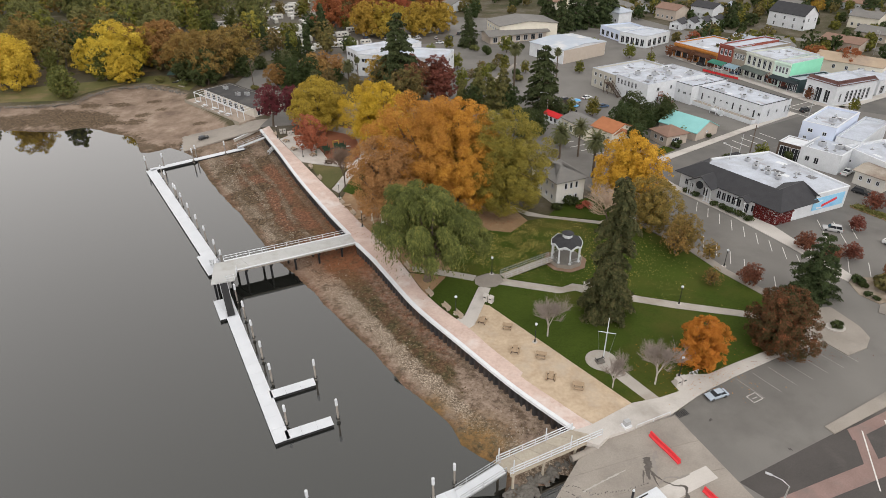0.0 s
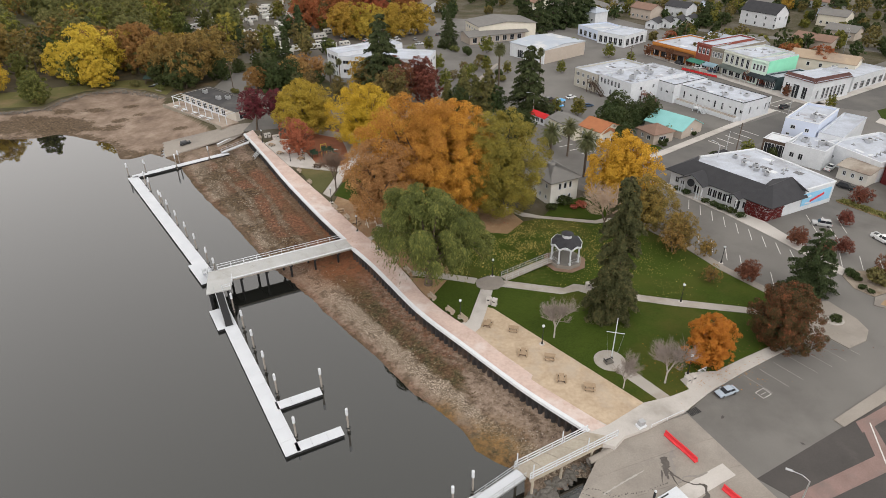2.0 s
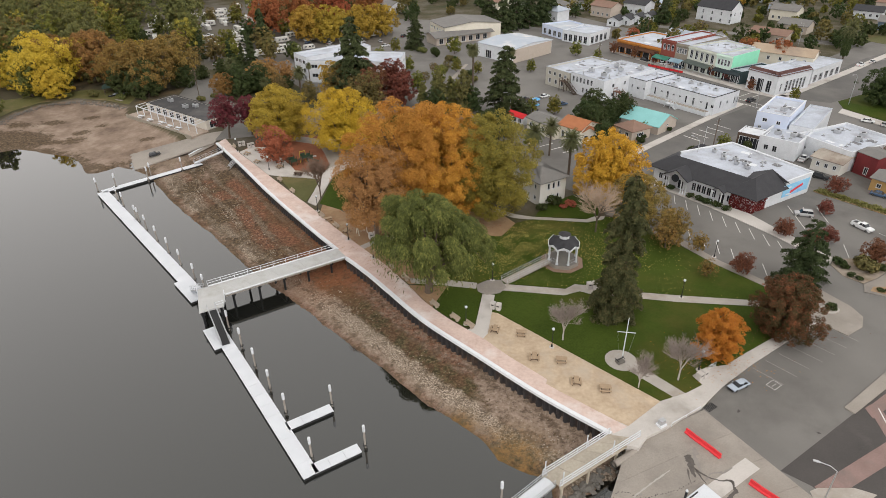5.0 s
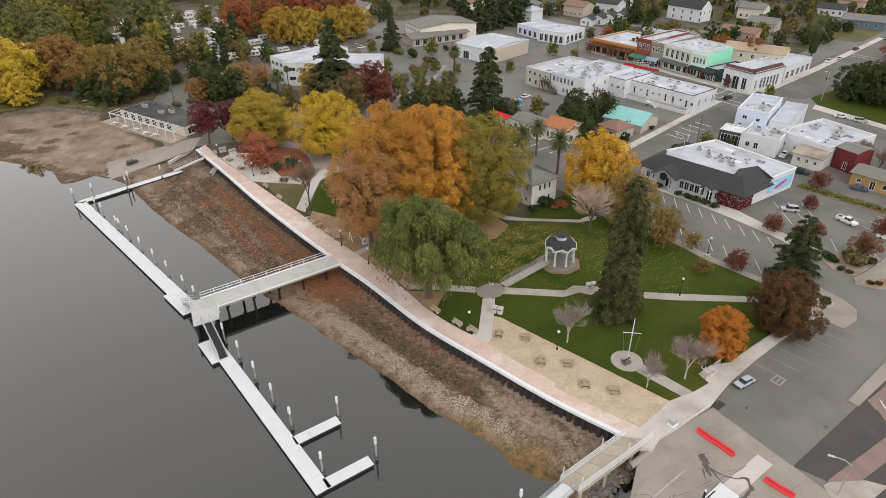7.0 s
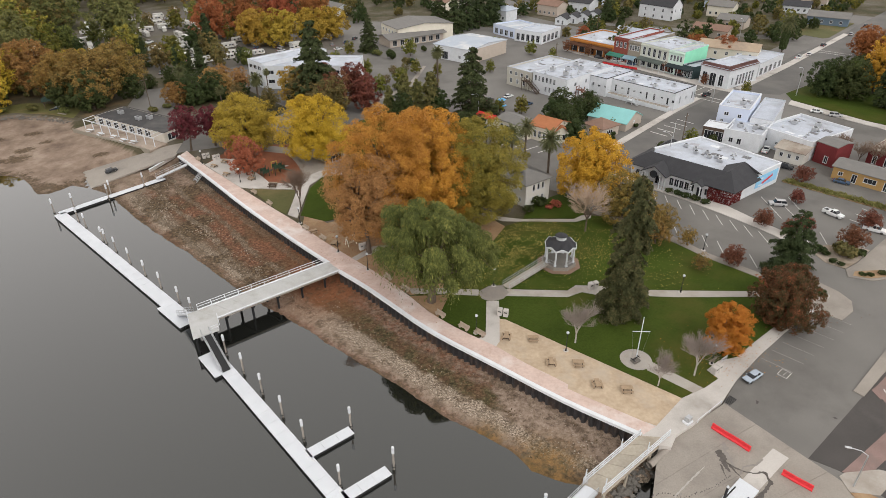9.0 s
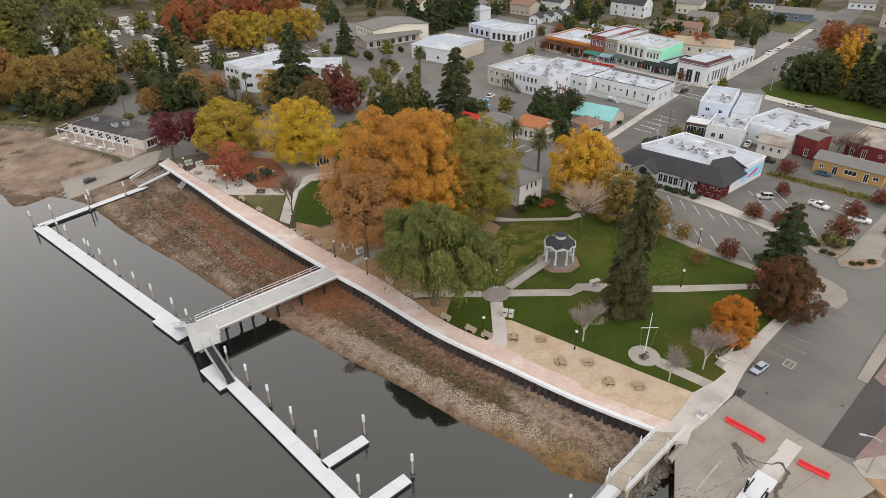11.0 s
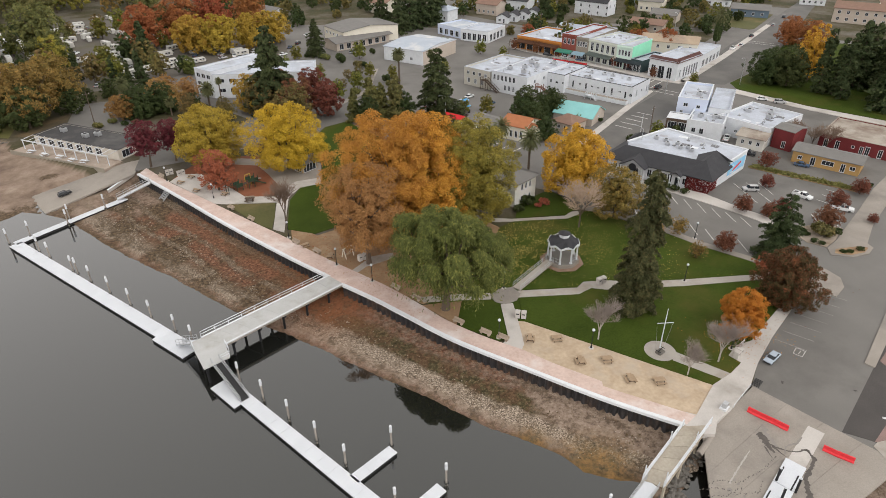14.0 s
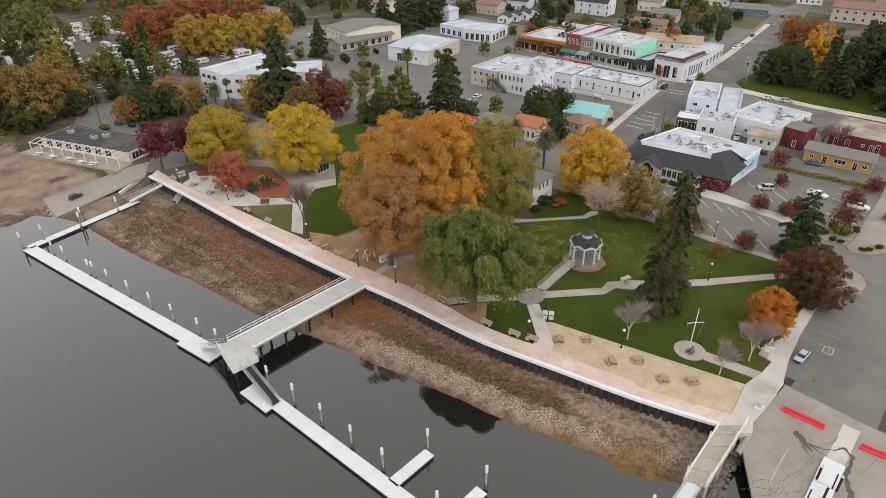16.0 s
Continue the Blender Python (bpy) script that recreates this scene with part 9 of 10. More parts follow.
def blot(name, x, y, zf, rx, ry, a, seed, material, label, spray=0):
    """An irregular wet or oily stain with its own ragged outline and spatter, lying on the surface zf."""
    rg = np.random.default_rng(seed)
    V, F = [], []

    def patch(cx, cy, ax, ay, n, wild):
        c, s = math.cos(radians(a)), math.sin(radians(a))
        i0 = len(V)
        for i in range(n):
            q = i / n * 6.283
            k = 0.78 + wild * (0.55 * noise.noise((math.cos(q) * 1.6 + seed, math.sin(q) * 1.6, cx)) + 0.4 * noise.noise((math.cos(q) * 5 + seed, math.sin(q) * 5, cy)))
            u, v = cx + ax * k * math.cos(q), cy + ay * k * math.sin(q)
            px_, py_ = x + u * c - v * s, y + u * s + v * c
            V.append((px_, py_, zf(px_, py_) + 0.012))
        F.append(tuple(range(i0, i0 + n)))
    patch(0, 0, rx, ry, 64, 1.0)
    for _ in range(spray):
        u = rg.uniform(-1, 2.4) * rx
        r = abs(rg.normal(0, 0.09)) + 0.05
        patch(u, rg.normal(0, 0.55) * ry * (1 + 0.35 * abs(u) / rx), r * 1.6, r, 9, 0.8)
    return tagged(raw(name, V, F, material), label, "stain", kind="structure")


WET = mat("wet_concrete", (0.12, 0.105, 0.095), (0.075, 0.066, 0.06), rough=0.55, scale=0.8, fine=3)
DAMP = mat("damp_concrete", (0.27, 0.245, 0.225), (0.22, 0.2, 0.185), rough=0.7, scale=0.8, fine=3)
FLAT0 = lambda x, y: 0.022
rg = np.random.default_rng(8)


def streak(name, pts, w, material, label, seed, tail=0.2):
    """A ragged ribbon of wet along a line on the ramp, tapering to its end."""
    P = along(smoothline(pts), 0.12)
    V, F = [], []
    for i, (x, y, a) in enumerate(P):
        k = i / max(1, len(P) - 1)
        q = w * (1 - (1 - tail) * k) * min(1, 0.35 + 4 * k)
        l, r = (q * (0.75 + 0.7 * noise.noise((x * 2.3, y * 2.3, seed + o)) + 0.4 * noise.noise((x * 7, y * 7, seed + o))) for o in (0, 9))
        for sd, e in ((1, l), (-1, r)):
            px_, py_ = x - math.sin(a) * e * sd, y + math.cos(a) * e * sd
            V.append((px_, py_, ramp_z(px_, py_) + 0.014))
        if i:
            F.append((2 * i - 2, 2 * i - 1, 2 * i + 1, 2 * i))
    return tagged(raw(name, V, F, material), label, "stain", kind="structure")


raw_strip = [(28.6, 51.0), (29.5, 49.3), (21.2, 45.0), (20.2, 46.7)]
sv = [(*q, ramp_z(*q) + 0.008) for k in range(13) for q in (lerp(raw_strip[0], raw_strip[3], k / 12), lerp(raw_strip[1], raw_strip[2], k / 12))]
tagged(raw("ramp_strip", sv, [(2 * k, 2 * k + 2, 2 * k + 3, 2 * k + 1) for k in range(12)], CONCRETE), "pale concrete walkway strip set in the boat ramp", "ramp", kind="structure")
streak("stain_wet", [(22.2, 52.3), (21.9, 51.0), (21.7, 49.8), (21.7, 49.0)], 0.85, WET, "dark wet stain on the boat ramp", 3, 0.15)
streak("stain_wet", [(21.9, 50.8), (22.4, 49.7), (23.4, 48.7), (24.6, 48.2)], 0.2, WET, "dark wet streak on the boat ramp", 5, 0.2)
streak("stain_wet", [(24.0, 48.3), (25.5, 48.1), (25.4, 46.8), (24.0, 45.9), (22.4, 45.1), (21.2, 43.4), (20.2, 41.8)], 0.17, WET, "dark wet streak on the boat ramp", 7, 2.6)
streak("stain_wet", [(21.3, 50.4), (21.0, 49.2), (20.9, 48.4)], 0.16, WET, "dark wet drip on the boat ramp", 15, 0.1)
streak("stain_wet", [(22.2, 50.2), (22.3, 49.0), (22.6, 48.0)], 0.2, WET, "dark wet drip on the boat ramp", 17, 0.1)
streak("stain_damp", [(26.4, 49.8), (25.2, 49.3), (23.6, 49.4), (22.6, 48.5)], 0.22, DAMP, "faint damp streak on the boat ramp", 8, 0.4)
streak("stain_damp", [(23.4, 53.2), (22.8, 51.6), (22.6, 49.6)], 0.5, DAMP, "faint damp streak on the boat ramp", 11, 0.4)
streak("stain_damp", [(19.3, 50.5), (16.6, 49.1), (13.9, 47.6)], 0.12, mat("dusty_concrete", (0.42, 0.39, 0.36), (0.36, 0.335, 0.31), scale=0.8), "pale dusty line on the boat ramp", 13, 1.0)
V, F = [], []
for ti, tr in enumerate(([(21.5, 48.7), (18.7, 47.7), (16.8, 47.5), (15.0, 47.3), (13.1, 48.4), (11.4, 48.4)], [(17.4, 46.4), (16.2, 45.4), (13.9, 46.2), (12.2, 47.7), (10.1, 48.1)], [(14.6, 46.6), (12.6, 46.4), (10.6, 47.1)])):
    for x, y, a in along(smoothline(tr), 0.34):
        x, y, a = x + rg.normal(0, 0.06), y + rg.normal(0, 0.06), a + rg.normal(0.6, 0.3)
        l, w, k = rg.uniform(0.08, 0.2), rg.uniform(0.04, 0.09), len(V)
        for u, v in ((-l, 0), (0, -w), (l, 0), (0, w)):
            px_, py_ = x + u * math.cos(a) - v * math.sin(a), y + u * math.sin(a) + v * math.cos(a)
            V.append((px_, py_, ramp_z(px_, py_) + 0.014))
        F.append((k, k + 1, k + 2, k + 3))
tagged(raw("stain_track", V, F, WET), "dark tyre-track marks across the boat ramp", "stain", kind="structure")
blot("stain_wet", 11.5, 45.6, ramp_z, 1.6, 0.6, 20, 21, DAMP, "damp patch at the foot of the ramp", 8)
for x, y, s in ((31.5, 58.3, 0.35), (39.5, 53.8, 0.3), (36.2, 50.5, 0.25), (34.6, 49.6, 0.2)):
    blot("stain_oil", x, y, FLAT0, s, s * 0.6, rg.uniform(0, 180), int(s * 100) + int(x), ASPHALT_DARK, "small dark oil stain on the asphalt")

# ---- vehicles ----
def loft(bm, secs):
    """Joins rings of equal length into a closed body."""
    rs = [[bm.verts.new(p) for p in s] for s in secs]
    n = len(rs[0])
    for a, b in zip(rs, rs[1:]):
        for i in range(n):
            bm.faces.new((a[i], a[(i + 1) % n], b[(i + 1) % n], b[i]))
    bm.faces.new(rs[0][::-1])
    bm.faces.new(rs[-1])
    bmesh.ops.recalc_face_normals(bm, faces=bm.faces[:])
    return bm


def car(kind, material, label, group=""):
    t = thing({"pickup": "pickup_truck", "suv": "suv_car", "sedan": "sedan_car"}[kind], label, "pickup truck" if kind == "pickup" else "car", None, group)
    L, W, H = {"sedan": (4.6, 1.8, 1.45), "suv": (4.7, 1.9, 1.75), "pickup": (5.5, 1.95, 1.8)}[kind]
    w = W / 2
    hood = {"sedan": 0.86, "suv": 1.0, "pickup": 1.05}[kind]
    prof = [(-L / 2, 0.42, hood - 0.12), (-L / 2 + 0.12, 0.28, hood), (-L / 2 + 1.2, 0.25, hood + 0.04), (0.0, 0.24, hood + 0.06), (L / 2 - 0.9, 0.25, hood + 0.05), (L / 2 - 0.1, 0.3, hood - 0.05), (L / 2, 0.42, hood - 0.2)]
    bm = loft(BM(), [[(x, -w * 0.93, a), (x, -w, a + 0.22), (x, -w * 0.97, b - 0.08), (x, -w * 0.86, b), (x, w * 0.86, b), (x, w * 0.97, b - 0.08), (x, w, a + 0.22), (x, w * 0.93, a)] for x, a, b in prof])
    part("body", bm, material, t, smooth=False)
    cab = {"sedan": (-1.75, -1.0, 0.45, 1.15), "suv": (-2.15, -1.85, 0.5, 1.15), "pickup": (-0.55, -0.35, 0.75, 1.4)}[kind]
    b0, t0, t1, b1 = cab
    z0 = hood + 0.02
    bm = loft(BM(), [[(b0, -w * 0.84, z0), (t0, -w * 0.68, H), (t1, -w * 0.68, H), (b1, -w * 0.84, z0)], [(b0, w * 0.84, z0), (t0, w * 0.68, H), (t1, w * 0.68, H), (b1, w * 0.84, z0)]])
    part("windows", bm, GLASS, t, "dark glass cabin").name = "window_band"
    bm = loft(BM(), [[(t0 - 0.05, -w * 0.7, H - 0.03), (t0, -w * 0.66, H + 0.04), (t1, -w * 0.66, H + 0.04), (t1 + 0.06, -w * 0.7, H - 0.03)], [(t0 - 0.05, w * 0.7, H - 0.03), (t0, w * 0.66, H + 0.04), (t1, w * 0.66, H + 0.04), (t1 + 0.06, w * 0.7, H - 0.03)]])
    part("roof_panel", bm, material, t)
    for s in (-1, 1):
        part("door_pillar", beam(BM(), ((t0 + t1) / 2, s * w * 0.86, z0), ((t0 + t1) / 2, s * w * 0.69, H), 0.09), material, t)
        part("headlight", box(BM(), L / 2 - 0.06, s * w * 0.72, hood - 0.32, 0.14, 0.34, 0.14), CHROME, t, "clear headlight")
        part("tail_light", box(BM(), -L / 2 + 0.03, s * w * 0.78, hood - 0.3, 0.1, 0.26, 0.18), RED_PLASTIC, t, "red tail light")
        part("mirror", box(BM(), b1 - 0.35, s * (w + 0.08), z0 + 0.02, 0.12, 0.2, 0.14), material, t)
        for x in (-L * 0.3, L * 0.31):
            wh = part("wheel", cyl(BM(), (x, s * (w - 0.2), 0.33), (x, s * (w + 0.015), 0.33), 0.33, n=14), RUBBER, t)
            part("rim", cyl(BM(), (x, s * (w + 0.0), 0.33), (x, s * (w + 0.03), 0.33), 0.2, n=10), CHROME, wh)
    if kind == "pickup":
        bm = BM()
        for s in (-1, 1):
            box(bm, -1.65, s * w * 0.9, hood, 2.1, 0.1, 0.22)
        box(bm, -L / 2 + 0.12, 0, hood, 0.1, W * 0.86, 0.22)
        part("bed_side", bm, material, t)
        part("bed_floor", box(BM(), -1.65, 0, hood + 0.01, 2.0, W * 0.78, 0.03), STEEL_BLACK, t)
    for s, nm in ((1, "front_bumper"), (-1, "rear_bumper")):
        part(nm, box(BM(), s * (L / 2 - 0.02), 0, 0.36, 0.14, W * 0.86, 0.2, 0, 0.03), STEEL_BLACK if kind != "pickup" else CHROME, t)
    return t


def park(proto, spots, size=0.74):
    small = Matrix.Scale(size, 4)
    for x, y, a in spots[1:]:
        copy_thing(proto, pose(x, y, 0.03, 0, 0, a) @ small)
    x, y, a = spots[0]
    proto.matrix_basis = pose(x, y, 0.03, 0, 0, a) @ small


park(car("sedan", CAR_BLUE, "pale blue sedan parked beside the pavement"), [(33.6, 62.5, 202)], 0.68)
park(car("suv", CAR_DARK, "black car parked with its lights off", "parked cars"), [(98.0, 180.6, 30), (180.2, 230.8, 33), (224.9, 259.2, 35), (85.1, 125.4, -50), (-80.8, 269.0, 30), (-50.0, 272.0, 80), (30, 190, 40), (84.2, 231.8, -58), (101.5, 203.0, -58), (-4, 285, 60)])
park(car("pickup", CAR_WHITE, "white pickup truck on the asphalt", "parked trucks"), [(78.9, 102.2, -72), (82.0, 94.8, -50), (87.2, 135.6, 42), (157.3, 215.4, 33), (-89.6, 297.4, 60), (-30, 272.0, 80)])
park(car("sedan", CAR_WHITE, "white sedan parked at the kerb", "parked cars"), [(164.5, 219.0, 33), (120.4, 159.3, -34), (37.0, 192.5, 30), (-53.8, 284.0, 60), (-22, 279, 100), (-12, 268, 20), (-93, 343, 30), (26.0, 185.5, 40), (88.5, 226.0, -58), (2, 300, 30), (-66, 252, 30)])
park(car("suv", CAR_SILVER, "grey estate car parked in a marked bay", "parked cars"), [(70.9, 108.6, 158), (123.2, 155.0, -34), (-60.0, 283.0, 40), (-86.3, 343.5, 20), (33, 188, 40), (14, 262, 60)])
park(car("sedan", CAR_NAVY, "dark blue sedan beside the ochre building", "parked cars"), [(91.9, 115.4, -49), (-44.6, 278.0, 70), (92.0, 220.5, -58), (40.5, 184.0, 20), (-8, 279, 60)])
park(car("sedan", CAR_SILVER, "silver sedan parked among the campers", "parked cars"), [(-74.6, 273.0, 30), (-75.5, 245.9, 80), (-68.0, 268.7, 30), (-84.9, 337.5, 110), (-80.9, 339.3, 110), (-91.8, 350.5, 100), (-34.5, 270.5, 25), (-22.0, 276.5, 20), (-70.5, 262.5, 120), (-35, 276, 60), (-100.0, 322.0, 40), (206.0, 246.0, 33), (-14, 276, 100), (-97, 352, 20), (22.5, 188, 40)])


def camper(motor, label):
    t = thing("motorhome" if motor else "travel_trailer", label, "camper", None, "campers")
    L, W, H = (8.0, 2.4, 3.1) if motor else (6.6, 2.3, 2.7)
    z = 0.45
    pr = [(-L / 2, z), (L / 2 - 0.3, z), (L / 2, z + 0.7), (L / 2 - (0.1 if motor else 0.5), H - 0.2), (L / 2 - 0.7, H), (-L / 2 + 0.25, H), (-L / 2, H - 0.25)]
    bm = loft(BM(), [[(x, -W / 2, zz) for x, zz in pr], [(x, W / 2, zz) for x, zz in pr]])
    part("shell", bm, RV_WHITE, t)
    for s in (-1, 1):
        for x in (-2.2, 0.2, 1.9):
            part("window", box(BM(), x, s * (W / 2 + 0.01), z + 1.0, 1.1, 0.04, 0.7), GLASS, t)
        part("stripe", box(BM(), -0.3, s * (W / 2 + 0.008), z + 0.55, L - 1.2, 0.03, 0.2), CAR_TAN, t, "tan body stripe")
        for x in ((-2.2, 2.6) if motor else (-0.5, 0.5)):
            part("wheel", cyl(BM(), (x, s * (W / 2 - 0.3), 0.4), (x, s * (W / 2 - 0.02), 0.4), 0.4, n=12), RUBBER, t)
    part("door", box(BM(), 1.0 if motor else -2.9, -W / 2 - 0.012, z + 0.05, 0.65, 0.04, 1.9), GALV, t)
    part("roof_vent", box(BM(), -0.8, 0, H, 0.7, 0.7, 0.2, 0, 0.03), GALV, t)
    if motor:
        part("windscreen", box(BM(), L / 2 - 0.02, 0, z + 1.0, 0.08, W * 0.85, 0.9), GLASS, t)
    else:
        part("hitch", beam(BM(), (L / 2 - 0.3, 0, 0.5), (L / 2 + 1.2, 0, 0.45), 0.12), STEEL_BLACK, t)
    return t


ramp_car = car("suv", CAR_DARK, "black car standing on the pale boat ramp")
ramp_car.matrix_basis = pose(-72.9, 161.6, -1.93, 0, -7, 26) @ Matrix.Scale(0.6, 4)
rg = np.random.default_rng(31)
RVS = [(-65.7, 257.2), (-60.0, 259.6), (-54.2, 261.8), (-48.4, 264), (-42.9, 267.3), (-27.3, 273.7), (-80.6, 269.3), (-78.0, 295), (-121, 329), (-115, 316), (-106.6, 301), (-113, 321), (-100, 316.6), (-93.3, 312), (-96.3, 357), (-90.5, 369), (-84.6, 370), (-82.4, 278), (-75.2, 300.9), (-73.7, 279.5), (-68.2, 274), (-55.5, 281.5), (-53, 292), (-38.3, 287.5), (-28.7, 277), (-63.5, 255), (-98.2, 305.3), (-110, 309), (-104, 325), (-79.2, 308), (-84.8, 283.5), (-72.2, 288.5), (-44.5, 283.4), (-18, 288), (-106, 337), (-88, 327), (-66, 300), (-58, 305), (-120, 300), (-126, 312), (-48, 300), (-70, 318), (-80, 335), (-111, 292), (-125, 340), (-62, 330), (-96, 284), (-91, 290)]
ca, cb = camper(False, "white travel trailer parked in the camper park"), camper(True, "white motorhome parked in the camper park")
for k in range(400):
    x, y = rg.uniform(-128, -45), rg.uniform(262, 372)
    if len(RVS) < 70 and all(math.hypot(x - a, y - b) > 5.6 for a, b in RVS) and inside(np.array([x]), np.array([y]), [(-126, 300), (-108, 264), (-84, 264), (-50, 268), (-45, 300), (-70, 342), (-76, 372), (-102, 372), (-120, 345)])[0] and abs((y - 262) + 0.9 * (x + 84)) > 9:
        RVS.append((x, y))
for i, (x, y) in enumerate(RVS[2:]):
    copy_thing((ca, cb)[i % 2], pose(x, y, 0.03, 0, 0, 22 + rg.normal(0, 3) if i < 4 else rg.choice([25, 30, 115, 120]) + rg.normal(0, 6)) @ Matrix.Scale(rg.uniform(0.66, 0.8), 4))
ca.matrix_basis, cb.matrix_basis = pose(*RVS[0], 0.03, 0, 0, 28) @ Matrix.Scale(0.75, 4), pose(*RVS[1], 0.03, 0, 0, 28) @ Matrix.Scale(0.75, 4)
spots = []
for k in range(900):
    x, y = rg.uniform(-126, -38), rg.uniform(246, 345)
    if len(spots) < 46 and all(math.hypot(x - a, y - b) > 5.2 for a, b in RVS) and all(math.hypot(x - s[0], y - s[1]) > 6 for s in spots):
        spots.append((x, y, rg.uniform(0, 360), rg.uniform(0.8, 1.9), 0.0))
plant_all(broadleaf("small green tree among the campers", LEAF_GREENGOLD, 5.5, 2.4, 97, 0.2, 700, 0.38, 8), spots[0:17], "camper park trees")
plant_all(broadleaf("small russet tree among the campers", LEAF_BROWN, 5.5, 2.5, 98, 0.2, 700, 0.38, 8), spots[17:33], "camper park trees")
plant_all(broadleaf("small dark evergreen tree among the campers", LEAF_GREEN, 5.8, 2.3, 99, 0.1, 800, 0.36, 8), spots[33:], "camper park trees")
plant_all(broadleaf("pale russet tree beside the white office building", LEAF_TAN, 8.5, 4.0, 101, 0.12, 2600, 0.34, 10), [(-54.8, 220.4, 0, 0.9), (-50.0, 214.0, 60, 0.8), (-46.0, 219.4, 120, 0.85), (-52.6, 228.0, 200, 0.75)], "camper park trees")
plant_all(broadleaf("bushy green tree beside the marina road", LEAF_GREEN, 5.0, 2.8, 102, 0.02, 1500, 0.32, 9), [(-63.5, 210.3, 0, 0.9), (-58.3, 210.5, 60, 1.0), (-62.4, 215.4, 100, 1.1), (-57.0, 214.7, 160, 0.9), (-75.7, 227.8, 30, 0.9), (-44.8, 212.8, 80, 0.8), (-70.0, 232.0, 10, 1.1), (-66.0, 240.0, 50, 1.0)], "camper park trees")
plant_all(conifer("slim dark conifer beside the camper park", LEAF_CONIFER, 13.0, 2.4, 103, 2600, 0.5, 0.6, "conifer", 0.04, 0.2, 6), [(-60.6, 238.5, 0, 1.0), (-70.2, 247.4, 40, 0.7), (-61.4, 270.0, 80, 1.25)], "camper park trees")
plant_all(palm("small palm among the bushes", 5.6, 2.4, 104), [(-64.9, 223.9, 0, 1.0), (-40.2, 209.2, 40, 1.0), (-50.9, 205.6, 90, 0.7)], "palms")
plant_all(shrub("dark green hedge bush beside the camper park road", LEAF_GREEN, 1.6, 1.7, 94, 500, 0.3), [(-62 + i * 1.9 + rg.normal(0, 0.3), 205 + i * 1.05 + rg.normal(0, 0.4), 50 * i, rg.uniform(0.85, 1.3)) for i in range(7)], "hedge bushes")
bench = thing("park_table", "dark timber table on the playground path", "table", pose(-25.3, 158.8, 0.13, 0, 0, 20), "playground tables")
part("tabletop", box(BM(), 0, 0, 0.7, 1.9, 0.8, 0.07), DARKWOOD, bench)
for s in (-1, 1):
    part("leg", box(BM(), s * 0.7, 0, 0, 0.1, 0.6, 0.7), DARKWOOD, bench)
    part("seat", box(BM(), 0, s * 0.75, 0.42, 1.9, 0.28, 0.06), DARKWOOD, bench)
    part("seat_support", box(BM(), s * 0.7, 0, 0.34, 0.08, 1.7, 0.08), DARKWOOD, bench)
copy_thing(bench, pose(-19.9, 155.2, 0.13, 0, 0, 70))
copy_thing(bench, pose(-33.4, 139.6, 0.2, 0, 0, -15))
# picnic ground and clutter on the far bank
sh = thing("bank_shelter", "dark green open shelter on the bank", "shelter", pose(-101.5, 214.0, 0.05, 0, 0, 20))
for x in (-2.2, 2.2):
    for y in (-1.6, 1.6):
        part("post", box(BM(), x, y, 0, 0.16, 0.16, 2.3), DARKWOOD, sh)
part("roof", roof_faces([(-2.8, -2.1, 2.2), (2.8, -2.1, 2.2), (2.8, 2.1, 2.2), (-2.8, 2.1, 2.2), (-1.2, 0, 3.2), (1.2, 0, 3.2)], [(0, 1, 5, 4), (1, 2, 5), (2, 3, 4, 5), (3, 0, 4)]), mat("dark_green_roof", (0.03, 0.055, 0.045), (0.022, 0.04, 0.033), scale=0.5), sh, "dark green hip roof")


def canoe(x, y, a, material, label):
    """An open hull with pointed ends, lying upside down on the grass."""
    t = thing("canoe", label, "canoe", pose(x, y, 0.08, 0, 0, a), "canoes")
    bm = BM()
    rings = []
    for i in range(9):
        u = -1 + i / 4
        w = 0.42 * max(0.06, 1 - u * u) ** 0.6
        rings.append([bm.verts.new((u * 2.3, w * math.cos(q * math.pi / 6), 0.38 * math.sin(q * math.pi / 6) * (0.75 + 0.25 * abs(u)))) for q in range(7)])
    for r0, r1 in zip(rings, rings[1:]):
        for i in range(6):
            bm.faces.new((r0[i], r1[i], r1[i + 1], r0[i + 1]))
    bmesh.ops.solidify(bm, geom=bm.faces[:], thickness=0.03)
    part("hull", bm, material, t)
    part("keel", beam(BM(), (-1.9, 0, 0.4), (1.9, 0, 0.4), 0.05, 0.06), GALV, t)


for i, (x, y, a) in enumerate(((-98.6, 212.6, 30), (-97.6, 211.2, 24), (-99.4, 210.6, 40))):
    canoe(x, y, a, (FLOAT, CAR_NAVY, CAR_DARK)[i], ("pale upturned canoe on the bank", "dark blue upturned canoe on the bank", "black upturned canoe on the bank")[i])
for i in range(5):
    st = link_mesh("stone_step", box(BM(), 0, 0, 0, 3.2, 0.55, 0.3, 0, 0.05), CONCRETE_OLD)
    st.matrix_basis = pose(-96.4 - 0.5 * i, 205.2 - 0.75 * i, -0.1 - 0.16 * i, 0, 0, -32 + 3 * (i % 2))
    tagged(st, "pale stone step down the bank", "step", "bank steps")

# ---- street marks and poles ----
def stripes(name, lines, label, w=0.12, z=0.035, material=LINE):
    """Painted lines, each with its own edges, a few millimetres proud."""
    bm = BM()
    for (x0, y0), (x1, y1) in lines:
        beam(bm, (x0, y0, z), (x1, y1, z), w, 0.01)
    return tagged(link_mesh(name, bm, material), label, "road marking", kind="structure")


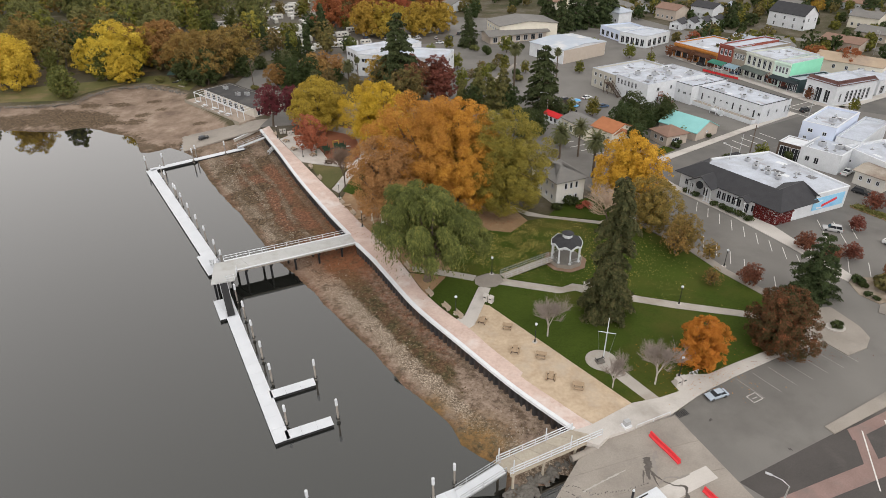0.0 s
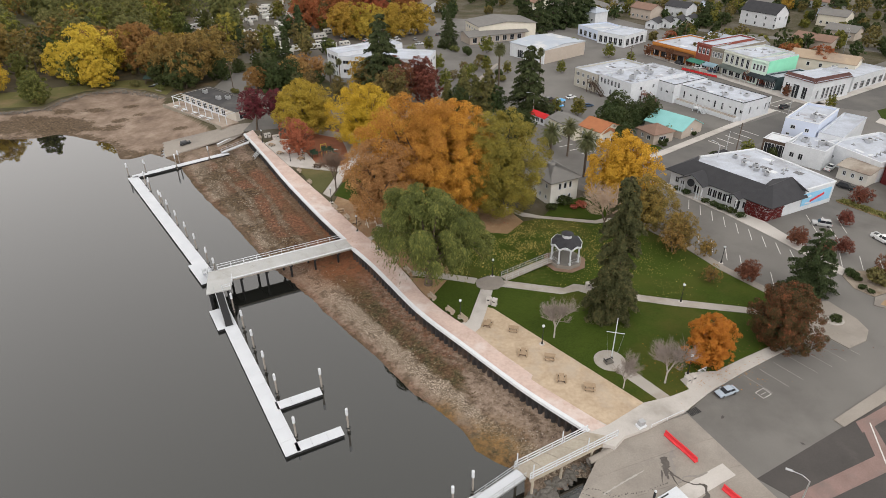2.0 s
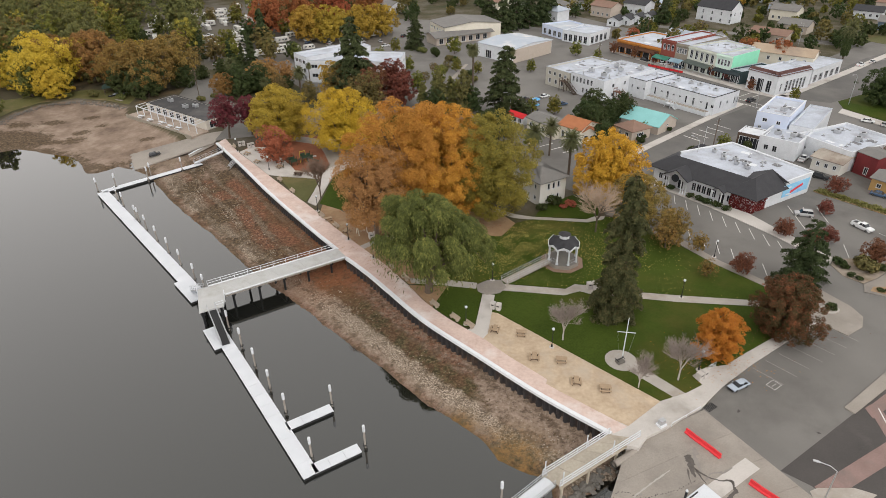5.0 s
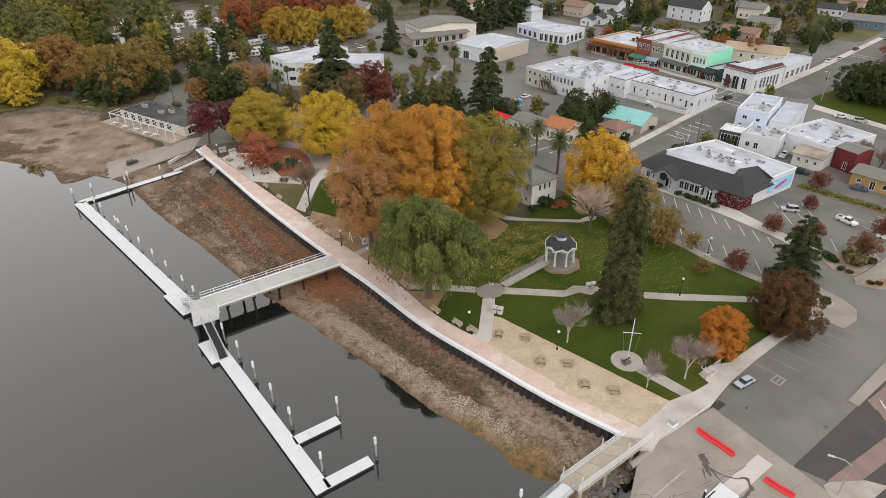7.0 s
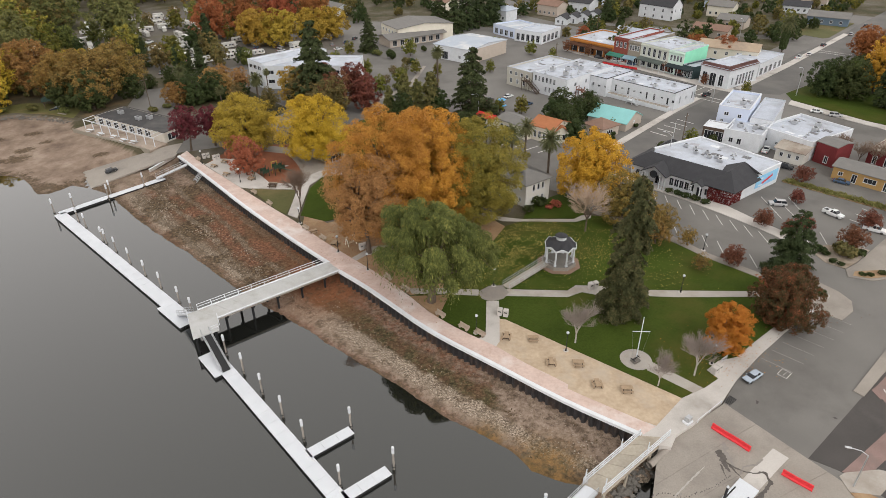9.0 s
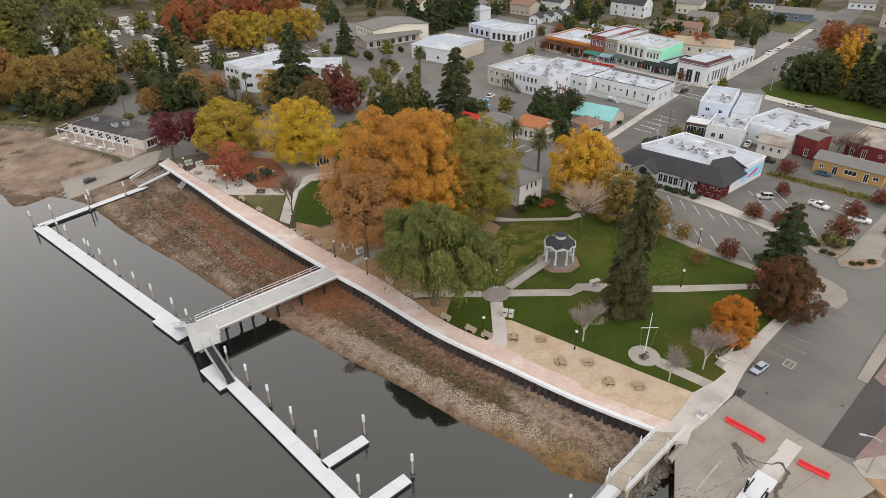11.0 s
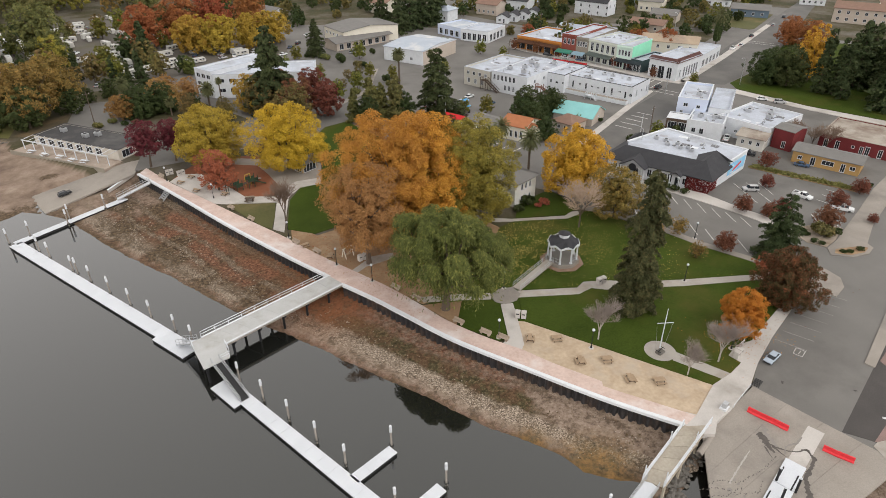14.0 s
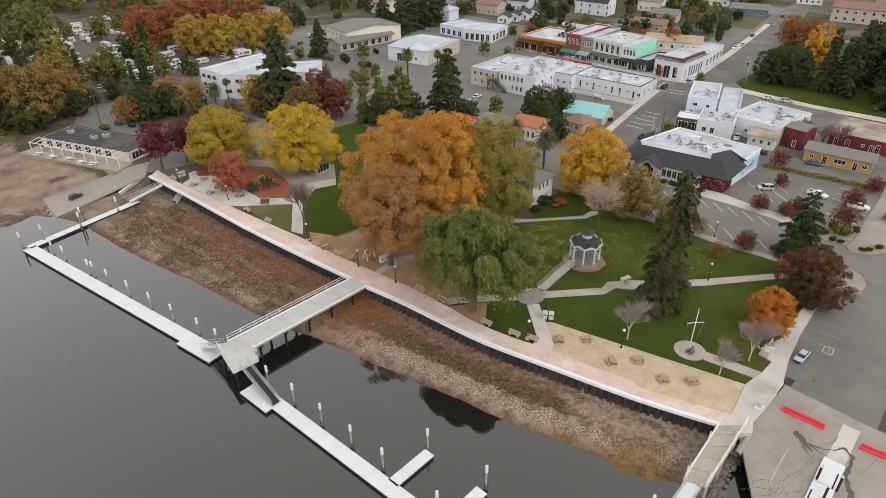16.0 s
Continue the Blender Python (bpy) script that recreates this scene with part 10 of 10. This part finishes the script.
ln = []
for k in range(9):
    p = lerp((48.9, 120.5), (60.2, 99.4), k / 8)
    ln.append((p, (p[0] - 1.5 + 0.07 * k, p[1] - 4.2)))
for k in range(8):
    p = lerp((42.6, 111.5), (53.2, 92.0), k / 7)
    ln.append((p, (p[0] - 1.4, p[1] - 4.3)))
stripes("marking_park_street", ln, "white painted angled parking bays")
ln = []
for k in range(7):
    a = lerp((37.5, 66.0), (53.5, 73.6), k / 6)
    ln.append((a, (a[0] + 2.4, a[1] - 3.6)))
stripes("marking_south_lot", ln, "worn white painted parking bays", 0.07, 0.032, mat("worn_road_paint", (0.4, 0.38, 0.36), (0.24, 0.225, 0.21), scale=2.0, fine=8))
stripes("marking_dark_lot", [((49.6, 57.0), (46.9, 48.0)), ((53.4, 58.9), (50.8, 50.0)), ((57.2, 60.8), (54.6, 52.0))], "crisp white painted parking bay lines", 0.16, 0.06)
ln = [((70.2, 113), (68.0, 103.2)), ((73.0, 112.2), (71.0, 102.6)), ((75.6, 111.4), (74.1, 105.3))] + [((81.0 + 3 * k, 100.2 + 1.7 * k), (82.6 + 3 * k, 96.0 + 1.7 * k)) for k in range(4)] + [((66.6 + 3 * k, 93.5 - 1.2 * k), (68.6 + 3 * k, 98.0 - 1.2 * k)) for k in range(4)]
stripes("marking_restaurant_lot", ln, "white painted parking bays beside the restaurant")
ln = []
for q in (0, 3.2):
    ln += [((92.5 + q * 0.86, 183.0 + q * 0.5), (98.5 + q * 0.86, 172.6 + q * 0.5))]
for q in (0, 2.8):
    ln += [((95.0 + q * 0.5, 184.6 - q * 0.86), (104.5 + q * 0.5, 190.4 - q * 0.86))]
for q in (0, 3.0):
    ln += [((70.5 + q * 0.5, 238 - q), (60.5 + q * 0.5, 232 - q)), ((61 + q, 234 + q * 0.5), (68 + q, 222 + q * 0.5)), ((170 + q, 225 + q * 0.6), (178 + q, 214 + q * 0.6))]
ln += [((24 + 2.4 * k, 154 - 2.4 * k), (28 + 2.4 * k, 156 - 2.4 * k)) for k in range(4)]
ln += [((66 + 3 * k, 155 + 1.9 * k), (68.6 + 3 * k, 150.6 + 1.9 * k)) for k in range(5)]
stripes("marking_town", ln, "white painted crossings and parking bays", 0.25)
ac = stripes("marking_accessible", [((37.6, 62.6), (39.0, 63.4)), ((39.0, 63.4), (39.6, 62.3)), ((39.6, 62.3), (38.2, 61.5)), ((38.2, 61.5), (37.6, 62.6)), ((38.2, 62.2), (39.0, 62.6))], "white painted square symbol on the asphalt", 0.07, 0.033)


def street_lamp(x, y, a, h=8.0):
    t = thing("street_lamp", "tall grey street lamp with a curved arm", "street lamp", pose(x, y, 0.03, 0, 0, a), "street lamps")
    part("lamp_pole", cyl(BM(), (0, 0, 0), (0, 0, h), 0.11, 0.07, 8), GALV, t)
    bm = cyl(BM(), (0, 0, h), (0.8, 0, h + 0.5), 0.05, n=6)
    cyl(bm, (0.8, 0, h + 0.5), (1.9, 0, h + 0.6), 0.05, n=6)
    part("lamp_arm", bm, GALV, t)
    part("lamp_head", box(BM(), 2.1, 0, h + 0.52, 0.7, 0.28, 0.14, 0, 0.03), GALV, t)
    return t


for x, y, a in ((34.0, 44.3, 150), (22.6, 173.8, 200), (153.1, 247.0, 210), (96.0, 174.0, 160), (125.2, 174.5, 200), (58.9, 133.0, 120)):
    street_lamp(x, y, a, 5.0 if y < 60 else 7.2 if x < 60 else 8.5)


def utility_pole(x, y, h=10.0):
    t = thing("utility_pole", "brown wooden utility pole with a crossarm", "utility pole", pose(x, y, 0, 0, 0, 35), "utility poles")
    part("pole_shaft", cyl(BM(), (0, 0, 0), (0, 0, h), 0.15, 0.1, 8), BARK, t)
    part("crossarm", box(BM(), 0, 0, h - 0.9, 2.0, 0.12, 0.12), BARK, t)
    for s in (-0.8, 0, 0.8):
        part("insulator", cyl(BM(), (s, 0, h - 0.78), (s, 0, h - 0.6), 0.05, n=6), WHITE_PAINT, t)


for x, y in ((62.0, 219.0), (96.0, 262.0), (114.0, 252.0), (-71, 203), (66.4, 140.2)):
    utility_pole(x, y)
fl = thing("flagpole", "plain white flagpole behind the restaurant", "flagpole", pose(64.6, 141.5, 0))
part("pole_shaft", cyl(BM(), (0, 0, 0), (0, 0, 7.5), 0.06, 0.04, 8), WHITE_PAINT, fl)

# ---- shrubs, hedges, grasses, leaves ----
plant_all(shrub("clipped dark green shrub before the restaurant", LEAF_GREEN, 1.0, 1.2, 91), [(47.8, 125.0, 0, 1.0), (49.2, 123.2, 40, 1.1), (51.8, 118.9, 80, 1.0), (52.9, 117.2, 0, 1.1), (54.0, 115.6, 60, 1.2), (55.2, 114.0, 20, 1.2), (56.4, 112.2, 90, 1.1)] + [(67.7, 81.6, 0, 0.7), (69.0, 81.2, 30, 0.7), (71.4, 81.2, 60, 0.8), (65.9, 86.4, 90, 0.8), (66.6, 85.2, 20, 0.7), (66.4, 88.9, 10, 0.9), (72.2, 87.4, 50, 1.3), (70.6, 90.6, 70, 1.0), (66.6, 91.2, 20, 0.9), (93.5, 99.8, 20, 0.9), (96.5, 101.2, 40, 1.0), (52.8, 151.3, 0, 1.2), (51.0, 155.4, 0, 1.1), (22.0, 118.6, 50, 1.9), (19.0, 116.4, 80, 1.4), (56.4, 77.6, 0, 1.0), (57.2, 78.3, 40, 0.8), (-60.2, 199.6, 0, 1.5), (-63.2, 201.0, 30, 1.2), (62.5, 141.0, 10, 2.2), (66.0, 90.0, 0, 1.3)], "shrubs")
plant_all(shrub("low red-leaved shrub beside the pale house", LEAF_RED, 1.2, 1.2, 92), [(25.2, 117.6, 0, 1.2), (23.6, 116.9, 60, 0.8)], "red shrubs")
plant_all(shrub("rounded olive-green shrub on the bank", LEAF_FAR, 1.6, 1.8, 93, 700, 0.3), [(69.2, 87.9, 0, 1.5), (-96, 206, 0, 1.0), (-106, 210, 40, 1.2), (-114, 210, 80, 1.0), (-128, 192, 10, 1.1), (-70, 201, 60, 1.0), (-66.5, 204, 90, 0.9), (2.5, 255, 0, 1.3), (12, 240, 50, 1.4), (-6, 236, 90, 1.2), (8, 226, 20, 1.4), (17, 212, 70, 1.3), (4, 208, 0, 1.2)], "bank shrubs")
area("planting_bed", [(79.5, 118.8), (81.5, 119.6), (94.0, 101.2), (92.0, 100.2)], 0.12, DIRT, "narrow bed of ornamental grasses", "planting")
area("planting_island", [(56.4 + 1.5 * math.cos(i * 0.5236), 77.7 + 1.1 * math.sin(i * 0.5236)) for i in range(12)], 0.35, CONCRETE, "oval concrete planter on the traffic island", "planter")
rg = np.random.default_rng(12)
P = []
for k in range(2600):
    u = rg.uniform()
    x, y = lerp((80.6, 118.8), (93.0, 100.9), u)
    P.append((x + rg.normal(0, 0.5), y + rg.normal(0, 0.4), 0.15 + 0.6 * rg.uniform() * (0.6 + 0.4 * math.sin(u * 40))))
P = np.array(P)
gs = new("ornamental_grass", leaf_mesh("ornamental_grass", P, rg.normal(0, 1, P.shape), 0.3, rg, LEAF_GRASS, 2.2))
tagged(gs, "yellow-green ornamental grasses in a long bed", "grass", kind="stuff")


def litter(name, n, cx, cy, sx, sy, label, seed, size=0.17, poly=None, zz=0.115):
    rg = np.random.default_rng(seed)
    p = np.stack([rg.normal(cx, sx, n), rg.normal(cy, sy, n), np.full(n, zz) + rg.uniform(0, 0.02, n)], 1)
    if poly:
        p = p[inside(p[:, 0], p[:, 1], poly)]
    clump = np.array([noise.noise((x * 0.35, y * 0.35, seed)) + 0.5 * noise.noise((x * 1.3, y * 1.3, seed)) for x, y, _ in p])
    p = p[rg.uniform(-0.45, 0.35, len(p)) < clump]
    ob = new(name, leaf_mesh(name, p, np.tile((0.0, 0.0, 1.0), (len(p), 1)), size, rg, LEAF_LITTER, 1.1, 0.25))
    return tagged(ob, label, "leaves", kind="stuff")


litter("fallen_leaves", 9000, 10.0, 102.0, 8.0, 6.5, "yellow fallen leaves scattered over the lawn", 41, 0.14, LAWN_E)
litter("fallen_leaves", 3500, 28.0, 97.0, 6.0, 8.0, "yellow fallen leaves scattered over the lawn", 42, 0.13, LAWN_E)
rg = np.random.default_rng(51)
p = np.stack([rg.uniform(-24, 10, 2600), rg.uniform(95, 122, 2600), np.full(2600, 0.075)], 1)
p = p[inside(p[:, 0], p[:, 1], [(-26.4, 126.5), (-22.1, 120.2), (12.5, 111.5), (0.5, 108), (-4, 104), (-3.5, 96), (-13.4, 97.9), (-23, 112.6)])]
tagged(new("brown_leaf_litter", leaf_mesh("brown_leaf_litter", p, np.tile((0.0, 0.0, 1.0), (len(p), 1)), 0.2, rg, LEAF_RUST, 1.1, 0.25)), "brown leaf litter on the bare earth", "leaves", kind="stuff")
# dead weed clumps on the lakebed
rg = np.random.default_rng(61)
P = []
for k in range(900):
    i, j = rg.integers(0, nx - 1), rg.integers(0, ny - 1)
    if on_land[j, i] or in_lake[j, i] or not (0.3 < f[j, i] < 0.62 or weedy[j, i] > 0.25) or beach[j, i] > 0.3:
        continue
    for q in range(16):
        P.append((xs[i] + rg.normal(0.5, 0.7), ys[j] + rg.normal(0.5, 0.7), GZ[j, i] + 0.05 + abs(rg.normal(0, 0.06))))
P = np.array(P)
tagged(new("dead_weeds", leaf_mesh("dead_weeds", P, np.tile((0.0, 0.0, 1.0), (len(P), 1)), 0.22, rg, leaf_mat("dead_weed", [(0.05, 0.036, 0.02), (0.1, 0.07, 0.035), (0.16, 0.1, 0.05)], 0.0), 1.4, 0.5)), "dark dead weeds matted on the lakebed", "weeds", kind="stuff")

litter("fallen_leaves", 700, 33.4, 67.8, 4.0, 2.6, "orange fallen leaves under the orange tree", 43, 0.13, None, 0.17).data.materials[0] = LEAF_ORANGE
litter("fallen_leaves", 700, 46.5, 72.4, 4.0, 1.6, "dull red fallen leaves on the pavement", 44, 0.13, None, 0.17).data.materials[0] = LEAF_STREET
litter("fallen_leaves", 1600, -14.0, 98.0, 6.0, 7.0, "brown fallen leaves on the promenade", 45, 0.13, prom_in + PROM_LAND[::-1], 0.155).data.materials[0] = LEAF_TAN

plant_all(shrub("round dark bush in the car park", LEAF_GREEN, 1.5, 2.6, 95, 1200, 0.3), [(7.0, 248.6, 0, 1.4), (13.8, 239.1, 30, 0.9), (16.7, 217.6, 60, 1.1), (-4.8, 234.1, 90, 1.2), (21.2, 257.7, 20, 0.9), (61.0, 159.5, 40, 0.55), (63.5, 158.6, 70, 0.5), (77.4, 143.6, 10, 1.0), (52.6, 152.6, 10, 0.5), (54.4, 153.6, 80, 0.55)], "car park bushes")
plant_all(shrub("thin russet bush in the car park", LEAF_BROWN, 1.8, 3.4, 99, 700, 0.26), [(4.9, 223.6, 0, 1.2), (10.0, 230.0, 40, 1.0), (1.0, 214.0, 90, 1.1), (-6.0, 216.5, 10, 1.0)], "car park bushes")
# cafe yard beside the market stall
def cafe_table(x, y, a, parasol=None):
    t = thing("cafe_table", "small dark cafe table with two chairs" + (" under a blue parasol" if parasol else " in the yard"), "table", pose(x, y, 0.03, 0, 0, a), "cafe tables")
    part("tabletop", cyl(BM(), (0, 0, 0.7), (0, 0, 0.74), 0.5, n=14), STEEL_BLACK, t)
    part("pedestal", cyl(BM(), (0, 0, 0), (0, 0, 0.7), 0.06, n=8), STEEL_BLACK, t)
    for sg in (-1, 1):
        part("seat", box(BM(), sg * 0.85, 0, 0.42, 0.45, 0.45, 0.05), STEEL_BLACK, t)
        part("backrest", box(BM(), sg * 1.06, 0, 0.47, 0.05, 0.45, 0.45), STEEL_BLACK, t)
        for u in (-0.18, 0.18):
            part("leg", box(BM(), sg * 0.85 + u, 0, 0, 0.05, 0.4, 0.42), STEEL_BLACK, t)
    if parasol:
        part("parasol_pole", cyl(BM(), (0, 0, 0.74), (0, 0, 2.4), 0.03, n=6), GALV, t)
        part("parasol_canopy", cyl(BM(), (0, 0, 2.0), (0, 0, 2.5), 1.3, 0.05, 8), parasol, t, "blue parasol canopy")


for i, (x, y) in enumerate(((24.6, 181.4), (26.6, 179.0), (28.6, 176.6), (27.0, 184.6), (29.2, 182.2), (31.2, 179.4), (30.6, 187.4), (32.6, 184.6))):
    cafe_table(x, y, 25 * i, POOLBLUE if i in (5, 7) else None)
cafe_fence = thing("yard_fence", "low dark fence round the cafe yard", "fence", pose(23.0, 182.6, 0.02))
for (x0, y0), (x1, y1) in (((0, 0), (7.4, -9.4)), ((0, 0), (8.4, 6.4))):
    for i in range(7):
        part("fence_post", box(BM(), x0 + (x1 - x0) * i / 6, y0 + (y1 - y0) * i / 6, 0, 0.1, 0.1, 1.1), DARKWOOD, cafe_fence)
    for z in (0.45, 0.75, 1.02):
        part("fence_board", beam(BM(), (x0, y0, z), (x1, y1, z), 0.05, 0.16), DARKWOOD, cafe_fence)

# the plan is drawn in units of UNIT metres
for ob in list(bpy.data.objects):
    if ob.parent is None and ob.type in {"MESH", "EMPTY"}:
        ob.matrix_basis = Matrix.Scale(UNIT, 4) @ ob.matrix_basis
